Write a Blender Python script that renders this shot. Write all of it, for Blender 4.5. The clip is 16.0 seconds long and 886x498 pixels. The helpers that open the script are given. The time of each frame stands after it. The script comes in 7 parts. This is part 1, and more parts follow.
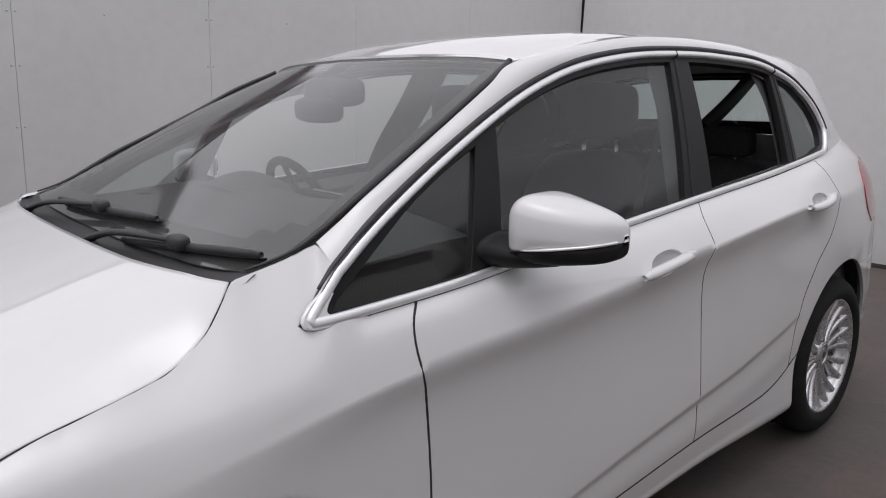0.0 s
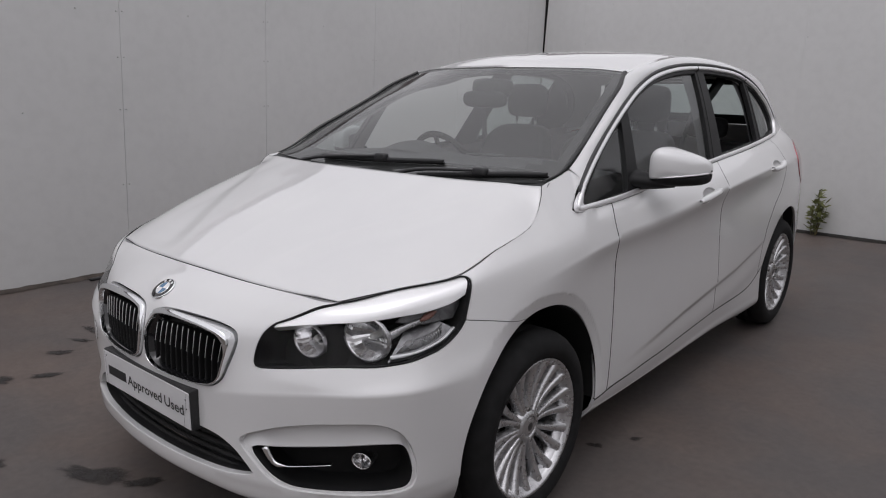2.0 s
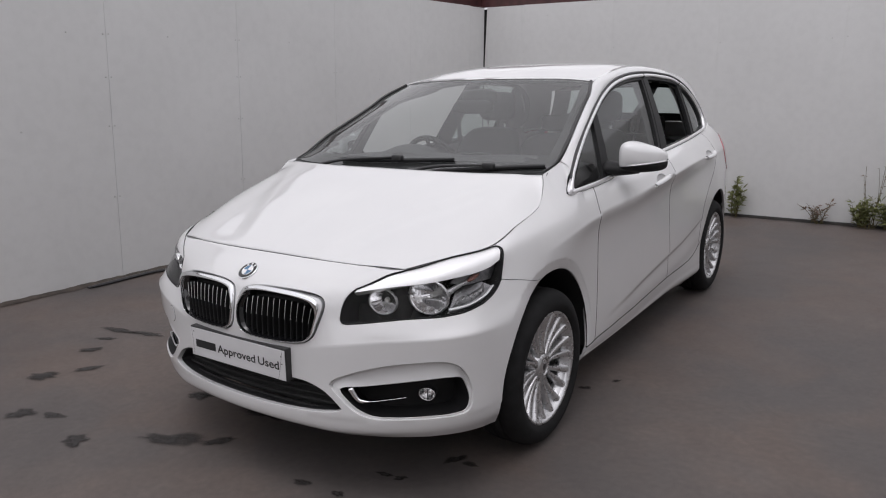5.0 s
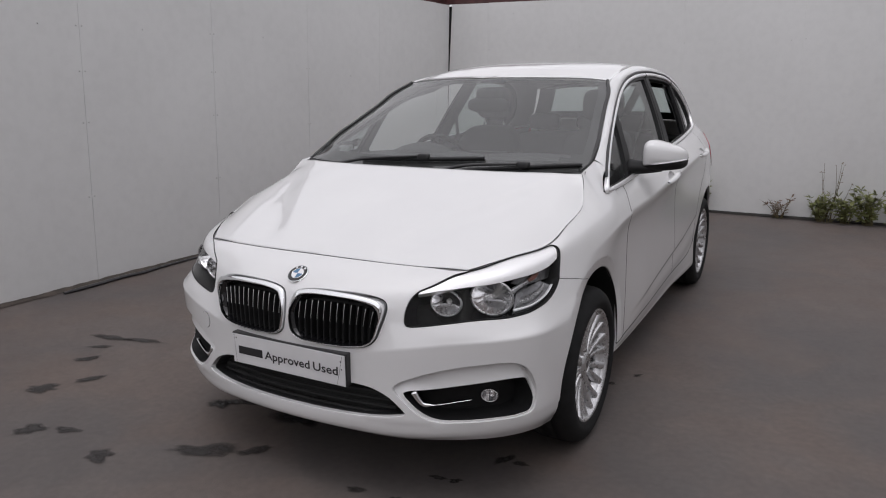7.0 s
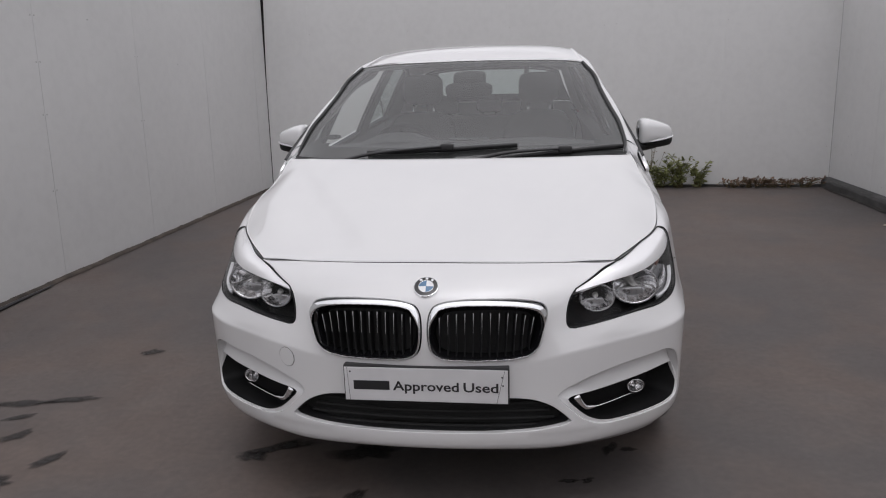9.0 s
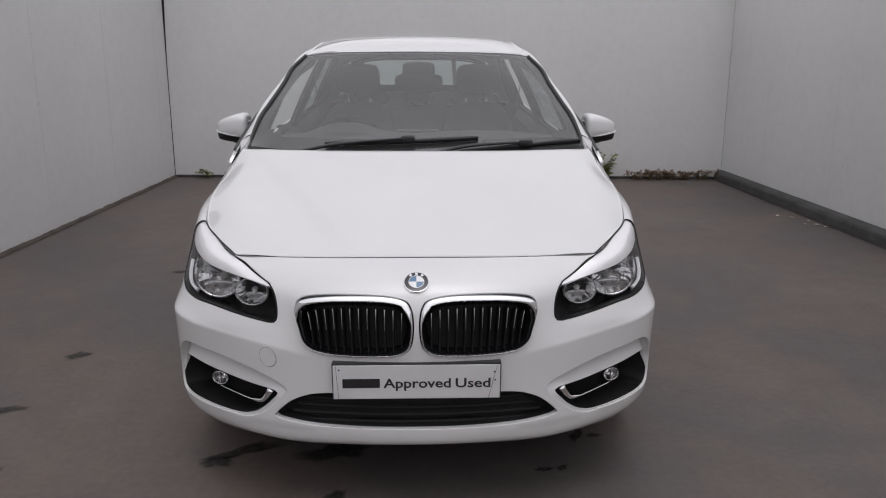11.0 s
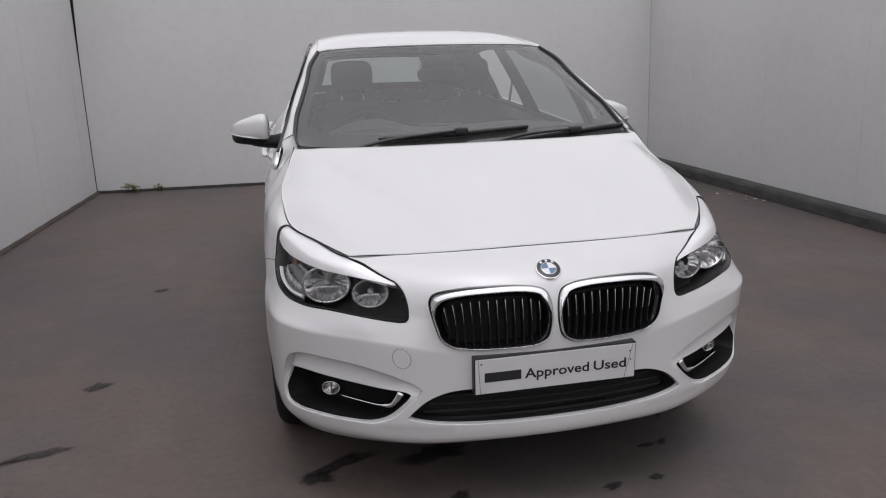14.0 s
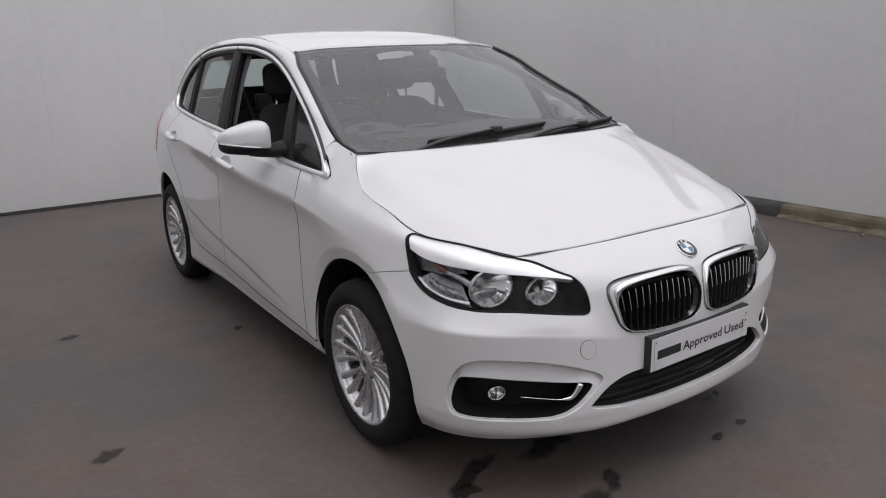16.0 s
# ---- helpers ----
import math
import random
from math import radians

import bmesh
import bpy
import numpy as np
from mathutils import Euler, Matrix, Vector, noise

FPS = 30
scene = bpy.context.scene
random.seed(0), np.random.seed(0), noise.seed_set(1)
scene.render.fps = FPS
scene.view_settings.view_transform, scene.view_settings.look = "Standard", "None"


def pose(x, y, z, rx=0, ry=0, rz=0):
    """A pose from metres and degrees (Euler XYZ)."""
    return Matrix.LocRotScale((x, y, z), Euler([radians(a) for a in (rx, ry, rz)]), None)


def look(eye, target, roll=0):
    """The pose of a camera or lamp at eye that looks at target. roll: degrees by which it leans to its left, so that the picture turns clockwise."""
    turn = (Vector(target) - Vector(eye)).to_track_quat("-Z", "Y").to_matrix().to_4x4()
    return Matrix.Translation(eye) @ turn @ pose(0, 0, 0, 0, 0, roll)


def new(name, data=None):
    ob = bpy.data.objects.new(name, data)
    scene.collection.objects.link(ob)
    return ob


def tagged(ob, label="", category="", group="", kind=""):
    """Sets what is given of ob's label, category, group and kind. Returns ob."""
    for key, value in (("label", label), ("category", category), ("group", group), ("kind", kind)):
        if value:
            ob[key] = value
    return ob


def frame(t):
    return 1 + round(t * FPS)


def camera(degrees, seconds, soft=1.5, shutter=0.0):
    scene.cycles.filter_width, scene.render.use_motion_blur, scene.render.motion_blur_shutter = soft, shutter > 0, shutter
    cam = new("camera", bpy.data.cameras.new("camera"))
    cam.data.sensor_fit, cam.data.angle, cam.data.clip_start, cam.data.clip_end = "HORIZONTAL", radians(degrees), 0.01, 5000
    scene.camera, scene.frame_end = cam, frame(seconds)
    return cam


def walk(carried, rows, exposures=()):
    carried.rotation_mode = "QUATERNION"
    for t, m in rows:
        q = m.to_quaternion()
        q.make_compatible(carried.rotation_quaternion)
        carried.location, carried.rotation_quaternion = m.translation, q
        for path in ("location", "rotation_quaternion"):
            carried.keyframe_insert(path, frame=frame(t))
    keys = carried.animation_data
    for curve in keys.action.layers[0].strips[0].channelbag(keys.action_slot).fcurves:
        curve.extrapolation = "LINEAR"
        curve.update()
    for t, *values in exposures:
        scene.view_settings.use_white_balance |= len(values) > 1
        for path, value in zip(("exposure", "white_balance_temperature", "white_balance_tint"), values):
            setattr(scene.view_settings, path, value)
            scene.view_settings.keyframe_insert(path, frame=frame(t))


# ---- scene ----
cam = camera(63.51, 16.0, soft=1.1)
PATH = [
    (0, (1.8740, 0.4876, 1.4115), (0.4143, 1.7817, 0.9709), -0.86),
    (0.5, (1.9142, 0.0830, 1.4205), (0.5094, 1.4354, 0.9753), -0.52),
    (1, (2.0187, -0.2878, 1.4394), (0.6334, 1.0807, 0.9831), -0.31),
    (1.5, (2.0418, -0.6643, 1.4435), (0.7128, 0.7553, 0.9762), -0.15),
    (2, (2.0374, -1.0201, 1.4320), (0.7757, 0.4628, 0.9748), 0.49),
    (2.5, (2.0748, -1.3214, 1.4294), (0.8712, 0.2077, 0.9676), 0.67),
    (3, (2.0336, -1.6228, 1.4407), (0.9114, -0.0338, 0.9764), 0.61),
    (5.5, (2.0927, -1.7062, 1.4636), (0.9799, -0.1034, 1.0248), -1.52),
    (6, (2.0871, -1.6871, 1.4604), (0.9543, -0.0967, 1.0277), -1.58),
    (6.5, (1.9857, -1.7394, 1.4580), (0.9082, -0.1110, 1.0253), 0.65),
    (7, (1.6876, -1.9159, 1.4772), (0.7458, -0.2113, 1.0220), -0.62),
    (7.5, (1.3558, -1.9451, 1.4585), (0.5122, -0.1899, 1.0027), -1.59),
    (8, (0.9732, -2.0590, 1.4732), (0.3225, -0.2271, 1.0034), -0.77),
    (8.5, (0.6065, -2.1164, 1.4831), (0.1735, -0.2252, 0.9975), -1.36),
    (11, (0.0157, -2.1053, 1.5041), (0.0764, -0.1791, 0.9690), 0.24),
    (11.5, (0.0089, -2.0963, 1.5016), (0.0454, -0.1692, 0.9681), -0.46),
    (12, (0.0149, -2.0904, 1.4991), (0.0331, -0.1619, 0.9695), -0.93),
    (12.5, (0.0182, -2.0746, 1.4877), (0.0071, -0.1440, 0.9655), -0.98),
    (13, (-0.1481, -2.1057, 1.4718), (-0.0711, -0.1758, 0.9526), 0.70),
    (13.5, (-0.4640, -2.1246, 1.4808), (-0.2353, -0.2101, 0.9493), 0.03),
    (14, (-0.7454, -1.9908, 1.4645), (-0.3632, -0.1015, 0.9312), -1.48),
    (14.5, (-1.1243, -1.9154, 1.4797), (-0.5292, -0.0858, 0.9332), -0.56),
    (15, (-1.4380, -1.7836, 1.4938), (-0.6562, -0.0294, 0.9356), -0.46),
    (15.5, (-1.6692, -1.5851, 1.5040), (-0.7385, 0.0938, 0.9426), -2.14),
    (16, (-2.0104, -1.4439, 1.4850), (-0.9331, 0.1507, 0.9404), -1.44),
]
walk(cam, [(t, look(eye, aim, roll)) for t, eye, aim, roll in PATH], exposures=[(0.0, 0.14, 6400, 15), (1.0, -0.1, 6400, 15), (2.5, 0.0, 6400, 15), (3.0, 0.14, 6400, 15), (5.5, 0.16, 6400, 15), (7.5, 0.06, 6400, 15), (12.5, 0.0, 6400, 15), (14.0, 0.08, 6400, 15), (16.0, 0.16, 6400, 15)])

# ---- world and light ----
world = bpy.data.worlds.new("world")
scene.world = world
world.use_nodes = True
wn = world.node_tree
bg = wn.nodes["Background"]
sky = wn.nodes.new("ShaderNodeTexSky")
sky.sky_type, sky.sun_disc = "NISHITA", False
sky.sun_elevation, sky.sun_rotation = radians(78), radians(160)
sky.air_density, sky.dust_density, sky.ozone_density = 1.0, 2.5, 1.0
hsv = wn.nodes.new("ShaderNodeHueSaturation")
hsv.inputs["Saturation"].default_value = 0.06
wn.links.new(sky.outputs["Color"], hsv.inputs["Color"])
wn.links.new(hsv.outputs["Color"], bg.inputs["Color"])
bg.inputs["Strength"].default_value = 0.165

sun = new("sun", bpy.data.lights.new("sun", "SUN"))
sun.data.energy, sun.data.angle, sun.data.color = 0.5, radians(170), (1.0, 0.985, 0.96)
sun.matrix_world = look((-2.5, 1.2, 6.0), (0, 2, 0))


# ---- materials ----
def material(name):
    m = bpy.data.materials.new(name)
    m.use_nodes = True
    nt = m.node_tree
    return m, nt, nt.nodes["Principled BSDF"]


def nd(nt, kind, **inputs):
    n = nt.nodes.new(kind)
    for k, v in inputs.items():
        n.inputs[k.replace("_", " ")].default_value = v
    return n


def coords(nt, scale=(1, 1, 1)):
    tc = nt.nodes.new("ShaderNodeTexCoord")
    mp = nt.nodes.new("ShaderNodeMapping")
    mp.inputs["Scale"].default_value = scale
    nt.links.new(tc.outputs["Object"], mp.inputs["Vector"])
    return mp.outputs["Vector"]


def ramp(nt, fac, stops):
    r = nt.nodes.new("ShaderNodeValToRGB")
    el = r.color_ramp.elements
    while len(el) < len(stops):
        el.new(0.5)
    for e, (p, c) in zip(el, stops):
        e.position = p
        e.color = (*c, 1) if len(c) == 3 else c
    nt.links.new(fac, r.inputs["Fac"])
    return r.outputs["Color"]


def simple(name, base, rough, metal=0.0, coat=0.0, vary=0.0, scale=40.0, bump=0.0, bump_scale=200.0, spec=0.5, stretch=(1, 1, 1)):
    """A surface with a little mottling of its colour and roughness, and fine relief."""
    m, nt, b = material(name)
    b.inputs["Base Color"].default_value = (*base, 1)
    b.inputs["Roughness"].default_value = rough
    b.inputs["Metallic"].default_value = metal
    b.inputs["Coat Weight"].default_value = coat
    b.inputs["Coat Roughness"].default_value = 0.04
    b.inputs["Specular IOR Level"].default_value = spec
    vec = coords(nt, stretch)
    if vary:
        n = nd(nt, "ShaderNodeTexNoise", Scale=scale, Detail=5.0)
        nt.links.new(vec, n.inputs["Vector"])
        lo = tuple(c * (1 - vary) for c in base)
        hi = tuple(min(1, c * (1 + vary)) for c in base)
        nt.links.new(ramp(nt, n.outputs["Fac"], [(0.3, lo), (0.7, hi)]), b.inputs["Base Color"])
        mr = nd(nt, "ShaderNodeMapRange")
        mr.inputs["To Min"].default_value, mr.inputs["To Max"].default_value = max(0.02, rough * 0.85), min(1, rough * 1.15)
        nt.links.new(n.outputs["Fac"], mr.inputs["Value"])
        nt.links.new(mr.outputs["Result"], b.inputs["Roughness"])
    if bump:
        n2 = nd(nt, "ShaderNodeTexNoise", Scale=bump_scale, Detail=3.0)
        nt.links.new(vec, n2.inputs["Vector"])
        bp = nd(nt, "ShaderNodeBump", Strength=bump, Distance=0.002)
        nt.links.new(n2.outputs["Fac"], bp.inputs["Height"])
        nt.links.new(bp.outputs["Normal"], b.inputs["Normal"])
    return m


def pane_material(name, tint, gloss_rough=0.02, ior=1.5, dirt=0.0, sheen=1.7):
    """A thin clear pane: lets the view through, tinted, and mirrors the sky by its angle."""
    m, nt, b = material(name)
    nt.nodes.remove(b)
    out = nt.nodes["Material Output"]
    tr = nd(nt, "ShaderNodeBsdfTransparent")
    tr.inputs["Color"].default_value = (*tint, 1)
    gl = nd(nt, "ShaderNodeBsdfGlossy", Roughness=gloss_rough)
    gl.inputs["Color"].default_value = (1, 1, 1, 1)
    # the mirrored share by the viewing angle, alike from both sides of the pane
    lw = nt.nodes.new("ShaderNodeLayerWeight")
    lw.inputs["Blend"].default_value = 0.5
    p5 = nt.nodes.new("ShaderNodeMath")
    p5.operation = "POWER"
    p5.inputs[1].default_value = 5.0
    nt.links.new(lw.outputs["Facing"], p5.inputs[0])
    f0 = ((ior - 1) / (ior + 1)) ** 2
    ma = nt.nodes.new("ShaderNodeMath")
    ma.operation = "MULTIPLY_ADD"
    ma.inputs[1].default_value, ma.inputs[2].default_value = 0.8, sheen * f0
    nt.links.new(p5.outputs[0], ma.inputs[0])
    mix = nt.nodes.new("ShaderNodeMixShader")
    nt.links.new(ma.outputs[0], mix.inputs["Fac"])
    nt.links.new(tr.outputs["BSDF"], mix.inputs[1])
    nt.links.new(gl.outputs["BSDF"], mix.inputs[2])
    last = mix.outputs["Shader"]
    # pale diffuse veil imitating sky haze mirrored in the glass, set by dirt
    if dirt:
        df = nd(nt, "ShaderNodeBsdfDiffuse")
        df.inputs["Color"].default_value = (0.62, 0.62, 0.62, 1)
        n = nd(nt, "ShaderNodeTexNoise", Scale=5.0, Detail=6.0)
        nt.links.new(coords(nt), n.inputs["Vector"])
        mr = nd(nt, "ShaderNodeMapRange")
        mr.inputs["To Min"].default_value, mr.inputs["To Max"].default_value = dirt * 0.5, dirt * 1.5
        nt.links.new(n.outputs["Fac"], mr.inputs["Value"])
        m2 = nt.nodes.new("ShaderNodeMixShader")
        nt.links.new(mr.outputs["Result"], m2.inputs["Fac"])
        nt.links.new(last, m2.inputs[1])
        nt.links.new(df.outputs["BSDF"], m2.inputs[2])
        last = m2.outputs["Shader"]
    nt.links.new(last, out.inputs["Surface"])
    return m


def paint_material():
    m, nt, b = material("white_paint")
    vec = coords(nt)
    n = nd(nt, "ShaderNodeTexNoise", Scale=3.0, Detail=4.0)
    nt.links.new(vec, n.inputs["Vector"])
    nt.links.new(ramp(nt, n.outputs["Fac"], [(0.3, (0.69, 0.69, 0.695)), (0.7, (0.72, 0.72, 0.72))]), b.inputs["Base Color"])
    fl = nd(nt, "ShaderNodeTexNoise", Scale=900.0, Detail=2.0)
    nt.links.new(vec, fl.inputs["Vector"])
    bp = nd(nt, "ShaderNodeBump", Strength=0.04, Distance=0.0004)
    nt.links.new(fl.outputs["Fac"], bp.inputs["Height"])
    nt.links.new(bp.outputs["Normal"], b.inputs["Normal"])
    b.inputs["Roughness"].default_value = 0.32
    b.inputs["Coat Weight"].default_value = 1.0
    b.inputs["Coat Roughness"].default_value = 0.03
    b.inputs["Coat IOR"].default_value = 1.55
    return m


def wall_material():
    """Off-white painted sheet cladding, faintly mottled, dirty towards where splashes reach."""
    m, nt, b = material("painted_cladding")
    vec = coords(nt)
    n1 = nd(nt, "ShaderNodeTexNoise", Scale=0.8, Detail=5.0)
    n2 = nd(nt, "ShaderNodeTexNoise", Scale=14.0, Detail=6.0)
    st = nd(nt, "ShaderNodeTexNoise", Scale=3.0, Detail=4.0)
    nt.links.new(vec, n1.inputs["Vector"])
    nt.links.new(vec, n2.inputs["Vector"])
    nt.links.new(coords(nt, (3.0, 3.0, 0.25)), st.inputs["Vector"])
    mixc = nt.nodes.new("ShaderNodeMix")
    mixc.data_type = "RGBA"
    nt.links.new(ramp(nt, n1.outputs["Fac"], [(0.3, (0.61, 0.61, 0.605)), (0.7, (0.655, 0.655, 0.65))]), mixc.inputs[6])
    nt.links.new(ramp(nt, st.outputs["Fac"], [(0.35, (0.59, 0.59, 0.58)), (0.65, (0.665, 0.665, 0.66))]), mixc.inputs[7])
    mixc.inputs[0].default_value = 0.06
    mul = nt.nodes.new("ShaderNodeMix")
    mul.data_type, mul.blend_type = "RGBA", "MULTIPLY"
    mul.inputs[0].default_value = 0.5
    nt.links.new(mixc.outputs[2], mul.inputs[6])
    nt.links.new(ramp(nt, n2.outputs["Fac"], [(0.3, (0.92, 0.92, 0.92)), (0.6, (1, 1, 1))]), mul.inputs[7])
    nt.links.new(mul.outputs[2], b.inputs["Base Color"])
    b.inputs["Roughness"].default_value = 0.55
    bp = nd(nt, "ShaderNodeBump", Strength=0.12, Distance=0.004)
    nt.links.new(n1.outputs["Fac"], bp.inputs["Height"])
    nt.links.new(bp.outputs["Normal"], b.inputs["Normal"])
    return m


def ground_material():
    """Worn dark tarmac: fine grain, paler scuffed patches, brown tint."""
    m, nt, b = material("worn_tarmac")
    vec = coords(nt)
    big = nd(nt, "ShaderNodeTexNoise", Scale=0.7, Detail=7.0, Roughness=0.6)
    mid = nd(nt, "ShaderNodeTexNoise", Scale=6.0, Detail=6.0)
    fine = nd(nt, "ShaderNodeTexNoise", Scale=240.0, Detail=4.0)
    for n in (big, mid, fine):
        nt.links.new(vec, n.inputs["Vector"])
    c1 = ramp(nt, big.outputs["Fac"], [(0.30, (0.076, 0.067, 0.065)), (0.45, (0.093, 0.081, 0.077)), (0.56, (0.113, 0.094, 0.086)), (0.72, (0.136, 0.118, 0.111))])
    patch = nd(nt, "ShaderNodeTexNoise", Scale=1.3, Detail=4.0, Roughness=0.55, Distortion=0.4)
    nt.links.new(vec, patch.inputs["Vector"])
    tint = nt.nodes.new("ShaderNodeMix")
    tint.data_type = "RGBA"
    nt.links.new(ramp(nt, patch.outputs["Fac"], [(0.46, (0.0, 0.0, 0.0)), (0.64, (0.6, 0.6, 0.6))]), tint.inputs[0])
    nt.links.new(c1, tint.inputs[6])
    tint.inputs[7].default_value = (0.120, 0.090, 0.076, 1.0)
    mul = nt.nodes.new("ShaderNodeMix")
    mul.data_type, mul.blend_type = "RGBA", "MULTIPLY"
    mul.inputs[0].default_value = 0.8
    nt.links.new(tint.outputs[2], mul.inputs[6])
    nt.links.new(ramp(nt, mid.outputs["Fac"], [(0.3, (0.88, 0.875, 0.875)), (0.55, (1.0, 1.0, 0.995)), (0.7, (1.10, 1.075, 1.06))]), mul.inputs[7])
    grit = nd(nt, "ShaderNodeTexNoise", Scale=32.0, Detail=5.0)
    nt.links.new(vec, grit.inputs["Vector"])
    mul3 = nt.nodes.new("ShaderNodeMix")
    mul3.data_type, mul3.blend_type = "RGBA", "MULTIPLY"
    mul3.inputs[0].default_value = 0.8
    nt.links.new(mul.outputs[2], mul3.inputs[6])
    nt.links.new(ramp(nt, grit.outputs["Fac"], [(0.3, (0.84, 0.84, 0.84)), (0.7, (1.1, 1.1, 1.1))]), mul3.inputs[7])
    mul2 = nt.nodes.new("ShaderNodeMix")
    mul2.data_type, mul2.blend_type = "RGBA", "MULTIPLY"
    mul2.inputs[0].default_value = 0.6
    nt.links.new(mul3.outputs[2], mul2.inputs[6])
    nt.links.new(ramp(nt, fine.outputs["Fac"], [(0.3, (0.7, 0.7, 0.7)), (0.7, (1.25, 1.25, 1.25))]), mul2.inputs[7])
    nt.links.new(mul2.outputs[2], b.inputs["Base Color"])
    nt.links.new(ramp(nt, big.outputs["Fac"], [(0.3, (0.5, 0.5, 0.5)), (0.7, (0.75, 0.75, 0.75))]), b.inputs["Roughness"])
    bp = nd(nt, "ShaderNodeBump", Strength=0.35, Distance=0.003)
    nt.links.new(fine.outputs["Fac"], bp.inputs["Height"])
    nt.links.new(bp.outputs["Normal"], b.inputs["Normal"])
    return m


def stain_material():
    """Oil soaked into tarmac: dark, ragged, thinning out to its edge."""
    m, nt, b = material("oil_stain")
    out = nt.nodes["Material Output"]
    b.inputs["Base Color"].default_value = (0.024, 0.021, 0.020, 1)
    b.inputs["Roughness"].default_value = 0.6
    at = nt.nodes.new("ShaderNodeAttribute")
    at.attribute_name = "soaked"
    n = nd(nt, "ShaderNodeTexNoise", Scale=18.0, Detail=8.0)
    nt.links.new(coords(nt), n.inputs["Vector"])
    sm = nt.nodes.new("ShaderNodeMath")
    sm.operation = "ADD"
    nt.links.new(at.outputs["Fac"], sm.inputs[0])
    nt.links.new(n.outputs["Fac"], sm.inputs[1])
    mr = nd(nt, "ShaderNodeMapRange")
    mr.inputs["From Min"].default_value, mr.inputs["From Max"].default_value = 0.70, 1.55
    mr.inputs["To Max"].default_value = 0.85
    nt.links.new(sm.outputs[0], mr.inputs["Value"])
    tr = nd(nt, "ShaderNodeBsdfTransparent")
    mix = nt.nodes.new("ShaderNodeMixShader")
    nt.links.new(mr.outputs["Result"], mix.inputs["Fac"])
    nt.links.new(tr.outputs["BSDF"], mix.inputs[1])
    nt.links.new(b.outputs["BSDF"], mix.inputs[2])
    nt.links.new(mix.outputs["Shader"], out.inputs["Surface"])
    return m


PAINT = paint_material()
WALL = wall_material()
GROUND = ground_material()
BLACK = simple("black_plastic", (0.023, 0.023, 0.024), 0.42, vary=0.2, scale=60, bump=0.15, bump_scale=900)
SATIN = simple("satin_black_trim", (0.013, 0.013, 0.0135), 0.5, vary=0.15, scale=30, spec=0.2)
GLOSSB = simple("gloss_black", (0.006, 0.006, 0.007), 0.06, coat=0.5)
DARK = simple("dark_void", (0.019, 0.019, 0.019), 0.9, vary=0.2)
CHROME = simple("chrome", (0.86, 0.87, 0.88), 0.09, metal=1.0, vary=0.03, scale=8)
SILVER = simple("satin_silver", (0.86, 0.86, 0.87), 0.38, metal=0.6, vary=0.04, scale=20)
BRIGHT = simple("bright_moulding", (0.93, 0.93, 0.94), 0.33, metal=0.75, vary=0.03, scale=8)
REFLECT = simple("aluminised_reflector", (0.93, 0.93, 0.94), 0.22, metal=1.0, vary=0.03, scale=30)
SIDEREF = simple("grey_side_reflector", (0.15, 0.15, 0.155), 0.3, metal=0.9, vary=0.3, scale=60)
BROW = simple("white_silver_brow", (0.98, 0.98, 0.985), 0.34, metal=0.55, coat=0.3, vary=0.01, scale=30)
GUNMETAL = simple("dark_reflector", (0.13, 0.13, 0.135), 0.3, metal=0.9, vary=0.2, scale=60)
STEPGREY = simple("grey_reflector_step", (0.42, 0.42, 0.43), 0.28, metal=0.8, vary=0.15, scale=60)
ALLOY = simple("silver_alloy", (0.60, 0.60, 0.61), 0.28, metal=0.85, coat=0.5, vary=0.06, scale=50)
RUBBER = simple("tyre_rubber", (0.014, 0.014, 0.0145), 0.8, spec=0.22, vary=0.35, scale=25, bump=0.2, bump_scale=300)
BRAKE = simple("brake_steel", (0.22, 0.21, 0.2), 0.4, metal=0.9, vary=0.2, scale=40)
CLOTH = simple("dark_seat_cloth", (0.032, 0.032, 0.034), 0.9, vary=0.3, scale=90, bump=0.4, bump_scale=700)
DASH = simple("dark_dashboard", (0.075, 0.075, 0.077), 0.6, vary=0.2, scale=80, bump=0.3, bump_scale=600)
LINER = simple("grey_headliner", (0.36, 0.355, 0.34), 0.95, vary=0.08, scale=60, bump=0.2, bump_scale=500)
GLASS = pane_material("windscreen_glass", (0.66, 0.70, 0.685), 0.06, ior=1.55, dirt=0.055, sheen=2.5)
SIDEGLASS = pane_material("side_glass", (0.62, 0.67, 0.66), 0.05, ior=1.5, dirt=0.025, sheen=1.3)
PRIVACY = pane_material("rear_glass", (0.68, 0.76, 0.74), dirt=0.03)
LENS = pane_material("clear_lens", (0.985, 0.985, 0.985), ior=1.45, sheen=0.25)
REDLENS = simple("red_lamp_lens", (0.36, 0.03, 0.05), 0.15, coat=1.0, vary=0.1, scale=30)
AMBER = simple("amber_bulb", (0.20, 0.085, 0.065), 0.4, coat=0.3)
WHITEP = simple("white_plate", (0.66, 0.66, 0.67), 0.35, vary=0.04, scale=12)
INK = simple("dark_ink", (0.02, 0.02, 0.022), 0.5)
BLUE = simple("badge_blue", (0.05, 0.15, 0.28), 0.2, coat=1.0)
BWHITE = simple("badge_white", (0.75, 0.76, 0.78), 0.2, coat=1.0)
STAIN = stain_material()
CONCRETE = simple("weathered_concrete_kerb", (0.060, 0.059, 0.058), 0.8, vary=0.35, scale=5, bump=0.5, bump_scale=60)
RUST = simple("dark_red_steel", (0.07, 0.025, 0.025), 0.55, vary=0.4, scale=9, bump=0.2)
SCREW = simple("screw_steel", (0.55, 0.55, 0.54), 0.4, metal=0.6, vary=0.1)
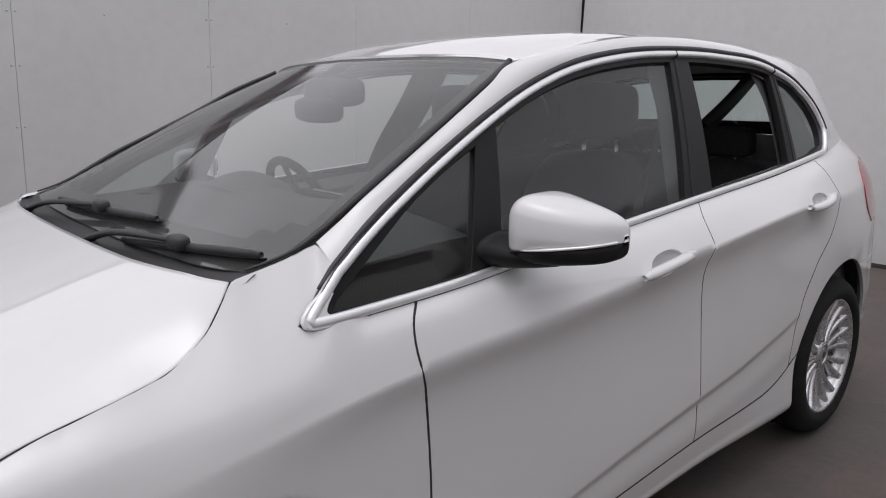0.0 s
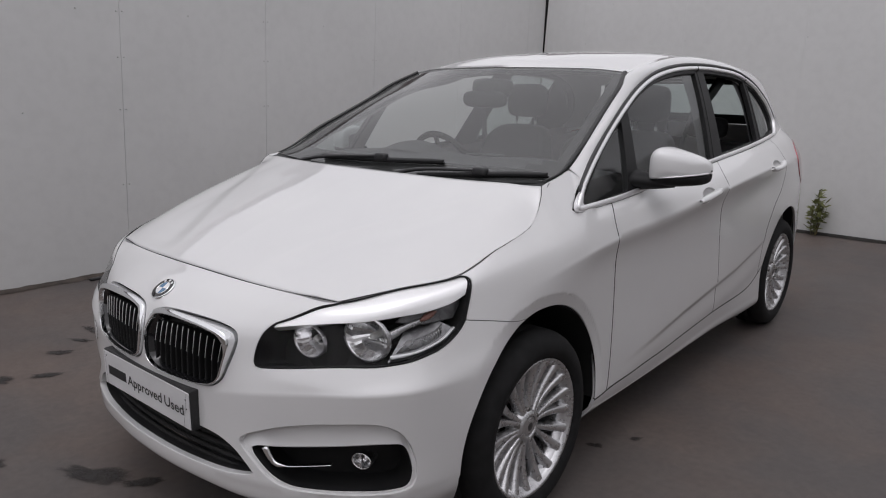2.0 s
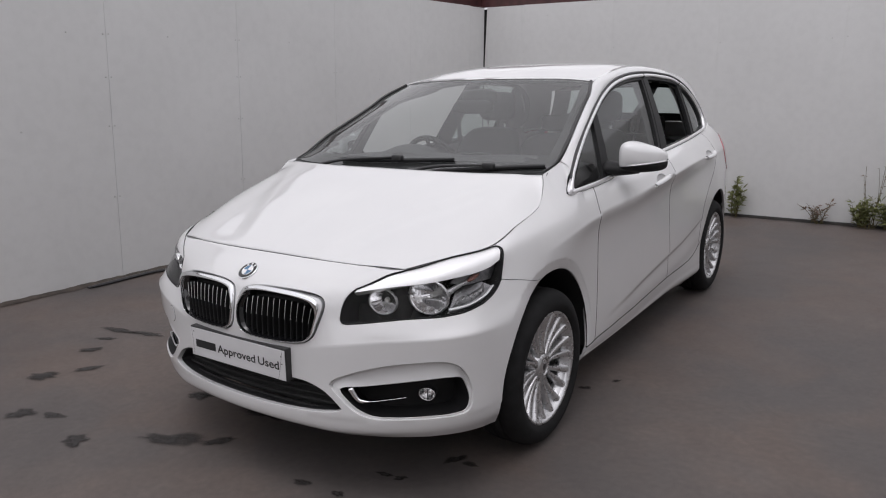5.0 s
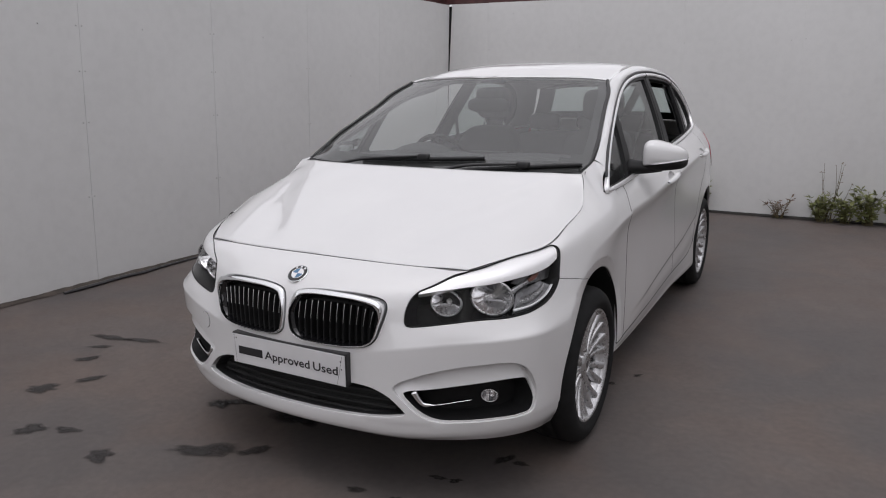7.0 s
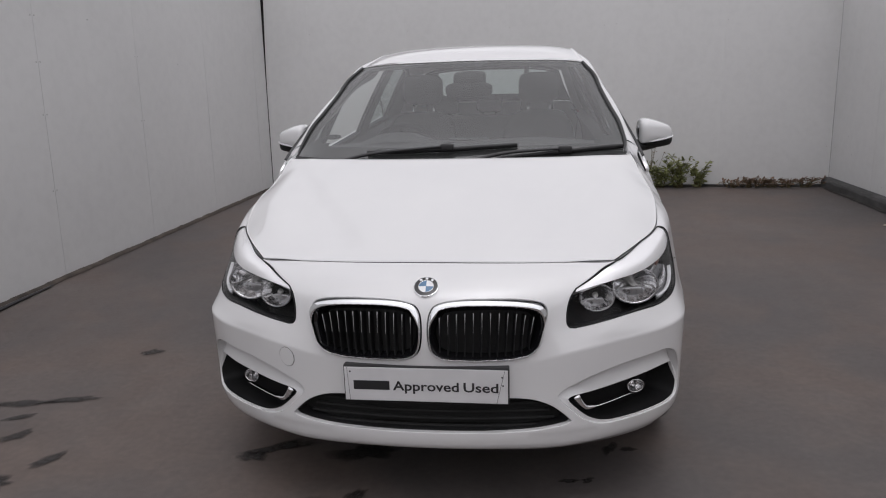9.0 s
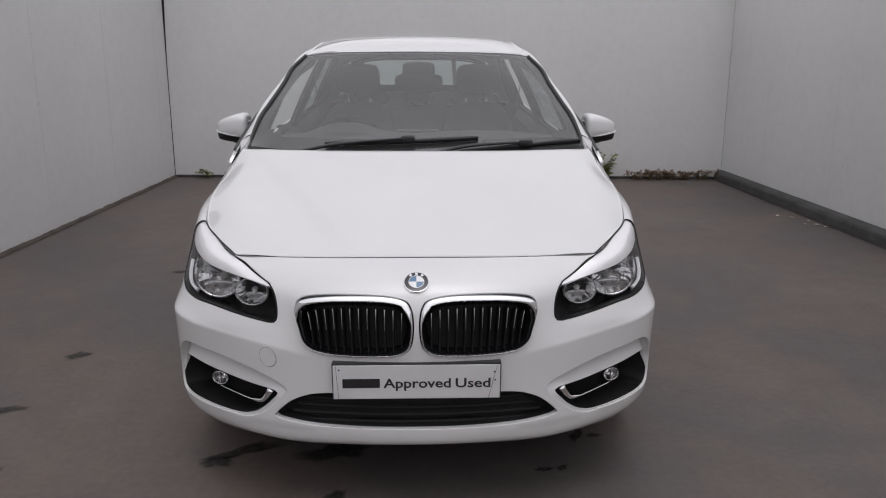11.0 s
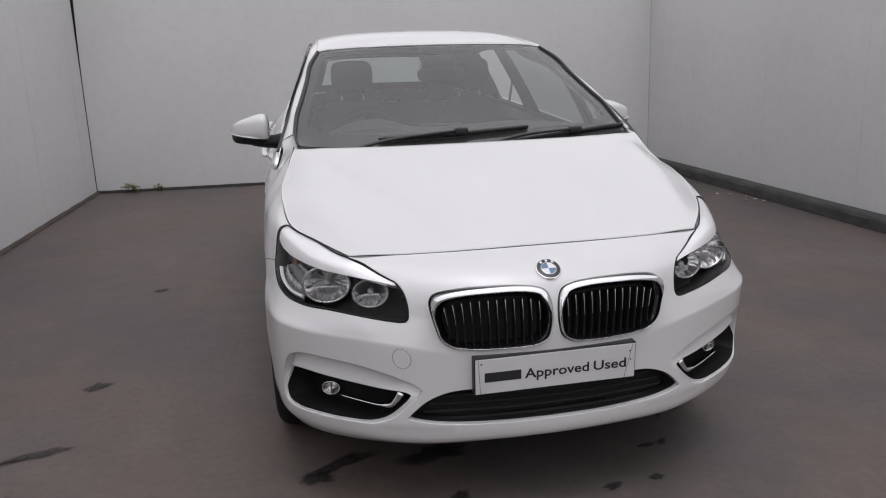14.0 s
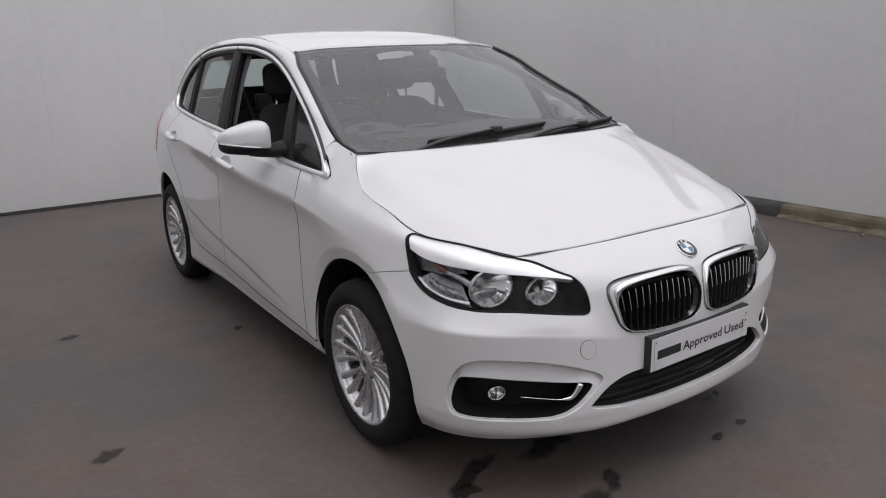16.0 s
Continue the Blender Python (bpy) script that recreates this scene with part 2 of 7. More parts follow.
LEAF = simple("weed_leaf", (0.22, 0.235, 0.095), 0.6, vary=0.45, scale=25)
PALELEAF = simple("pale_dead_leaf", (0.42, 0.38, 0.31), 0.8, vary=0.3, scale=25)
DRYLEAF = simple("dry_weed", (0.19, 0.125, 0.085), 0.8, vary=0.4, scale=25)
BLOCK_BROWN = simple("light_block_brown", (0.24, 0.22, 0.20), 0.85, vary=0.25, scale=3, bump=0.3, bump_scale=40)
STEM = simple("weed_stem", (0.12, 0.10, 0.045), 0.8, vary=0.3)
MUDDY = simple("mud_stained_concrete", (0.125, 0.108, 0.076), 0.85, vary=0.6, scale=3.5, bump=0.5, bump_scale=60)
MUD = simple("dried_tan_mud", (0.13, 0.112, 0.082), 0.9, vary=0.4, scale=14, bump=0.6, bump_scale=80)
WALLDIRT = simple("brown_wall_dirt", (0.062, 0.050, 0.042), 0.9, vary=0.5, scale=9, bump=0.5, bump_scale=80)
FOOT_DARK = simple("dark_foot_strip", (0.020, 0.018, 0.016), 0.9, vary=0.5, scale=12, bump=0.6, bump_scale=80)


# ---- geometry helpers ----
def hermite(xk, yk, xq):
    """Smooth interpolation of the rows yk at the knots xk, at xq (one dimension)."""
    xk, yk, xq = np.asarray(xk, float), np.asarray(yk, float), np.atleast_1d(np.asarray(xq, float))
    d = np.diff(xk)
    s = np.diff(yk, axis=0) / d[:, None]
    m = np.empty_like(yk)
    m[0], m[-1] = s[0], s[-1]
    if len(xk) > 2:
        w = (d[:-1] / (d[:-1] + d[1:]))[:, None]
        m[1:-1] = s[:-1] * (1 - w) + s[1:] * w
    i = np.clip(np.searchsorted(xk, xq, side="right") - 1, 0, len(xk) - 2)
    h = d[i][:, None]
    t = ((xq - xk[i]) / d[i])[:, None]
    return (yk[i] * (2 * t**3 - 3 * t**2 + 1) + m[i] * h * (t**3 - 2 * t**2 + t) + yk[i + 1] * (3 * t**2 - 2 * t**3) + m[i + 1] * h * (t**3 - t**2))


def curve(points, n=None, step=None, closed=False):
    """A smooth run of points through the given ones, evenly spaced."""
    p = np.array(points, float)
    if closed:
        k = min(3, len(p))
        q = np.vstack([p[-k:], p, p[:k + 1]])
    else:
        q = p
    c = np.r_[0, np.cumsum(np.maximum(np.linalg.norm(np.diff(q, axis=0), axis=1), 1e-6) ** 0.5)]
    lo, hi = (c[k], c[k + len(p)]) if closed else (c[0], c[-1])
    fine = hermite(c, q, np.linspace(lo, hi, 40 * len(p)))
    a = np.r_[0, np.cumsum(np.linalg.norm(np.diff(fine, axis=0), axis=1))]
    if n is None:
        n = max(2, int(round(a[-1] / step)) + 1)
    g = np.linspace(0, a[-1], n + (1 if closed else 0))
    out = np.stack([np.interp(g, a, fine[:, k]) for k in range(fine.shape[1])], 1)
    return out[:-1] if closed else out


def make_mesh(name, verts, faces, smooth=True, normals=None):
    me = bpy.data.meshes.new(name)
    me.from_pydata([tuple(map(float, v)) for v in verts], [], [tuple(int(i) for i in f) for f in faces])
    me.update()
    if smooth:
        me.polygons.foreach_set("use_smooth", [True] * len(me.polygons))
        if normals is not None and len(normals) == len(me.vertices):
            me.normals_split_custom_set_from_vertices([tuple(map(float, n)) for n in normals])
    return me


def part(name, vf, mat, parent=None, label="", smooth=True, at=None):
    """One mesh object, under a thing or a part."""
    me = vf if isinstance(vf, bpy.types.Mesh) else make_mesh(name, vf[0], vf[1], smooth, vf[2] if len(vf) > 2 else None)
    if mat is not None and not me.materials:
        me.materials.append(mat)
    ob = new(name, me)
    if parent is not None:
        ob.parent = parent
        if parent.type == "EMPTY":
            ob.matrix_parent_inverse = Matrix.Translation(-parent.location)
    if at is not None:
        ob.matrix_basis = at
    if label:
        ob["label"] = label
    return ob


def mirror(vf):
    v = np.array(vf[0], float) * [-1, 1, 1]
    f = [tuple(reversed(f)) for f in vf[1]]
    return (v, f, np.array(vf[2]) * [-1, 1, 1]) if len(vf) > 2 else (v, f)


def join(*vfs):
    V, F, N, n = [], [], [], 0
    for vf in vfs:
        v, f = vf[0], vf[1]
        V.append(np.asarray(v, float).reshape(-1, 3))
        F += [tuple(int(i) + n for i in q) for q in f]
        if len(vf) > 2:
            N.append(np.asarray(vf[2]))
        n += len(v)
    if len(N) == len(vfs):
        return np.vstack(V), F, np.vstack(N)
    return np.vstack(V), F


def both(vf):
    """The half and its mirror image in one mesh; without normals of its own it is sewn along the middle."""
    out = join(vf, mirror(vf))
    return out if len(out) > 2 else weld(*out)


def weld(v, f, dist=2e-4):
    key, idx, out = {}, [], []
    for p in np.asarray(v):
        k = tuple(np.round(p / dist).astype(int))
        if k not in key:
            key[k] = len(out)
            out.append(p)
        idx.append(key[k])
    faces = []
    for q in f:
        g = [idx[i] for i in q]
        g = [a for j, a in enumerate(g) if a != g[j - 1]]
        if len(g) > 2:
            faces.append(tuple(g))
    return np.array(out), faces


def grid_faces(nu, nv, cu=False, cv=False):
    F = []
    for i in range(nu if cu else nu - 1):
        for j in range(nv if cv else nv - 1):
            a, b = i * nv + j, ((i + 1) % nu) * nv + j
            c, d = ((i + 1) % nu) * nv + (j + 1) % nv, i * nv + (j + 1) % nv
            F.append((a, b, c, d))
    return F


def loft(curves, nu, nv, flip=False):
    """A smooth sheet over several curves laid side by side."""
    cs = [curve(c, nu) for c in curves]
    k = np.r_[0, np.cumsum([np.linalg.norm(cs[i + 1] - cs[i], axis=1).mean() for i in range(len(cs) - 1)])]
    stack = np.array(cs).reshape(len(cs), -1)
    rows = hermite(k, stack, np.linspace(0, k[-1], nv)).reshape(nv, nu, 3)
    f = grid_faces(nv, nu)
    return rows.reshape(-1, 3), ([tuple(reversed(q)) for q in f] if flip else f)


def tube(path, radius, sides=8, closed=False, flat=1.0, up=(0, 0, 1)):
    """A rod along a path; flat squeezes it along its upright axis."""
    p = np.asarray(path, float)
    n = len(p)
    r = np.broadcast_to(np.asarray(radius, float), (n,))
    V = []
    for i in range(n):
        d = p[(i + 1) % n] - p[i - 1] if closed else p[min(i + 1, n - 1)] - p[max(i - 1, 0)]
        d = d / (np.linalg.norm(d) + 1e-12)
        s = np.cross(d, up)
        s /= np.linalg.norm(s) + 1e-12
        w = np.cross(s, d)
        for k in range(sides):
            a = 2 * math.pi * (k + 0.5) / sides
            V.append(p[i] + r[i] * (math.cos(a) * s + flat * math.sin(a) * w))
    F = grid_faces(n, sides, cu=closed, cv=True)
    if not closed:
        F += [tuple(range(sides))[::-1], tuple(range((n - 1) * sides, n * sides))]
    return np.array(V), F


def lathe(profile, n=48, axis="x"):
    """Turns (along, radius) pairs about the axis."""
    pr = np.asarray(profile, float)
    V = []
    for k in range(n):
        a = 2 * math.pi * k / n
        for x, r in pr:
            V.append((x, r * math.cos(a), r * math.sin(a)) if axis == "x" else ((r * math.cos(a), r * math.sin(a), x) if axis == "z" else (r * math.sin(a), x, r * math.cos(a))))
    return np.array(V), grid_faces(n, len(pr), cu=True)


def box(lo, hi, bevel=0.0):
    """A block with bevelled edges."""
    bm = bmesh.new()
    bmesh.ops.create_cube(bm, size=1)
    lo, hi = np.array(lo, float), np.array(hi, float)
    for v in bm.verts:
        v.co = Vector(lo + (np.array(v.co) + 0.5) * (hi - lo))
    if bevel:
        bmesh.ops.bevel(bm, geom=bm.edges[:], offset=bevel, segments=2, affect="EDGES", profile=0.6)
    bm.verts.index_update()
    vf = np.array([v.co[:] for v in bm.verts]), [tuple(v.index for v in f.verts) for f in bm.faces]
    bm.free()
    return vf


def blob(centre, size, e=0.5, nu=20, nv=12, bend=None):
    """A rounded cushion-like solid (superellipsoid)."""
    V = []
    cp = lambda a: math.copysign(abs(math.cos(a)) ** e, math.cos(a))
    sp = lambda a: math.copysign(abs(math.sin(a)) ** e, math.sin(a))
    for j in range(nv + 1):
        f = -math.pi / 2 + math.pi * j / nv
        for i in range(nu):
            t = 2 * math.pi * i / nu
            V.append((cp(f) * cp(t) * size[0] / 2, cp(f) * sp(t) * size[1] / 2, sp(f) * size[2] / 2))
    V = np.array(V)
    if bend is not None:
        V = bend(V)
    F = [(j * nu + i, j * nu + (i + 1) % nu, (j + 1) * nu + (i + 1) % nu, (j + 1) * nu + i) for j in range(nv) for i in range(nu)]
    return weld(V + np.array(centre), F, 1e-5)


def inside(poly, q):
    """Which of the points q lie in the closed polygon."""
    x, y = q[:, 0][:, None], q[:, 1][:, None]
    a, b = poly, np.roll(poly, -1, 0)
    cond = (a[:, 1] > y) != (b[:, 1] > y)
    with np.errstate(divide="ignore", invalid="ignore"):
        xs = (b[:, 0] - a[:, 0]) * (y - a[:, 1]) / (b[:, 1] - a[:, 1]) + a[:, 0]
    return (np.sum(cond & (x < xs), 1) % 2) == 1


def area2(p):
    q = np.roll(p, -1, 0)
    return np.sum(p[:, 0] * q[:, 1] - q[:, 0] * p[:, 1]) / 2


def shrink(poly, d):
    """Moves a closed polygon inwards by d."""
    p = poly if area2(poly) > 0 else poly[::-1]
    e = np.roll(p, -1, 0) - p
    e /= np.linalg.norm(e, axis=1)[:, None] + 1e-12
    n = np.stack([-e[:, 1], e[:, 0]], 1)
    m = n + np.roll(n, 1, 0)
    m /= np.maximum((m * n).sum(1), 0.35)[:, None]
    return p + d * m


def near_edges(poly, q):
    a, b = poly, np.roll(poly, -1, 0)
    ab = b - a
    out = np.full(len(q), 1e9)
    for s in range(0, len(q), 4000):
        qq = q[s:s + 4000, None]
        t = np.clip(((qq - a) * ab).sum(2) / np.maximum((ab * ab).sum(1), 1e-12), 0, 1)
        out[s:s + 4000] = np.linalg.norm(qq - a - t[..., None] * ab, axis=2).min(1)
    return out


def fill(outer, holes=(), step=0.02, seeds=None):
    """Triangles over a polygon with holes: points on an even grid inside it, and along the given creases."""
    from mathutils.geometry import delaunay_2d_cdt
    loops = [outer, *holes]
    lo, hi = outer.min(0), outer.max(0)
    g = np.stack(np.meshgrid(np.arange(lo[0], hi[0], step), np.arange(lo[1], hi[1], step), indexing="ij"), -1).reshape(-1, 2)
    keep = inside(outer, g)
    for l in loops:
        keep &= near_edges(l, g) > step * 0.55
    for h in holes:
        keep &= ~inside(h, g)
    g = g[keep]
    if seeds is not None:
        sd = seeds[inside(outer, seeds)]
        for l in loops:
            sd = sd[near_edges(l, sd) > 0.004]
        for h in holes:
            sd = sd[~inside(h, sd)]
        far = np.array([((sd - p) ** 2).sum(1).min() > (0.6 * step) ** 2 for p in g])
        g = np.vstack([g[far], sd])
    pts, edges, n = [], [], 0
    for l in loops:
        pts.append(l)
        edges += [(n + i, n + (i + 1) % len(l)) for i in range(len(l))]
        n += len(l)
    pts = np.vstack([*pts, g])
    v, _, f, *_ = delaunay_2d_cdt([Vector(p) for p in pts], edges, [], 0, 1e-6)
    v = np.array([p[:] for p in v])
    f = np.array([t for t in f if len(t) == 3])
    c = v[f].mean(1)
    ok = inside(outer, c)
    for h in holes:
        ok &= ~inside(h, c)
    f = f[ok]
    t = v[f]
    ar = (t[:, 1, 0] - t[:, 0, 0]) * (t[:, 2, 1] - t[:, 0, 1]) - (t[:, 2, 0] - t[:, 0, 0]) * (t[:, 1, 1] - t[:, 0, 1])
    f[ar < 0] = f[ar < 0][:, ::-1]
    return v, [tuple(x) for x in f[np.abs(ar) > 1e-10]]


class Sheet:
    """A surface over two parameters, given by a function of arrays, with outward normals."""

    def __init__(self, fn, flip=False):
        self.fn, self.sign = fn, -1.0 if flip else 1.0

    def at(self, q, off=0.0):
        q = np.atleast_2d(np.asarray(q, float))
        p = self.fn(q)
        if np.any(off):
            p = p + np.reshape(off, (-1, 1)) * self.normal(q)
        return p

    def normal(self, q, e=1e-3):
        du = self.fn(q + [e, 0]) - self.fn(q - [e, 0])
        dv = self.fn(q + [0, e]) - self.fn(q - [0, e])
        n = np.cross(du, dv) * self.sign
        return n / (np.linalg.norm(n, axis=1)[:, None] + 1e-12)

    def panel(self, outer, holes=(), step=0.02, off=0.0, gap=0.002, skirt=0.014, round_=0.003, hole_skirt=True, seeds=None):
        """A panel cut from the sheet along its outline, with rounded, turned-in edges."""
        out = shrink(outer, gap)
        hs = [shrink(h, -gap) for h in holes]
        v2, f = fill(out, hs, step, seeds)
        V, N = [self.at(v2, off)], [self.normal(v2)]
        F = list(f) if self.sign > 0 else [t[::-1] for t in f]
        n = len(v2)
        if skirt:
            for k, l in enumerate([out, *hs]):
                if k and not hole_skirt:
                    continue
                grow = -1 if k == 0 else 1
                ll = l if area2(l) > 0 else l[::-1]
                l1 = shrink(ll, grow * round_ * 0.7)
                p0, nn = self.at(ll, off), self.normal(ll)
                way = self.at(l1, off) - p0
                way /= np.linalg.norm(way, axis=1)[:, None] + 1e-9
                V += [p0, self.at(l1, off - round_), self.at(l1, off - skirt)]
                N += [nn, way, way]
                m = len(ll)
                for j in range(2):
                    for i in range(m):
                        a, b = n + j * m + i, n + j * m + (i + 1) % m
                        F.append((a, a + m, b + m, b) if k == 0 else (b, b + m, a + m, a))
                n += 3 * m
        return np.vstack(V), F, np.vstack(N)

    def strip(self, line, width, height=0.004, off=0.0, closed=False):
        """A rounded moulding that lies on the sheet along a line of parameters."""
        l = np.asarray(line, float)
        p = self.at(l)
        nn = self.normal(l)
        if closed:
            d = np.roll(p, -1, 0) - np.roll(p, 1, 0)
        else:
            d = np.gradient(p, axis=0)
        d /= np.linalg.norm(d, axis=1)[:, None] + 1e-12
        s = np.cross(nn, d)
        w = np.broadcast_to(np.asarray(width, float), (len(l),))[:, None] / 2
        prof = [(-1, -1.0), (-1, 0.1), (-0.8, 0.75), (-0.3, 1.0), (0.3, 1.0), (0.8, 0.75), (1, 0.1), (1, -1.0)]
        rows = np.stack([p + s * w * a + nn * (off + height * b) for a, b in prof], 1)
        F = grid_faces(len(l), len(prof), cu=closed)
        if not closed:
            F += [tuple(range(len(prof))), tuple(range((len(l) - 1) * len(prof), len(l) * len(prof)))[::-1]]
        return rows.reshape(-1, 3), F



# ---- the yard: ground, walls, kerb ----
def ground():
    n = 60
    g = np.linspace(-1, 1, n)
    g = np.sign(g) * np.abs(g) ** 2.2 * 60
    V = [(x, y + 2, 0.0) for x in g for y in g]
    ob = part("ground", (V, grid_faces(n, n)), GROUND)
    tagged(ob, "worn dark grey tarmac yard with scuffs and damp marks", "ground", kind="structure")


ground()

LEFT_A, LEFT_B, FAR_B, RIGHT_A = (-3.51, -5.5), (-2.96, 6.64), (3.66, 6.46), (4.13, -5.5)
WALL_TOP = 2.46
FAR_FALL = 0.024  # the head of the far wall drops towards the right
LEAN_Y = 0.05  # the yard falls gently, so the walls stand off square to it


def wall_run(name, a, b, seams, label, joint=0.0022):
    """A wall of upright sheets, butted with narrow open joints, on a dark backing."""
    a, b = np.array(a, float), np.array(b, float)
    d = b - a
    length = np.linalg.norm(d)
    d /= length
    inward = np.array([d[1], -d[0]])
    if np.dot(np.array([0.4, 2.4]) - a, inward) < 0:
        inward = -inward
    ang = math.degrees(math.atan2(d[1], d[0]))
    side = 1 if np.dot(inward, [-d[1], d[0]]) > 0 else -1
    place = pose(a[0], a[1], 0, 0, 0, ang)
    lean = lambda v: np.array([(x + LEAN_Y * z * d[1], y + LEAN_Y * z * d[0], z) for x, y, z in v])
    fall = FAR_FALL if name == "wall_far" else 0.0
    bx = box((0, -0.16 if side > 0 else 0.055, 0.0), (length, -0.055 if side > 0 else 0.16, WALL_TOP - 0.02))
    bx[0][:, 2] -= fall * bx[0][:, 0] * (bx[0][:, 2] > 1)
    back = part(name, (lean(bx[0]), bx[1]), DARK, at=place, smooth=False)
    tagged(back, label, "wall", kind="structure")
    lo, hi = (-0.022 if name == "wall_far" else 0.0), length + 0.027
    cuts = [lo] + [s for s in seams if 0.05 < s < length - 0.05] + [hi]
    rnd = random.Random(len(name))
    foot = 0.010 if name == "wall_left" else 0.025
    for s0, s1 in zip(cuts[:-1], cuts[1:]):
        nx, nz = 6, 10
        V, top = [], WALL_TOP + rnd.uniform(-0.004, 0.004)
        w = s1 - s0 - joint
        for i in range(nx + 1):
            for j in range(nz + 1):
                z = foot + (top - fall * (s0 + w * i / nx) - foot) * j / nz
                # the corner sheet stands off its neighbour, more and more towards its head
                gape = 0.034 * max(0.0, (z - 1.25) / 1.2) ** 1.3 if name == "wall_far" and s0 == lo else 0.0
                x = gape + (w - gape) * i / nx
                bow = 0.0006 * math.sin(3.0 * i / nx + 2.0 * z)
                V.append((s0 + joint / 2 + x, side * (-0.03 + bow), z))
        F = grid_faces(nx + 1, nz + 1)
        Vb = [(x, side * -0.05, z) for x, y, z in V]
        n = len(V)
        ring = [i * (nz + 1) for i in range(nx + 1)] + [nx * (nz + 1) + j for j in range(1, nz + 1)] + [i * (nz + 1) + nz for i in range(nx - 1, -1, -1)] + [j for j in range(nz - 1, 0, -1)]
        F = F + [tuple(n + k for k in reversed(f)) for f in F] + [(ring[k], ring[(k + 1) % len(ring)], n + ring[(k + 1) % len(ring)], n + ring[k]) for k in range(len(ring))]
        part("panel", (lean(V + Vb), F), WALL, back, smooth=False)
    return back, lambda s, z: pose(s + LEAN_Y * z * d[1], side * -0.029 + LEAN_Y * z * d[0], z, 0, 0, 0 if side > 0 else 180)


def screws(back, where, spots):
    """Pan-head screws with a small washer, on the sheets."""
    me = make_mesh("screw", *lathe([(0.0, 0.007), (0.0012, 0.007), (0.0016, 0.005), (0.0035, 0.004), (0.0042, 0.0)], 12, "y"))
    me.materials.append(SCREW)
    for s, z in spots:
        part("screw", me, None, back, at=where(s, z))


# left wall
L0 = LEFT_A[1]
wl, sl = wall_run("wall_left", LEFT_A, LEFT_B, [0.25 - L0 + 1.222 * k for k in range(-4, 6)], "off-white painted sheet wall with upright joints and screws")
screws(wl, sl, [(1.472 - L0 + dx, z) for z in (0.66, 1.21, 1.58, 1.90) for dx in (-0.022, 0.022)]
       + [(2.694 - L0 + dx, z) for z in (0.66, 1.21, 1.58, 1.90) for dx in (-0.02, 0.02)]
       + [(3.916 - L0 + dx, z) for z in (1.07, 1.62) for dx in (-0.02, 0.02)]
       + [(2.0 - L0, 1.90), (1.17 - L0, 1.9), (0.8 - L0, 1.2), (3.3 - L0, 1.9), (4.6 - L0, 1.55)])
# far wall
wf, sf = wall_run("wall_far", LEFT_B, FAR_B, [0.55 + 1.222 * k for k in range(0, 6)], "off-white painted sheet wall behind the car", 0.0007)
screws(wf, sf, [(0.55 + 1.222 * k + dx, z) for k in range(5) for z in (1.87,) for dx in (0.02,)] + [(4.1, 1.86), (0.9, 2.3), (6.6, 0.45), (6.62, 1.5)])
# right wall
wr, sr = wall_run("wall_right", RIGHT_A, FAR_B, [0.03 + 1.222 * k for k in range(1, 10)], "off-white painted sheet wall above a concrete kerb", 0.0009)
screws(wr, sr, [(9.48, 0.6), (9.62, 0.52), (9.5, 1.38), (10.5, 1.02), (11.5, 0.42), (11.9, 0.45), (11.6, 0.6), (8.3, 0.6), (10.82, 0.18), (8.9, 0.55)])

# added dark blocks behind the corner gaps, keeping the sky from showing through
for x, y in ((LEFT_B[0] - 0.02, LEFT_B[1] + 0.03), (FAR_B[0] + 0.02, FAR_B[1] + 0.03)):
    v, f = box((-0.12, 0.05, 0), (0.12, 0.17, WALL_TOP - 0.02))
    v[:, 1] += LEAN_Y * v[:, 2]
    tagged(part("corner_gap_block", (v, f), DARK, smooth=False, at=pose(x, y, 0)), "added dark block behind the corner gap of two sheet walls", "post", kind="structure", group="corner posts")

# dark red steel beams along the heads of the side walls
for nm, a, b in (("beam", (LEFT_A[0] - 0.10, LEFT_A[1]), (LEFT_B[0] - 0.10, LEFT_B[1] + 0.08)), ("beam", (RIGHT_A[0] + 0.1, RIGHT_A[1]), (FAR_B[0] + 0.1, FAR_B[1] + 0.04))):
    a, b = np.array(a), np.array(b)
    ln = float(np.linalg.norm(b - a))
    prof = [(-0.06, 0), (0.06, 0), (0.06, 0.012), (0.008, 0.02), (0.008, 0.14), (0.06, 0.148), (0.06, 0.16), (-0.06, 0.16), (-0.06, 0.148), (-0.008, 0.14), (-0.008, 0.02), (-0.06, 0.012)]
    V = [(x, y, z) for x in (0, ln) for y, z in prof]
    m = len(prof)
    F = [(i, (i + 1) % m, m + (i + 1) % m, m + i) for i in range(m)] + [tuple(range(m))[::-1], tuple(range(m, 2 * m))]
    ob = part(nm, (V, F), RUST, smooth=False, at=pose(a[0], a[1] + LEAN_Y * WALL_TOP, WALL_TOP + 0.004, 0, 0, math.degrees(math.atan2(b[1] - a[1], b[0] - a[0]))))
    tagged(ob, "dark red painted steel beam along the wall head", "beam", kind="structure", group="wall head beams")


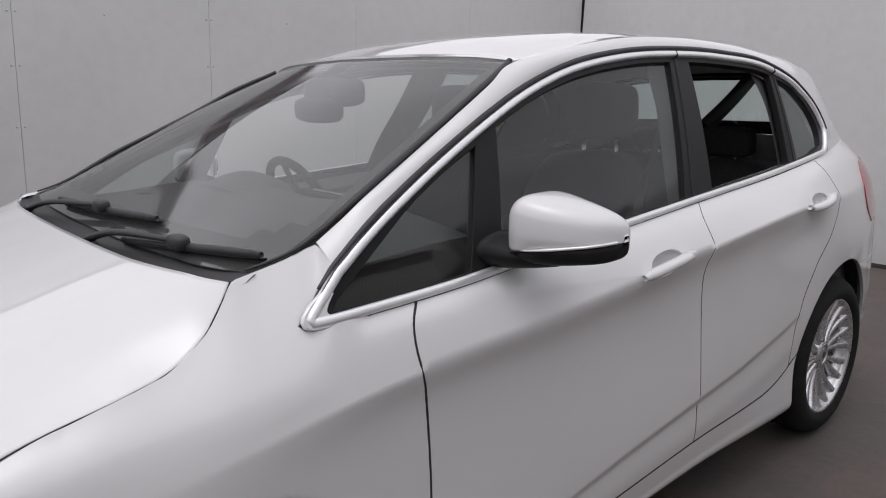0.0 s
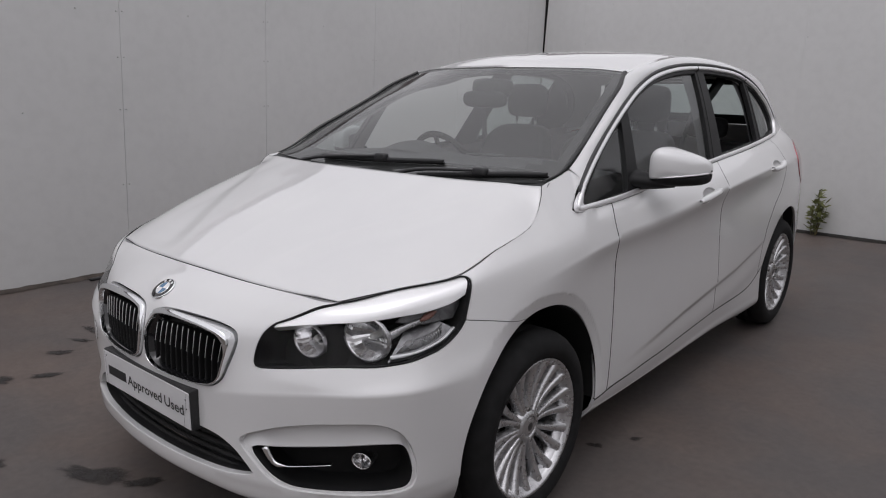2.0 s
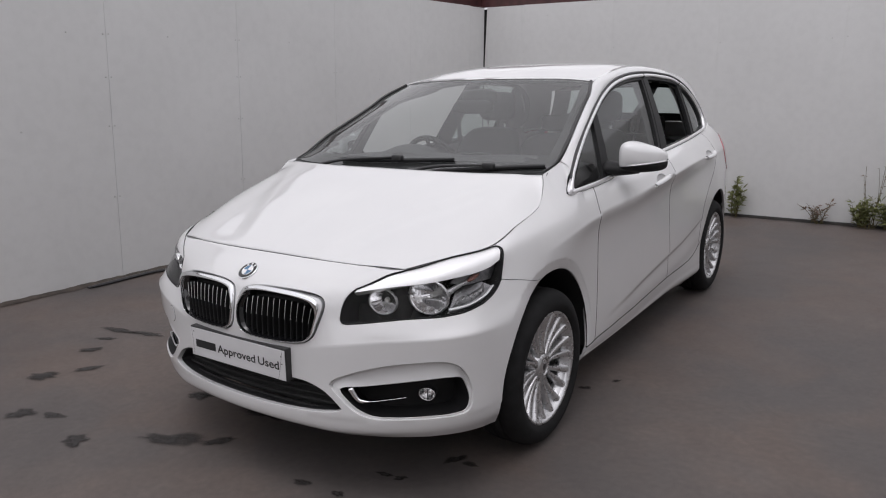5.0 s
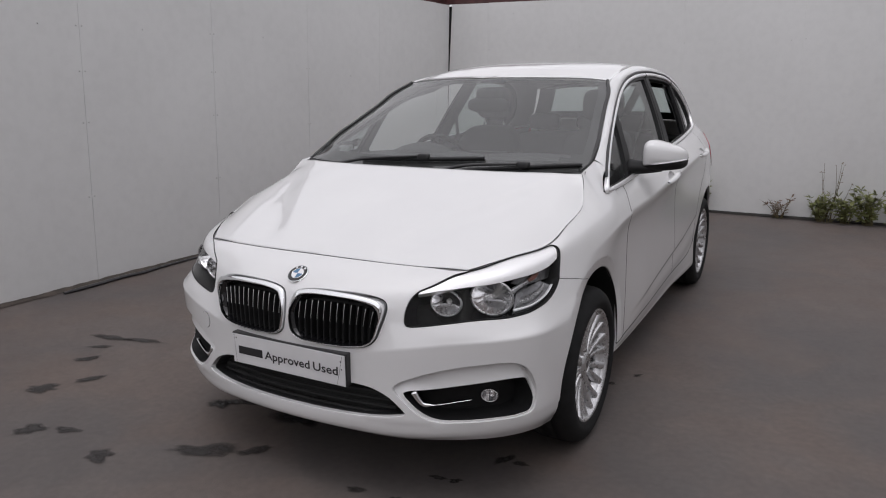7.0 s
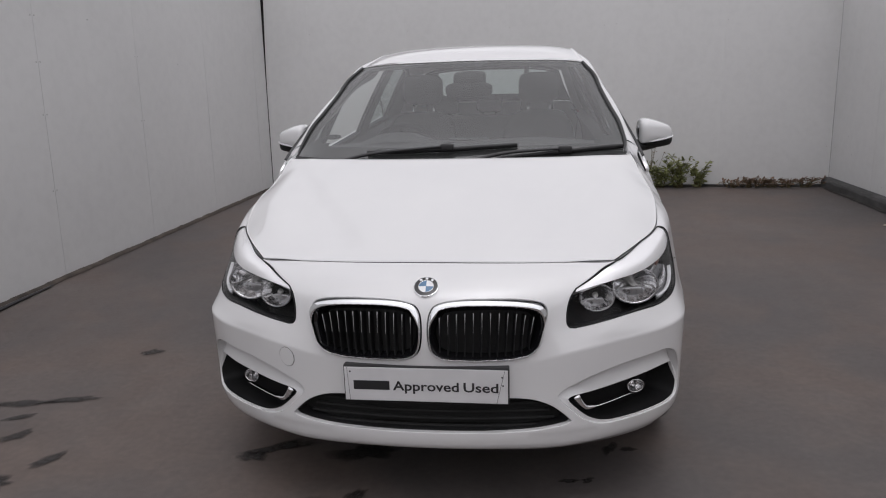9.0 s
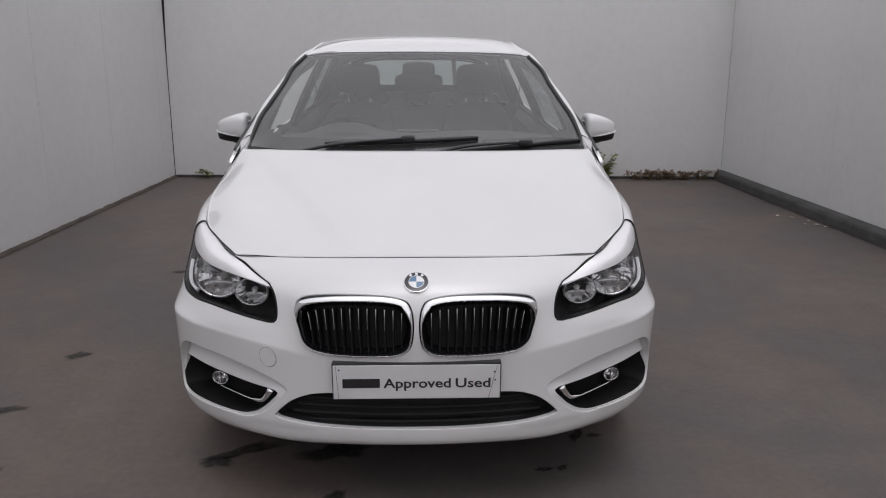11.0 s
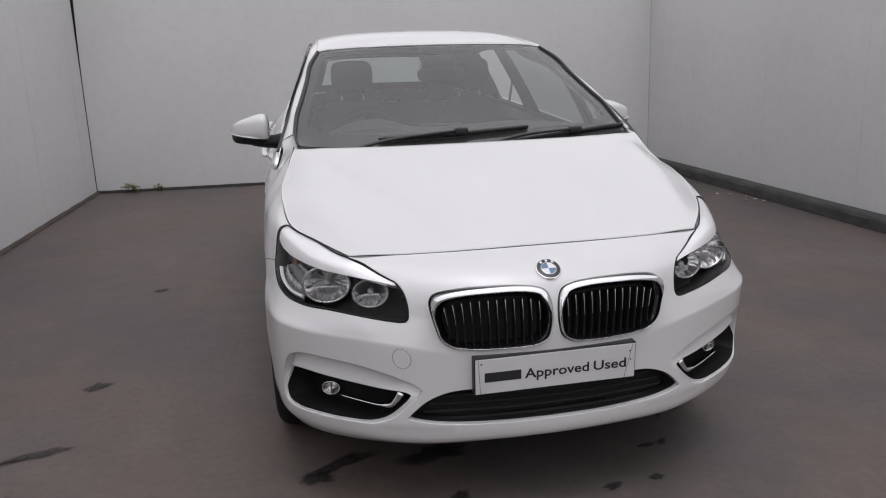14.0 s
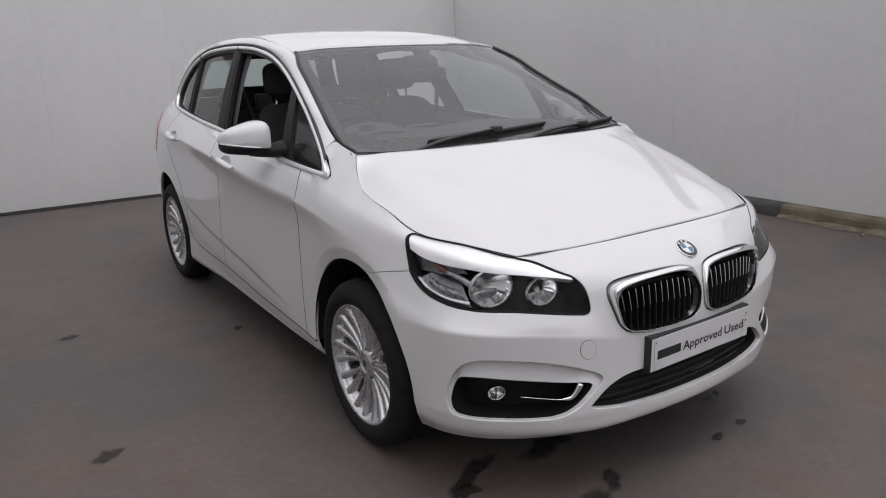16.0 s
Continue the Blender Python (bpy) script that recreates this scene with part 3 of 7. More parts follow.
def verge():
    """Raking dark red board over the far wall, thinning out to a point."""
    V, n = [], 14
    for i in range(n + 1):
        x = LEFT_B[0] - 0.1 + 3.05 * i / n
        z0 = WALL_TOP + 0.006 - FAR_FALL * (x - LEFT_B[0])
        z1 = z0 + max(0.008, 0.125 * (0.10 - x))
        y = LEFT_B[1] + 0.04 + LEAN_Y * WALL_TOP - 0.027 * (x - LEFT_B[0])
        V += [(x, y, z0), (x, y, z1), (x, y + 0.05, z1), (x, y + 0.05, z0)]
    F = grid_faces(n + 1, 4, cv=True) + [(0, 1, 2, 3), (4 * n + 3, 4 * n + 2, 4 * n + 1, 4 * n)]
    tagged(part("verge_board", (V, F), RUST, smooth=False), "raking dark red board over the wall head", "board", kind="structure")


verge()


def kerb():
    """Weathered concrete upstand along the right wall, with chipped arrises."""
    rnd = random.Random(4)
    a, b = np.array(RIGHT_A), np.array(FAR_B)
    d = (b - a) / np.linalg.norm(b - a)
    out = np.array([d[1], -d[0]])  # away from the yard
    s, end = 0.1, float(np.linalg.norm(b - a)) - 0.02
    place = lambda s_, x_, z_: (*(a + d * s_ + out * x_), z_)
    bx = box((s, -0.03, -0.02), (end, 0.0, 0.06))
    root = part("kerb", ([place(p[0], p[1], p[2]) for p in bx[0]], bx[1]), CONCRETE, smooth=False)
    tagged(root, "dark weathered concrete kerb along the foot of the wall", "kerb", kind="structure")
    while s < end - 0.05:
        ln = min(0.914, end - s)
        n = 12
        V = []
        prof = [(0.02, 0), (-0.075, 0), (-0.071, 0.075), (-0.060, 0.098), (-0.035, 0.108), (0.02, 0.114)]
        for i in range(n + 1):
            for k, (x, z) in enumerate(prof):
                j = rnd.uniform(-0.004, 0.004) if 1 < k < 5 else 0
                V.append(place(s + 0.001 + (ln - 0.002) * i / n, x + j, z + j))
        m = len(prof)
        F = grid_faces(n + 1, m, cv=True) + [tuple(range(m)), tuple(range(n * m, n * m + m))[::-1]]
        part("kerbstone", (V, F), MUDDY if 5.2 < s + ln / 2 < 7.3 else CONCRETE, root, smooth=False)
        s += 0.914


kerb()


def rear_light_block():
    """An unseen plain brown block behind the camera, added to hold back low sky light."""
    ob = part("light_block_rear", box((-16.0, -14.4, 0), (16.0, -14.0, 4.2)), BLOCK_BROWN, smooth=False)
    tagged(ob, "unseen brown block added to hold back low sky light", "wall", kind="structure")


rear_light_block()


# ---- the car ----
car = new("car")
car.location = (0, 2.15, 0)
tagged(car, "white compact hatchback parked in a walled yard, two windows open", "car")

# lines that run round the car from the middle of the nose to the middle of the tail, by station
STATION = [0, 0.26, 0.46, 0.63, 0.80, 0.93, 1.08, 1.46, 1.83, 2.38, 3.03, 3.63, 4.13, 4.53, 4.80, 5.03, 5.66]
SIDE_B = [0, 0.05, 0.10, 0.17, 0.33, 0.45, 0.55, 0.63, 0.74]
LINES = [
    {0: (0, 0.026, 0.246), 2: (0.454, 0.071, 0.242), 4: (0.747, 0.235, 0.246), 5: (0.807, 0.33, 0.24), 6: (0.838, 0.47, 0.225), 8: (0.815, 1.2, 0.185), 10: (0.815, 2.4, 0.185), 12: (0.826, 3.45, 0.2), 13: (0.785, 3.83, 0.26), 14: (0.722, 4.05, 0.29), 15: (0.58, 4.19, 0.29), 16: (0, 4.25, 0.29)},
    {0: (0, -0.026, 0.274), 1: (0.26, -0.008, 0.274), 2: (0.454, 0.03, 0.273), 3: (0.623, 0.106, 0.28), 4: (0.764, 0.207, 0.287), 5: (0.834, 0.305, 0.288), 6: (0.87, 0.45, 0.285), 7: (0.872, 0.83, 0.26), 8: (0.860, 1.2, 0.236), 10: (0.862, 2.4, 0.236), 12: (0.871, 3.5, 0.26), 13: (0.83, 3.88, 0.33), 14: (0.762, 4.1, 0.34), 15: (0.61, 4.24, 0.34), 16: (0, 4.3, 0.34)},
    {0: (0, -0.03, 0.41), 1: (0.26, -0.013, 0.41), 2: (0.45, 0.024, 0.41), 3: (0.609, 0.089, 0.41), 4: (0.755, 0.184, 0.41), 5: (0.838, 0.284, 0.41), 6: (0.884, 0.45, 0.41), 7: (0.892, 0.83, 0.4), 8: (0.874, 1.2, 0.285), 9: (0.875, 1.75, 0.305), 10: (0.876, 2.4, 0.34), 11: (0.88, 3, 0.38), 12: (0.880, 3.5, 0.43), 13: (0.842, 3.88, 0.46), 14: (0.772, 4.11, 0.48), 15: (0.62, 4.26, 0.48), 16: (0, 4.32, 0.48)},
    {0: (0, -0.026, 0.56), 1: (0.26, -0.008, 0.56), 2: (0.45, 0.03, 0.593), 3: (0.618, 0.09, 0.620), 4: (0.768, 0.186, 0.630), 5: (0.846, 0.286, 0.632), 6: (0.887, 0.46, 0.626), 7: (0.901, 0.83, 0.57), 8: (0.875, 1.2, 0.43), 9: (0.886, 1.75, 0.44), 10: (0.888, 2.4, 0.50), 11: (0.890, 3, 0.59), 12: (0.889, 3.5, 0.68), 13: (0.838, 3.88, 0.66), 14: (0.772, 4.1, 0.66), 15: (0.62, 4.24, 0.66), 16: (0, 4.3, 0.66)},
    {0: (0, -0.018, 0.68), 1: (0.26, 0.008, 0.678), 2: (0.449, 0.058, 0.667), 3: (0.614, 0.109, 0.667), 4: (0.752, 0.211, 0.67), 5: (0.829, 0.333, 0.685), 6: (0.873, 0.53, 0.705), 7: (0.896, 0.83, 0.715), 8: (0.874, 1.2, 0.77), 9: (0.872, 1.75, 0.79), 10: (0.872, 2.4, 0.84), 11: (0.876, 3, 0.88), 12: (0.881, 3.5, 0.86), 13: (0.834, 3.88, 0.86), 14: (0.762, 4.08, 0.86), 15: (0.61, 4.2, 0.86), 16: (0, 4.26, 0.86)},
    {0: (0, 0.016, 0.765), 1: (0.26, 0.038, 0.763), 2: (0.472, 0.1, 0.758), 3: (0.625, 0.172, 0.757), 4: (0.749, 0.294, 0.770), 5: (0.818, 0.430, 0.788), 6: (0.857, 0.58, 0.8), 7: (0.888, 0.84, 0.835), 8: (0.893, 1.2, 0.878), 9: (0.9, 1.75, 0.905), 10: (0.9, 2.4, 0.955), 11: (0.892, 3, 0.99), 12: (0.866, 3.5, 0.995), 13: (0.808, 3.88, 1), 14: (0.732, 4.03, 1), 15: (0.58, 4.12, 1), 16: (0, 4.17, 1)},
    {0: (0, 0.078, 0.812), 1: (0.26, 0.095, 0.809), 2: (0.488, 0.145, 0.803), 3: (0.626, 0.199, 0.812), 4: (0.742, 0.324, 0.832), 5: (0.812, 0.486, 0.856), 6: (0.846, 0.628, 0.878), 7: (0.866, 0.85, 0.905), 8: (0.868, 1.2, 0.955), 9: (0.864, 1.75, 0.978), 10: (0.855, 2.4, 1.02), 11: (0.838, 3, 1.05), 12: (0.811, 3.5, 1.075), 13: (0.76, 3.86, 1.09), 14: (0.692, 3.99, 1.09), 15: (0.55, 4.07, 1.09), 16: (0, 4.1, 1.09)},
    {0: (0, 0.17, 0.8465), 1: (0.26, 0.178, 0.8445), 2: (0.47, 0.199, 0.8425), 3: (0.606, 0.232, 0.84), 4: (0.705, 0.375, 0.868), 5: (0.784, 0.53, 0.886), 6: (0.808, 0.68, 0.94), 6.25: (0.8095, 0.72, 0.9495), 6.5: (0.8113, 0.757, 0.9592), 6.75: (0.8115, 0.795, 0.968), 7: (0.808, 0.835, 0.977), 7.12: (0.802, 0.87, 0.9865), 7.22: (0.785, 0.93, 1.021), 7.34: (0.767, 0.97, 1.063), 7.43: (0.751, 0.998, 1.093), 7.5: (0.7444, 1.0416, 1.101), 7.56: (0.7455, 1.086, 1.11), 7.62: (0.7476, 1.1304, 1.1215), 7.68: (0.7499, 1.1676, 1.133), 7.78: (0.8, 1.17, 1.104), 7.87: (0.823, 1.186, 1.054), 7.95: (0.8335, 1.197, 1.019), 8: (0.8375, 1.213, 1.0045), 8.05: (0.838, 1.235, 1.0035), 8.14: (0.8375, 1.28, 1.004), 8.4: (0.8345, 1.42, 1.007), 9: (0.824, 1.75, 1.027), 10: (0.804, 2.46, 1.067), 11: (0.785, 3.05, 1.098), 12: (0.748, 3.5, 1.13), 13: (0.7, 3.8, 1.16), 14: (0.637, 3.94, 1.17), 15: (0.5, 4.01, 1.17), 16: (0, 4.03, 1.17)},
]


def chin():
    """A proud edge between the two lowest lines, strongest under the nose."""
    out, lo, hi = {}, LINES[1], LINES[2]
    proud = {0: (0, -.008), 1: (0, -.008), 2: (.002, -.008), 3: (.004, -.007), 4: (.006, -.006), 5: (.007, -.004), 6: (.004, 0)}
    for k in sorted(set(lo) & set(hi)):
        p = np.array(lo[k]) * 0.62 + np.array(hi[k]) * 0.38
        dx, dy = proud.get(k, (0, 0))
        out[k] = (p[0] + dx, p[1] + dy, p[2])
    return out


LINES.insert(2, chin())
AX_F, AX_R, HUB = 0.826, 3.476, 0.325


def ahead(y):
    """The nose reaches a little further forward than its lines; the cowl stays."""
    t = np.clip((1.0 - np.asarray(y, float)) / 0.45, 0, 1)
    return np.asarray(y, float) - 0.012 * t * t * (3 - 2 * t)


def line_knots(d):
    d = {k: (x, float(ahead(y)), z) for k, (x, y, z) in d.items()}
    ks = sorted(d)
    a = [float(np.interp(k, range(17), STATION)) for k in ks]
    p = [d[k] for k in ks]
    f = d[ks[1]]
    g = d[ks[-2]]
    return ([-a[1]] + a + [2 * a[-1] - a[-2]], [(-f[0], f[1], f[2])] + p + [(-g[0], g[1], g[2])])


KNOTS = [line_knots(d) for d in LINES]
# the low swage line of the doors
SWAGE_Y, SWAGE_Z = (1.45, 1.75, 2.0, 2.3, 2.64, 2.96, 3.15), (0.372, 0.412, 0.446, 0.478, 0.515, 0.572, 0.625)


def body_fn(q):
    a = np.clip(q[:, 0], -0.2, 5.8)
    b = np.clip(q[:, 1], 0, SIDE_B[-1])
    P = np.array([hermite(x, y, a) for x, y in KNOTS])
    B = np.array(SIDE_B)
    d = np.diff(B)
    s = np.diff(P, axis=0) / d[:, None, None]
    m = np.empty_like(P)
    m[0], m[-1] = s[0], s[-1]
    w = (d[:-1] / (d[:-1] + d[1:]))[:, None, None]
    m[1:-1] = s[:-1] * (1 - w) + s[1:] * w
    # creases: the slope breaks at the waist line, the low door line, the bumper line and the chin
    mr, ml = m.copy(), m.copy()
    for j, at_, we in ((6, (1.25, 1.75, 4.0, 4.6), 0.92), (4, (1.5, 2.2, 3.7, 4.1), 0.25), (4, (0.1, 0.3, 0.98, 1.15), 0.97), (2, (-1.0, -0.5, 0.95, 1.1), 0.95)):
        k = (we * np.interp(a, at_, (0, 1, 1, 0)))[:, None]
        mr[j], ml[j] = mr[j] * (1 - k) + s[j] * k, ml[j] * (1 - k) + s[j - 1] * k
    i = np.clip(np.searchsorted(B, b, side="right") - 1, 0, len(B) - 2)
    r = np.arange(len(b))
    h, t = d[i][:, None], ((b - B[i]) / d[i])[:, None]
    p = P[i, r] * (2 * t**3 - 3 * t**2 + 1) + mr[i, r] * h * (t**3 - 2 * t**2 + t) + P[i + 1, r] * (3 * t**2 - 2 * t**3) + ml[i + 1, r] * h * (t**3 - t**2)
    # flat flange round the front wheel arch, turned slightly in towards it
    dy, dz = p[:, 1] - AX_F, p[:, 2] - HUB
    turn = np.degrees(np.arctan2(dz, dy))
    lip = np.clip((0.458 - np.hypot(dy, dz)) / 0.055, 0, 1)
    p[:, 0] -= 0.017 * lip * np.clip(lip / 0.15, 0, 1) * np.interp(turn, (-5, 25, 105, 150), (0.2, 1, 1, 0)) * (p[:, 0] > 0.6)
    # the low swage of the doors: a sharp edge over a shallow hollow
    below = np.interp(p[:, 1], SWAGE_Y, SWAGE_Z) - p[:, 2]
    hollow = np.clip((below + 0.006) / 0.034, 0, 1)
    back = np.clip((0.13 - below) / 0.10, 0, 1)
    p[:, 0] -= 0.0085 * hollow * hollow * (3 - 2 * hollow) * back * back * (3 - 2 * back) * np.interp(p[:, 1], (1.42, 1.85, 2.95, 3.12), (0, 1, 1, 0)) * (p[:, 0] > 0.6)
    return p


BODY = Sheet(body_fn)
_ga, _gb = np.linspace(0, 5.66, 500), np.linspace(0, SIDE_B[-1], 90)
_gq = np.stack(np.meshgrid(_ga, _gb, indexing="ij"), -1).reshape(-1, 2)
_gp = body_fn(_gq)


def on_body(points, lo=0.0, hi=5.66):
    """Parameters of the places on the body nearest to the given points."""
    use = (_gq[:, 0] >= lo - 0.02) & (_gq[:, 0] <= hi + 0.02)
    gq, gp = _gq[use], _gp[use]
    out = []
    for p in np.atleast_2d(np.asarray(points, float)):
        q = gq[np.argmin(((gp - p) ** 2).sum(1))].copy()
        for _ in range(4):
            o = body_fn(np.array([q, q + [1e-3, 0], q + [0, 1e-3]]))
            J = np.stack([(o[1] - o[0]) / 1e-3, (o[2] - o[0]) / 1e-3], 1)
            st = np.linalg.lstsq(J, p - o[0], rcond=None)[0]
            q = q + np.clip(st, -0.02, 0.02)
            q = np.clip(q, [lo, 0], [hi, SIDE_B[-1]])
        out.append(q)
    return np.array(out)


def outline(*curves, step=0.012):
    """A closed outline from runs of parameters; each run is smooth, with corners between runs."""
    out = []
    for c in curves:
        c = np.asarray(c, float)
        r = curve(c, step=step) if len(c) > 2 else np.stack([np.linspace(c[0][k], c[1][k], max(2, int(np.linalg.norm(c[1] - c[0]) / step) + 1)) for k in (0, 1)], 1)
        out.append(r[:-1])
    return np.vstack(out)


def arch(y0, z0, r, t0, t1, n=30, x=0.885, squash=1.0):
    t = np.radians(np.linspace(t0, t1, n))
    return np.stack([np.full(n, x), y0 + r * np.cos(t), z0 + squash * r * np.sin(t)], 1)


TOPB = SIDE_B[-1]

# shut lines as runs of parameters
head_C = (.606, .232, .840)
q_C = on_body([head_C])[0]
q_B = np.array([STATION[5] + 0.012, TOPB])
q_C = np.array([q_C[0], TOPB])
head_under = on_body([(.802, .375, .689), (.772, .326, .678), (.733, .275, .671), (.66, .19, .664), (.58, .13, .661), (.50, .085, .657), (.468, .068, .656)], 0.3, 1.3)
head_inner = on_body([(.452, .060, .660), (.443, .060, .670), (.440, .066, .690), (.442, .072, .715), (.449, .082, .742), (.460, .095, .762), (.475, .110, .778)], 0.3, 1.0)
head_top = np.array([on_body([(.475, .110, .778)], 0.3, 1.0)[0], on_body([(.530, .156, .802)], .3, 1.0)[0], on_body([(.577, .198, .824)], .3, 1.0)[0], q_C])


def pinned(sheet, outer, holes=(), **kw):
    """A half panel whose edge on the middle plane stays there."""
    vf = sheet.panel(outer, holes, **kw)
    v = vf[0].copy()
    mid_ = np.abs(v[:, 0]) < 0.0032
    v[mid_, 0] = 0.0
    nn = vf[2].copy()
    nn[mid_, 0] = 0.0
    return both((v, vf[1], nn / (np.linalg.norm(nn, axis=1)[:, None] + 1e-9)))


def pair(name, vf, mat, parent=car, label=""):
    a = part(name, vf, mat, parent, label)
    b = part(name, mirror(vf), mat, parent, label)
    return a, b


def par(points, lo=0.0, hi=5.66):
    return on_body(points, lo, hi)


# front wheel arch line, from the front foot over the top to the rear foot
arch_f = par(arch(AX_F + 0.006, HUB + 0.004, 0.403, 186, -12, 44, 0.88), 0.85, 2.0)
arch_r = par(arch(AX_R, HUB + 0.002, 0.399, 192, -14, 44, 0.885), 3.2, 5.0)
arch_f[0, 1] = arch_f[-1, 1] = 0.0
arch_r[0, 1] = arch_r[-1, 1] = 0.0
k_join = 18
join_line = np.vstack([arch_f[k_join], par([(.879, .690, .729), (.872, .64, .739), (.856, .57, .755), (.832, .489, .772)], 0.7, 1.6)])
q_join = join_line[-1]

# headlamp edge split where the wing meets the bumper
head_under = np.vstack([[(0.957, 0.4765), (0.900, 0.469), (0.834, 0.471)], head_under[3:]])
head_out_low = np.vstack([q_join, [(1.001, 0.508), (0.983, 0.489), (0.957, 0.4765)]])
head_out_up = np.vstack([q_B + [-0.030, 0.0], q_B + [-0.004, -0.004], q_B + [0.009, -0.018], par([(.819, .524, .838)], 0.7, 1.6), q_join])
HEAD = outline(head_out_up, head_out_low, head_under, [head_under[-1], head_inner[0]], head_inner, head_top, [q_C, head_out_up[0]], step=0.010)

# openings in the nose
KID = par([(.016, -.02, .735), (.009, -.02, .70), (.010, -.02, .64), (.022, -.02, .603), (.055, -.02, .582), (.12, -.02, .575), (.20, -.01, .573), (.28, 0, .577), (.327, .005, .588), (.355, .012, .612), (.371, .02, .655), (.384, .035, .705), (.385, .04, .728), (.374, .045, .746), (.347, .045, .756), (.28, .04, .760), (.20, .03, .760), (.11, .02, .758), (.055, .01, .754), (.028, 0, .747)], 0, 0.6)
KID = curve(KID, step=0.009, closed=True)
INT = par([(0, 0, .329), (.19, 0, .330), (.33, .02, .334), (.425, .03, .346), (.450, .035, .352), (.458, .03, .358), (.44, .03, .376), (.402, .02, .411), (.365, .01, .431), (.326, 0, .443), (.25, 0, .449), (0, 0, .450)], 0, 0.6)
INT = np.vstack([curve(INT[:6], step=0.011)[:-1], curve(INT[5:], step=0.011)])
FOG = par([(.418, .015, .447), (.437, .02, .467), (.475, .035, .485), (.543, .06, .511), (.631, .104, .533), (.697, .143, .541), (.745, .18, .544), (.782, .215, .538), (.808, .25, .514), (.823, .275, .468), (.828, .29, .41), (.823, .28, .352), (.79, .245, .337), (.73, .18, .335), (.63, .107, .331), (.565, .07, .333), (.512, .045, .351), (.458, .025, .398)], 0.3, 1.2)
FOG = curve(FOG, step=0.012, closed=True)
FOG_IN = par([(.452, .025, .430), (.466, .03, .436), (.515, .048, .440), (.617, .098, .455), (.70, .15, .467), (.749, .188, .472), (.788, .23, .473), (.808, .26, .468), (.818, .27, .450), (.822, .28, .41), (.817, .27, .357), (.785, .235, .345), (.725, .17, .343), (.63, .107, .339), (.568, .07, .342), (.521, .05, .360), (.473, .033, .402)], 0.3, 1.2)
FOG_IN = curve(FOG_IN, n=len(FOG), closed=True)

mid_top, mid_bot = np.array([0.0, TOPB]), np.array([0.0, 0.0])
bump_edge = outline([mid_bot, (arch_f[0][0], 0.0)], arch_f[:k_join + 1], join_line, head_out_low, head_under, [head_under[-1], head_inner[0]], head_inner, head_top, np.array([q_C, mid_top]), [mid_top, mid_bot], step=0.014)


def nose():
    # the middle opening reaches the middle plane, so the outline steps round it
    keep = [p for p in bump_edge if not (p[0] < 1e-6 and INT[0][1] - 0.005 < p[1] < INT[-1][1] + 0.005)]
    keep = np.array(keep)
    # find where the run down the middle passes the opening and put the opening's edge in
    i = next(k for k in range(len(keep)) if keep[k][0] < 1e-6 and keep[k][1] <= INT[0][1] and k > len(keep) // 2) if any(p[0] < 1e-6 and 1e-6 < p[1] < INT[0][1] for p in keep) else len(keep)
    edge = np.vstack([keep[:i], INT[::-1], keep[i:]])
    return edge


NOSE = nose()
bumper = part("front_bumper", pinned(BODY, NOSE, [KID, FOG], step=0.016, skirt=0.02), PAINT, car, "white painted front bumper")

# bonnet
def bonnet_fn():
    f0 = [(0, .1725, .848), (0, .28, .898), (0, .42, .952), (0, .62, 1.012), (0, .80, 1.062), (0, .925, 1.094)]
    f3 = [(.26, .1805, .846), (.275, .29, .896), (.285, .43, .951), (.29, .62, 1.010), (.29, .80, 1.060), (.28, .928, 1.094)]
    f5 = [(.44, .1985, .8445), (.475, .31, .893), (.50, .45, .944), (.515, .63, .999), (.51, .80, 1.054), (.48, .937, 1.095)]
    f8 = [(.545, .221, .8445), (.61, .335, .882), (.672, .475, .921), (.703, .64, .972), (.715, .80, 1.022), (.70, .90, 1.058), (.64, .965, 1.0955)]
    f9 = [(.6035, .234, .842), (.701, .373, .869), (.780, .529, .8885), (.8055, .68, .9415), (.8085, .80, .969), (.7995, .869, .9865), (.782, .93, 1.0215), (.7675, .968, 1.061), (.7485, .996, 1.0945)]
    return [f0, f3, f5, f8, f9]


BU, BV = 70, 120
bv, bf = loft(bonnet_fn(), BU, BV)
bv[np.abs(bv[:, 0]) < 1e-4, 0] = 0
bv[:, 1] = ahead(bv[:, 1])


def crease_drop(v):
    """How far the bonnet drops outside its two creases, before it swells again towards the wings."""
    x, y = np.abs(v[:, 0]), v[:, 1]
    xc = np.interp(y, [0.19, 0.25, 0.376, 0.5, 0.61, 0.75, 0.85, 0.95], [0.215, 0.235, 0.30, 0.375, 0.45, 0.53, 0.59, 0.64])
    w = np.interp(y, [0.19, 0.376, 0.6, 0.95], [0.075, 0.078, 0.075, 0.05])
    amp = np.interp(y, [0.19, 0.24, 0.31, 0.75, 0.95], [0.0008, 0.009, 0.0145, 0.012, 0.003])

    def kink(s, r=0.12):
        return 0.5 * (s + np.sqrt(s * s + r * r))
    s = (x - xc) / w
    d = kink(s) - kink(s - 1, 0.3) - 0.36 * (kink(s - 1.1, 0.3) - kink(s - 3.8, 0.8))
    return amp * np.clip(d, 0, 1.2)


bv[:, 2] -= crease_drop(bv)


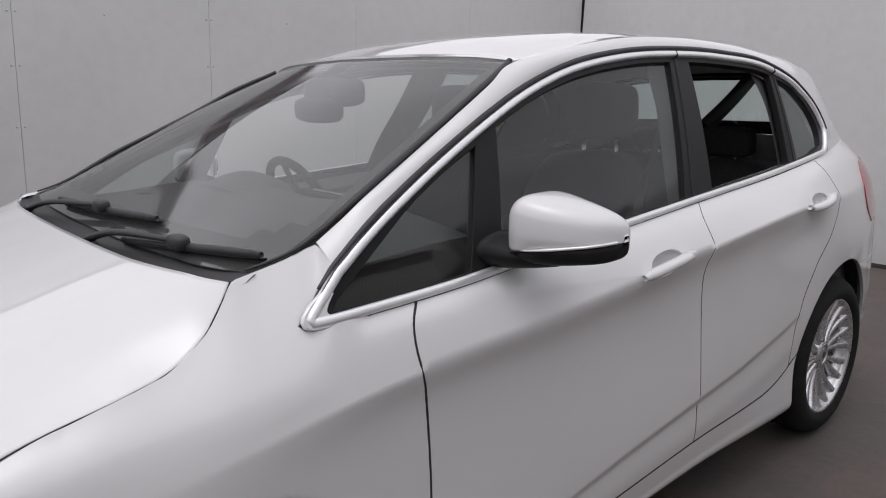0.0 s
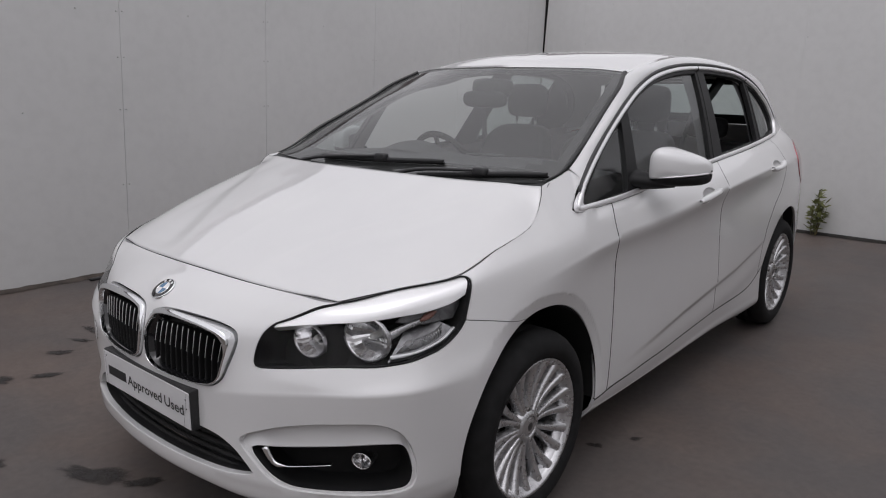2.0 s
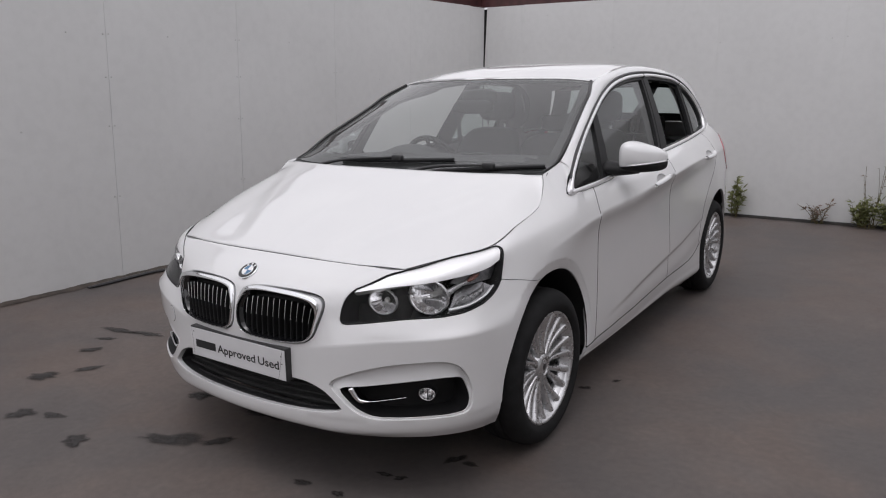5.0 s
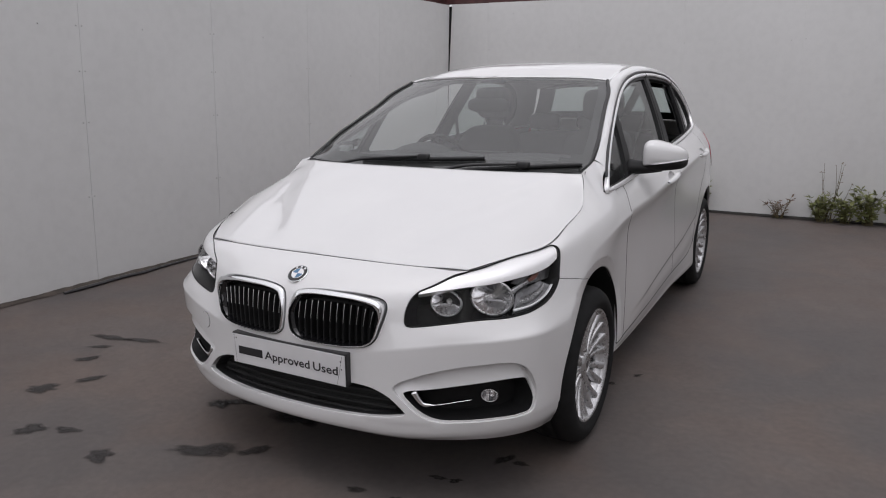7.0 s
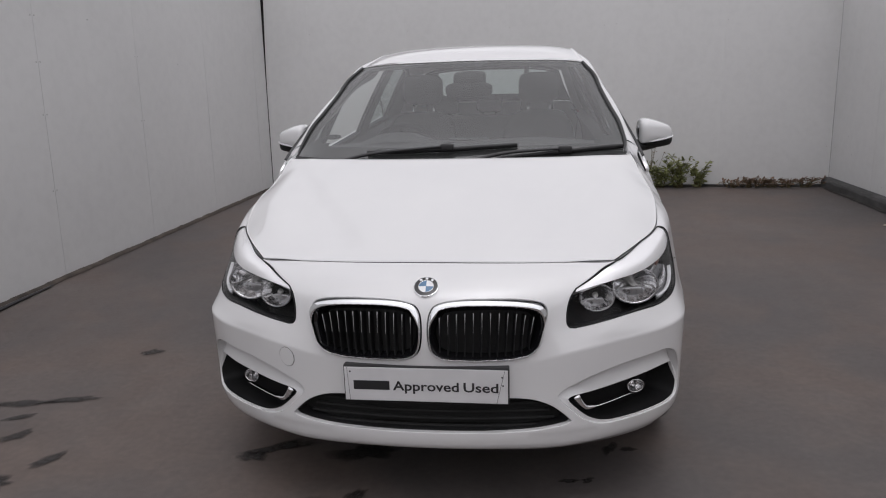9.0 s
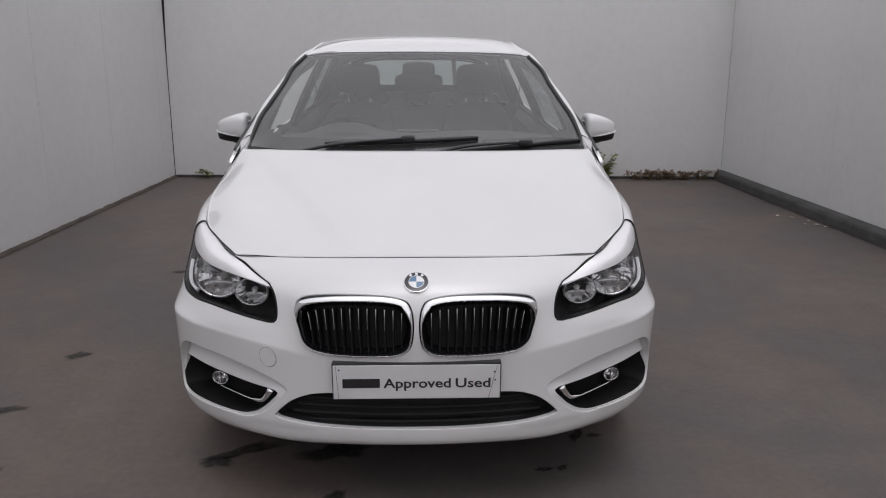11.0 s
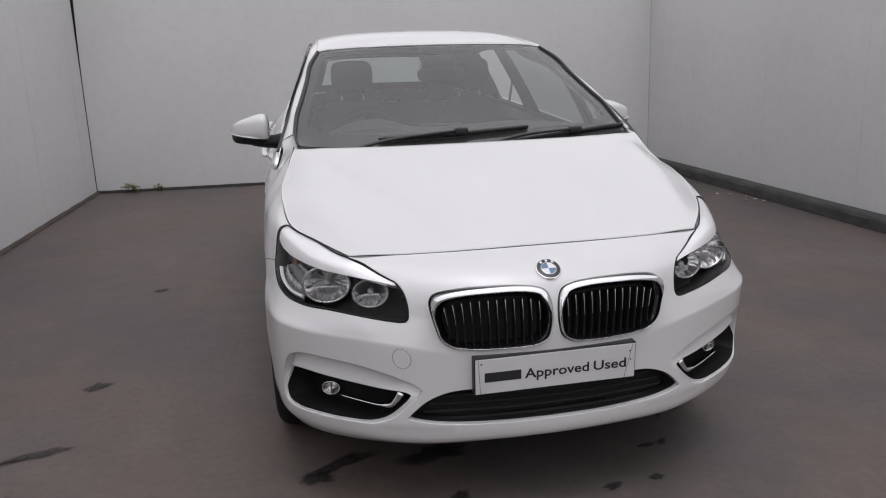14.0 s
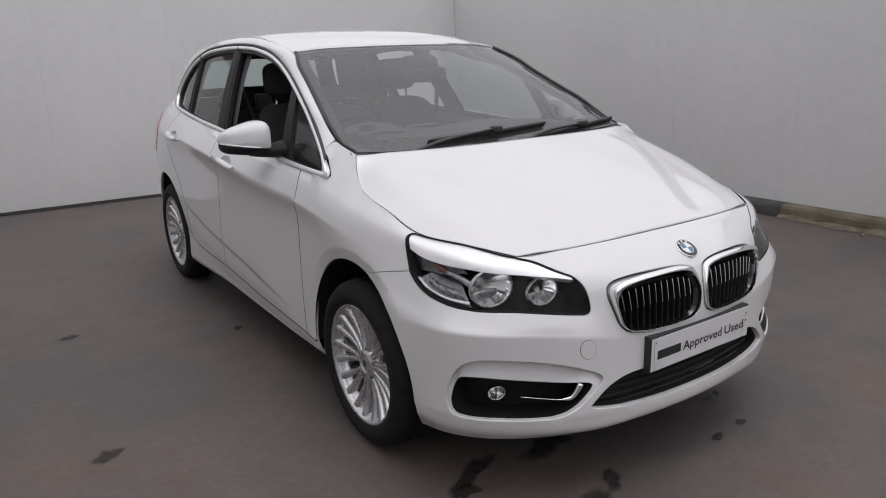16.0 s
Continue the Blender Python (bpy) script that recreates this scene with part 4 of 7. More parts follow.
def edge_lip(v, nu, nv, depth, sides):
    """A turned-down lip along the chosen sides of a lofted sheet."""
    g = np.arange(nu * nv).reshape(nv, nu)
    runs = {"front": g[:, 0], "back": g[:, -1], "outer": g[-1, :], "inner": g[0, :]}
    V, F, n = [], [], 0
    for s in sides:
        r = v[runs[s]]
        m = len(r)
        V += [r, r - [0, 0, depth]]
        F += [(n + i, n + i + 1, n + m + i + 1, n + m + i) for i in range(m - 1)]
        n += 2 * m
    return np.vstack(V), F


part("bonnet", both(join((bv, bf), edge_lip(bv, BU, BV, 0.02, ["front", "back", "outer"]))), PAINT, car, "white painted bonnet with two soft creases")

# wings, doors, sills, quarters
swage_rows = np.vstack([par([(.886, y, float(np.interp(y, SWAGE_Y, SWAGE_Z)) - d) for y in np.arange(1.45, 3.13, 0.022)], 1.7, 4.0) for d in (-0.012, -0.006, 0.0, 0.006, 0.012, 0.018, 0.024, 0.030, 0.042)])
ring_rows = np.vstack([par(arch(AX_F, HUB, r, 155, -6, 64, 0.885), 0.85, 2.0) for r in (0.464, 0.458, 0.452, 0.446, 0.436)])
shut_f = par([(.84, 1.335, 1.003), (.87, 1.30, .945), (.893, 1.302, .885), (.888, 1.318, .84), (.880, 1.336, .65), (.876, 1.330, .45), (.874, 1.312, .293)], 1.5, 2.3)
shut_f[0, 1] = TOPB
shut_b = par([(.80, 2.455, 1.073), (.85, 2.405, 1.0), (.897, 2.383, .90), (.885, 2.386, .75), (.89, 2.386, .55), (.876, 2.384, .341)], 2.6, 3.5)
shut_b[0, 1] = TOPB
shut_r = par([(.765, 3.38, 1.12), (.80, 3.375, 1.06), (.875, 3.36, .97), (.89, 3.30, .86), (.897, 3.17, .745), (.897, 3.06, .60), (.885, 3.03, .45), (.88, 3.03, .405)], 3.6, 4.3)
shut_r[0, 1] = TOPB
sill_top = par([(.874, 1.20, .290), (.874, 1.35, .294), (.874, 1.55, .298), (.875, 1.75, .305), (.875, 2.0, .320), (.876, 2.384, .341), (.877, 2.7, .347), (.878, 2.88, .360), (.88, 3.0, .395), (.885, 3.10, .455)], 1.6, 4.0)


def cross_on(run, a):
    """The sill line's height at a place along the car."""
    return np.array([a, np.interp(a, run[:, 0], run[:, 1])])


s_f, s_b, s_r = (cross_on(sill_top, sh[-1, 0]) for sh in (shut_f, shut_b, shut_r))
shut_f[-1], shut_b[-1], shut_r[-1] = s_f, s_b, s_r
k_sf = int(np.argmin(np.abs(arch_f[22:, 1] - sill_top[0, 1]))) + 22
q_sf = arch_f[k_sf]
k_sr = int(np.argmin(np.abs(arch_r[:16, 1] - sill_top[-1, 1])))
q_sr = arch_r[k_sr]
mids = lambda lo, hi: [p for p in sill_top if lo + 0.02 < p[0] < hi - 0.02]

a_joint = (float(np.interp(7.68, range(17), STATION)), TOPB)
joint = np.vstack([a_joint, par([(.787, 1.161, 1.117), (.806, 1.171, 1.095)], 1.4, 1.9)])
dlo_front = np.vstack([joint[-1], par([(.824, 1.112, 1.048), (.829, 1.088, 1.027), (.831, 1.083, 1.018)], 1.4, 1.9)])
belt_f = np.vstack([dlo_front[-1], par([(.8345, 1.0885, 1.010), (.837, 1.104, 1.0052), (.838, 1.14, 1.003)], 1.5, 1.9), (STATION[8], TOPB)])
wing_o = outline(head_out_up[::-1], np.array([head_out_up[0], q_B + [0.024, 0], (STATION[6], TOPB), (STATION[7], TOPB), a_joint]), joint, dlo_front, belt_f, [belt_f[-1], shut_f[0]], shut_f, np.vstack([s_f, q_sf]), arch_f[k_join:k_sf + 1][::-1], join_line)
pair("wing", BODY.panel(wing_o, step=0.016, seeds=ring_rows), PAINT, car, "white painted front wing")
door_fo = outline([shut_f[0], shut_b[0]], shut_b, np.vstack([s_b, mids(s_f[0], s_b[0])[::-1], s_f]), shut_f[::-1])
CUPS = [curve(par([(.9, yc + 0.075 * math.cos(t), zc + 0.038 * math.sin(t) + 0.10 * 0.075 * math.cos(t)) for t in np.linspace(0, 2 * math.pi, 12, endpoint=False)], 2.3, 4.3), step=0.01, closed=True) for yc, zc in ((2.155, .953), (3.175, 1.012))]
fd_l, fd_r = pair("front_door", BODY.panel(door_fo, [CUPS[0]], step=0.018, seeds=swage_rows), PAINT, car, "white painted front door")
door_ro = outline([shut_b[0], shut_r[0]], shut_r, np.vstack([s_r, mids(s_b[0], s_r[0])[::-1], s_b]), shut_b[::-1])
rd_l, rd_r = pair("rear_door", BODY.panel(door_ro, [CUPS[1]], step=0.018, seeds=swage_rows), PAINT, car, "white painted rear door")
sill_o = outline(np.vstack([q_sf, mids(q_sf[0], q_sr[0]), q_sr]), arch_r[:k_sr + 1][::-1], [arch_r[0], arch_f[-1]], arch_f[k_sf:][::-1])
pair("sill", BODY.panel(sill_o, step=0.02), PAINT, car, "white painted sill")
q_tail = 4.66
b_bump = par([(.885, 3.85, .66)], 4, 5)[0][1]
k_bump = int(np.argmin(np.abs(arch_r[22:, 1] - b_bump))) + 22
q_bp = arch_r[k_bump]
lamp_front = par([(.76, 3.80, 1.066), (.80, 3.735, 1.03), (.83, 3.70, .98), (.84, 3.73, .90), (.83, 3.82, .83)], 4.0, 5.0)
lamp_back = np.array([(q_tail + 0.16, lamp_front[-1, 1] + 0.02), (q_tail + 0.16, lamp_front[0, 1] + 0.01)])
lamp_o = outline(lamp_front, [lamp_front[-1], lamp_back[0]], lamp_back, [lamp_back[1], lamp_front[0]])
quarter_o = outline([shut_r[0], (q_tail + 0.16, TOPB)], [(q_tail + 0.16, TOPB), lamp_back[1]], [lamp_back[1], lamp_front[0]], lamp_front, [lamp_front[-1], lamp_back[0]], [lamp_back[0], (q_tail + 0.16, b_bump)], [(q_tail + 0.16, b_bump), q_bp], arch_r[k_sr:k_bump + 1][::-1], np.vstack([q_sr, s_r]), shut_r[::-1])
pair("quarter_panel", BODY.panel(quarter_o, step=0.02), PAINT, car, "white painted rear quarter panel")
pair("tail_light", BODY.panel(lamp_o, step=0.02, off=0.004), REDLENS, car, "red tail light")
rb_o = outline([q_bp, (q_tail + 0.16, b_bump)], [(q_tail + 0.16, b_bump), (5.66, b_bump)], [(5.66, b_bump), (5.66, 0)], [(5.66, 0), arch_r[-1]], arch_r[k_bump:][::-1])
part("rear_bumper", pinned(BODY, rb_o, step=0.03), PAINT, car, "white painted rear bumper")
tg_o = outline([(q_tail + 0.16, b_bump), (q_tail + 0.16, TOPB)], [(q_tail + 0.16, TOPB), (5.66, TOPB)], [(5.66, TOPB), (5.66, b_bump)], [(5.66, b_bump), (q_tail + 0.16, b_bump)])
tailgate = part("tailgate", pinned(BODY, tg_o, step=0.03), PAINT, car, "white painted tailgate")

# dark strips in the shut lines, coloured in for the shade of narrow gaps
for nm, ln in (("front_gap_shade", shut_f), ("centre_gap_shade", shut_b), ("rear_gap_shade", shut_r)):
    pair("door_" + nm, BODY.strip(curve(ln, step=0.02), 0.0095 if ln is shut_f else 0.0048, 0.004, off=-0.0034), DARK, car, "dark strip for the shade in a shut line")
pair("sill_gap_shade", BODY.strip(curve(np.vstack([q_sf, mids(q_sf[0], q_sr[0]), q_sr]), step=0.03), 0.0110, 0.004, off=-0.0034), DARK, car)
pair("wing_gap_shade", BODY.strip(curve(join_line, step=0.012), 0.0030, 0.004, off=-0.0052), DARK, car)
# thin dark rods do the same for the shaded gap round the bonnet
hood_line = curve([(0, .173, .846), (.26, .181, .844), (.455, .202, .843), (.604, .234, .8395)], 60)
hood_line[:, 1] = ahead(hood_line[:, 1])
hood_line[:, 2] -= crease_drop(hood_line)
part("bonnet_front_gap_shade", both(tube(hood_line, 0.0010, 6)), DARK, car, "dark strip for the shade in the bonnet shut line")
side_line = curve([(.604, .234, .838), (.700, .373, .8655), (.779, .529, .885), (.805, .68, .938), (.809, .80, .966), (.799, .867, .983), (.781, .93, 1.018), (.7675, .969, 1.0605), (.750, .998, 1.093)], 70)
side_line[:, 1] = ahead(side_line[:, 1])
pair("bonnet_side_gap_shade", tube(side_line + [0, 0, 0.0004], 0.0013, 6), DARK, car, "dark strip for the shade in the bonnet shut line")

# ---- upper body ----
YB = [0.9, 1.0, 1.2, 1.45, 1.75, 2.46, 3.05, 3.5, 3.8]
XB = [.843, .842, .8405, .8345, .826, .805, .785, .752, .71]
ZB = [0.998, 1.0, 1.002, 1.007, 1.026, 1.066, 1.098, 1.13, 1.16]


def side_fn(q):
    y, z = q[:, 0], q[:, 1]
    xz = hermite(YB, np.stack([XB, ZB], 1), np.clip(y, 0.9, 3.8))
    h = z - xz[:, 1]
    return np.stack([xz[:, 0] - 0.36 * h - 0.22 * h * np.abs(h), y, z], 1)


SIDE = Sheet(side_fn)
dlo_top = [(1.172, 1.0945), (1.24, 1.136), (1.414, 1.226), (1.55, 1.288), (1.694, 1.349), (1.80, 1.390), (2.029, 1.457), (2.323, 1.501), (2.62, 1.515), (2.919, 1.509), (3.263, 1.472), (3.47, 1.395), (3.585, 1.285), (3.60, 1.205), (3.56, 1.155), (3.54, 1.110)]
inner = [(.7504, 1.1696, 1.136), (.746, 1.222, 1.165), (.736, 1.294, 1.206), (.712, 1.404, 1.258), (.6746, 1.5874, 1.346), (.6544, 1.7086, 1.408), (.607, 1.86, 1.472), (.574, 2.3, 1.541), (.566, 2.62, 1.558), (.560, 2.95, 1.553), (.555, 3.3, 1.527), (.555, 3.64, 1.482), (.592, 3.775, 1.40), (.640, 3.845, 1.26), (.672, 3.875, 1.176), (.702, 3.90, 1.12)]
t_rail = np.linspace(0, 1, 110)


def run_at(pts, t):
    p = np.asarray(pts, float)
    o = side_fn(np.array(dlo_top))
    c = np.r_[0, np.cumsum(np.linalg.norm(np.diff(o, axis=0), axis=1))]
    return hermite(c / c[-1], p, t)


ro = side_fn(run_at(dlo_top, t_rail))
ri = run_at(inner, t_rail)
dirn = np.gradient(ro, axis=0)
nrm = np.cross(dirn, ri - ro)
nrm /= np.linalg.norm(nrm, axis=1)[:, None]
nrm *= np.sign((nrm * (ro - [0, 2.3, 0.8])).sum(1))[:, None]
wid = np.linalg.norm(ri - ro, axis=1)[:, None]
bulge = np.interp(t_rail, [0, 0.05, 0.15, 0.6, 0.8, 0.9, 1], [0.08, 0.09, 0.10, 0.14, 0.11, 0.05, 0.0])[:, None]


def rail_row(s, drop=0.0):
    return ro * (1 - s) + ri * s + nrm * (wid * bulge * 4 * s * (1 - s) - drop)


def rail_sheet(s_list, drop=0.0):
    rows = [rail_row(s, drop) for s in s_list]
    return np.vstack(rows), grid_faces(len(s_list), len(t_rail))


rv = rail_sheet(np.linspace(0.075, 0.985, 12))
lips = [np.vstack([rail_row(s), rail_row(s) - nrm * 0.012]) for s in (0.075, 0.985)]
pair("roof_rail", join(rv, *[(l, grid_faces(2, len(t_rail))) for l in lips]), PAINT, car, "white painted windscreen pillar and roof rail")
pair("pillar_trim", rail_sheet(np.linspace(-0.32, 1.1, 8), 0.028), LINER, car, "grey inner pillar trim")

roof_edge = [(.602, 1.866, 1.4745), (.570, 2.3, 1.5425), (.562, 2.62, 1.5595), (.556, 2.95, 1.5545), (.551, 3.3, 1.5285), (.55, 3.64, 1.4835), (.545, 3.78, 1.437)]
roof_c = [
    [(0, 1.752, 1.4975), (0, 2.0, 1.553), (0, 2.4, 1.589), (0, 2.9, 1.588), (0, 3.4, 1.561), (0, 3.97, 1.492)],
    [(.27, 1.778, 1.4945), (.265, 2.0, 1.548), (.26, 2.4, 1.584), (.255, 2.9, 1.582), (.25, 3.4, 1.555), (.245, 3.96, 1.485)],
    [(.495, 1.832, 1.487), (.48, 2.06, 1.533), (.468, 2.4, 1.569), (.46, 2.9, 1.567), (.455, 3.4, 1.538), (.44, 3.91, 1.468)],
    roof_edge,
]
tv, tf = loft(roof_c, 60, 30)
tv[np.abs(tv[:, 0]) < 1e-4, 0] = 0
part("roof", both(join((tv, tf), edge_lip(tv, 60, 30, 0.012, ["front", "back", "outer"]))), PAINT, car, "white painted roof panel")
part("headliner", both((tv - [0, 0, 0.03], tf)), LINER, car, "pale grey headliner")

# windscreen: glass, with its black printed edge behind it
ws_c = [
    [(0, 1.005, 1.078), (0, 1.2, 1.205), (0, 1.45, 1.350), (0, 1.747, 1.491)],
    [(.38, 1.010, 1.083), (.37, 1.22, 1.210), (.345, 1.48, 1.352), (.30, 1.778, 1.487)],
    [(.62, 1.022, 1.091), (.605, 1.25, 1.204), (.555, 1.53, 1.348), (.485, 1.823, 1.4785)],
    [(.7404, 1.0436, 1.0995), (.7474, 1.1396, 1.1225), (.733, 1.296, 1.2035), (.709, 1.406, 1.2555), (.6716, 1.5894, 1.3435), (.6514, 1.7106, 1.4055), (.603, 1.858, 1.4695)],
]
NU, NV = 50, 50
wv, wf_ = loft(ws_c, NU, NV)
wv[np.abs(wv[:, 0]) < 1e-4, 0] = 0
windscreen = part("windscreen", both((wv, wf_)), GLASS, car, "clear windscreen reflecting the grey sky")
windscreen.visible_shadow = False


edge_trim = np.array([(.7374, 1.0406, 1.101), (.745, 1.086, 1.111), (.7514, 1.1396, 1.128), (.737, 1.296, 1.209), (.713, 1.406, 1.261), (.6756, 1.5894, 1.349), (.6554, 1.7106, 1.411), (.606, 1.858, 1.474)])
edge_trim = edge_trim - np.array([0.011, 0.003, -0.001])
pair("windscreen_trim", tube(curve(edge_trim, 50), np.interp(np.arange(50), [0, 6, 14, 49], [0.003, 0.006, 0.0085, 0.0085]), 8, flat=0.8), BLACK, car, "black windscreen edge trim")


def frit():
    keep = []
    for j in range(NV - 1):
        for i in range(NU - 1):
            if j >= NV - 5 or i < 5 or i >= NU - 2 or (j > NV - 9 and i < 9) or (j > NV - 12 and i < 7) or (j < 6 and i > NU - 5):
                keep.append((j * NU + i, (j + 1) * NU + i, (j + 1) * NU + i + 1, j * NU + i + 1))
    return both((wv - [0, -0.002, 0.003], keep))


part("windscreen_border", frit(), DARK, windscreen, "black printed glass border")


# dark oval sticker on the driver's lower corner of the glass
oc = np.array([-.593, 1.2, 1.162])
k_o = int(np.argmin(((wv * [-1, 1, 1] - oc) ** 2).sum(1)))
oc = wv[k_o] * [-1, 1, 1]
across, up_ = np.array([1.0, 0.06, 0.0]), np.array([0.0, 0.86, 0.51])
ov = [oc + [0, 0.004, -0.006]] + [oc + [0, 0.004, -0.006] + 0.040 * math.cos(a) * across + 0.020 * math.sin(a) * up_ for a in np.linspace(0, 2 * math.pi, 28, endpoint=False)]
part("sticker", (ov, [(0, 1 + i, 1 + (i + 1) % 28) for i in range(28)]), SATIN, windscreen, "dark oval sticker behind the glass")

# ---- side windows ----
belt = lambda y: float(hermite(YB, np.stack([XB, ZB], 1), [y])[0, 1])
dlo = np.vstack([curve([(1.118, 1.0035), (1.101, 1.0055), (1.092, 1.011), (1.0895, 1.019), (1.095, 1.029), (1.110, 1.042), (1.135, 1.064), (1.172, 1.0945)], 22)[:-1], np.array([p for p in run_at(dlo_top, np.linspace(0.0, 1, 140)) if p[0] < 3.3 or p[1] > 1.158])])
low = np.array([(y, belt(y) + 0.002) for y in np.linspace(3.52, 1.14, 40)])
DLO = np.vstack([dlo, low])


def topz(y, d):
    seg = dlo[dlo[:, 0] < 3.605]
    o = np.argsort(seg[:, 0])
    return float(np.interp(y, seg[o, 0], seg[o, 1])) - d


def window(y0a, y0b, y1a, y1b, d_top=0.030, d_low=0.022):
    """A window's outline: front edge from y0a (foot) to y0b (head), rear edge from y1a to y1b."""
    head = np.array([(y, topz(y, d_top)) for y in np.linspace(y0b, y1b, 24)])
    foot = np.array([(y, belt(y) + d_low) for y in np.linspace(y1a, y0a, 16)])
    return outline(head, [head[-1], foot[0]], foot, [foot[-1], head[0]])


W_FRONT = window(1.60, 1.705, 2.405, 2.58)
W_REAR = window(2.565, 2.69, 3.16, 3.255)
W_QUART = outline(np.array([(3.30, topz(3.30, 0.032)), (3.42, topz(3.42, 0.032)), (3.53, 1.285), (3.545, 1.215), (3.515, 1.168)]), np.array([(3.515, 1.168), (3.40, belt(3.4) + .024), (3.235, belt(3.235) + .022)]), [(3.235, belt(3.235) + .022), (3.30, topz(3.30, 0.032))])
W_TRI = outline(np.array([(1.165, topz(1.165, 0.045)), (1.414, topz(1.414, 0.030)), (1.60, topz(1.60, 0.032)), (1.625, topz(1.625, 0.033))]), [(1.625, topz(1.625, 0.033)), (1.505, belt(1.505) + .022)], np.array([(1.505, belt(1.505) + .022), (1.3, belt(1.3) + .02), (1.15, belt(1.15) + .022)]), [(1.15, belt(1.15) + .022), (1.165, topz(1.165, 0.045))])
# black door frames and pillar covers: one dark sheet with window holes, just inside the chrome
frame_vf = SIDE.panel(shrink(DLO, 0.010), [W_FRONT, W_REAR, W_QUART, W_TRI], step=0.02, off=-0.008, gap=0.0, skirt=0.022)
lining_vf = SIDE.panel(shrink(DLO, -0.004), [shrink(w, -0.004) for w in (W_FRONT, W_REAR, W_TRI)], step=0.03, off=-0.036, gap=0.0, skirt=0.0)
pair("frame_lining", lining_vf, DASH, car, "dark grey inner window lining")
fr_l, fr_r = pair("window_frame", frame_vf, SATIN, car, "satin black window frames and pillar covers")


def pane(name, w, right_only=None, mat=SIDEGLASS, label="clear side window"):
    vf = SIDE.panel(shrink(w, -0.006), step=0.03, off=-0.020, gap=0.0, skirt=0.004)
    if right_only is not True:
        part(name, vf, mat, fr_l, label).visible_shadow = False
    if right_only is not False:
        part(name, mirror(vf), mat, fr_r, label).visible_shadow = False


def lowered(w, y0, y1):
    """What still shows of a pane that is wound down."""
    foot = np.array([(y, belt(y) + 0.012) for y in np.linspace(y1, y0, 14)])
    head = np.array([(y, belt(y) + 0.020) for y in np.linspace(y0, y1, 14)])
    return outline(head, [head[-1], foot[0]], foot, [foot[-1], head[0]])


pane("front_window", W_FRONT, False, SIDEGLASS, "closed front side window")
pane("front_window", lowered(W_FRONT, 1.62, 2.34), True, SIDEGLASS, "front side window wound down")
pane("rear_window", lowered(W_REAR, 2.58, 3.15), False, PRIVACY, "rear side window wound down")
pane("rear_window", W_REAR, True, PRIVACY, "closed rear side window")
pane("quarter_window", W_QUART, None, PRIVACY, "fixed rear quarter window")
pane("front_quarter_window", W_TRI, None, SIDEGLASS, "fixed triangular front window")

# shut lines between the door frames, and joints in the moulding above them
for foot, head in (((2.437, belt(2.437) + 0.01), (2.612, topz(2.612, 0.018))), ((3.205, belt(3.205) + 0.01), (3.28, topz(3.28, 0.018)))):
    pts_ = np.array([np.array(foot) + (np.array(head) - foot) * t for t in np.linspace(0, 1, 12)])
    pair("frame_joint", SIDE.strip(pts_, 0.006, 0.002, off=-0.007), DARK, car, "dark shut line between door frames")
    top_ = np.array([np.array(head) + [0.002 * k, 0.0075 * k] for k in (-0.4, 0.5, 1.2, 2.0)])
    pair("moulding_joint", SIDE.strip(top_, 0.0045, 0.0085, off=0.0), DARK, car, "dark joint in the moulding")

# bright mouldings: round the whole opening, doubled at the front corner
loop = curve(shrink(DLO, 0.0095), step=0.009, closed=True)
pair("window_moulding", SIDE.strip(loop, 0.0195, 0.007, off=0.0, closed=True), BRIGHT, car, "bright chrome window moulding")
tip = np.array([(1.170, 1.0030), (1.118, 1.0030), (1.099, 1.0045), (1.0885, 1.0105), (1.0860, 1.0195), (1.0920, 1.0305), (1.107, 1.0435), (1.137, 1.062), (1.156, 1.055), (1.140, 1.038), (1.1345, 1.029), (1.137, 1.0225), (1.148, 1.0185), (1.170, 1.0165)])
pair("moulding_corner", SIDE.panel(tip, step=0.008, off=0.002, gap=0.0, skirt=0.012, round_=0.002), BRIGHT, car, "bright chrome corner of the window moulding")
ring_out = shrink(DLO, -0.0065)
ring_out = ring_out[::-1] if area2(DLO) < 0 else ring_out
gap_loop = curve(ring_out[14:len(dlo) - 4], step=0.012)
pair("window_seal", SIDE.strip(gap_loop, np.interp(np.arange(len(gap_loop)), [0, 18, len(gap_loop) - 20, len(gap_loop) - 1], [0.004, 0.013, 0.013, 0.004]), 0.006, off=0.003), BLACK, car, "black rubber seal")

# rear screen and spoiler
rs = [[(0, 3.99, 1.465), (0, 4.03, 1.33), (0, 4.04, 1.165)], [(.35, 3.965, 1.455), (.38, 4.0, 1.32), (.42, 4.01, 1.165)], [(.53, 3.80, 1.425), (.575, 3.86, 1.30), (.64, 3.92, 1.165)]]
sv = loft(rs, 16, 24)[0]
sv[np.abs(sv[:, 0]) < 1e-4, 0] = 0
mask = [(j * 16 + i, (j + 1) * 16 + i, (j + 1) * 16 + i + 1, j * 16 + i + 1) for j in range(23) for i in range(15) if j >= 18 or i < 2 or i >= 12]
clear = [(j * 16 + i, (j + 1) * 16 + i, (j + 1) * 16 + i + 1, j * 16 + i + 1) for j in range(19) for i in range(1, 13)]
part("tailgate_surround", both((sv, mask)), SATIN, tailgate, "black upper tailgate surround")
rw = part("rear_screen", both((sv - [0, 0.004, 0], clear)), PRIVACY, tailgate, "tinted rear screen")
rw.visible_shadow = False
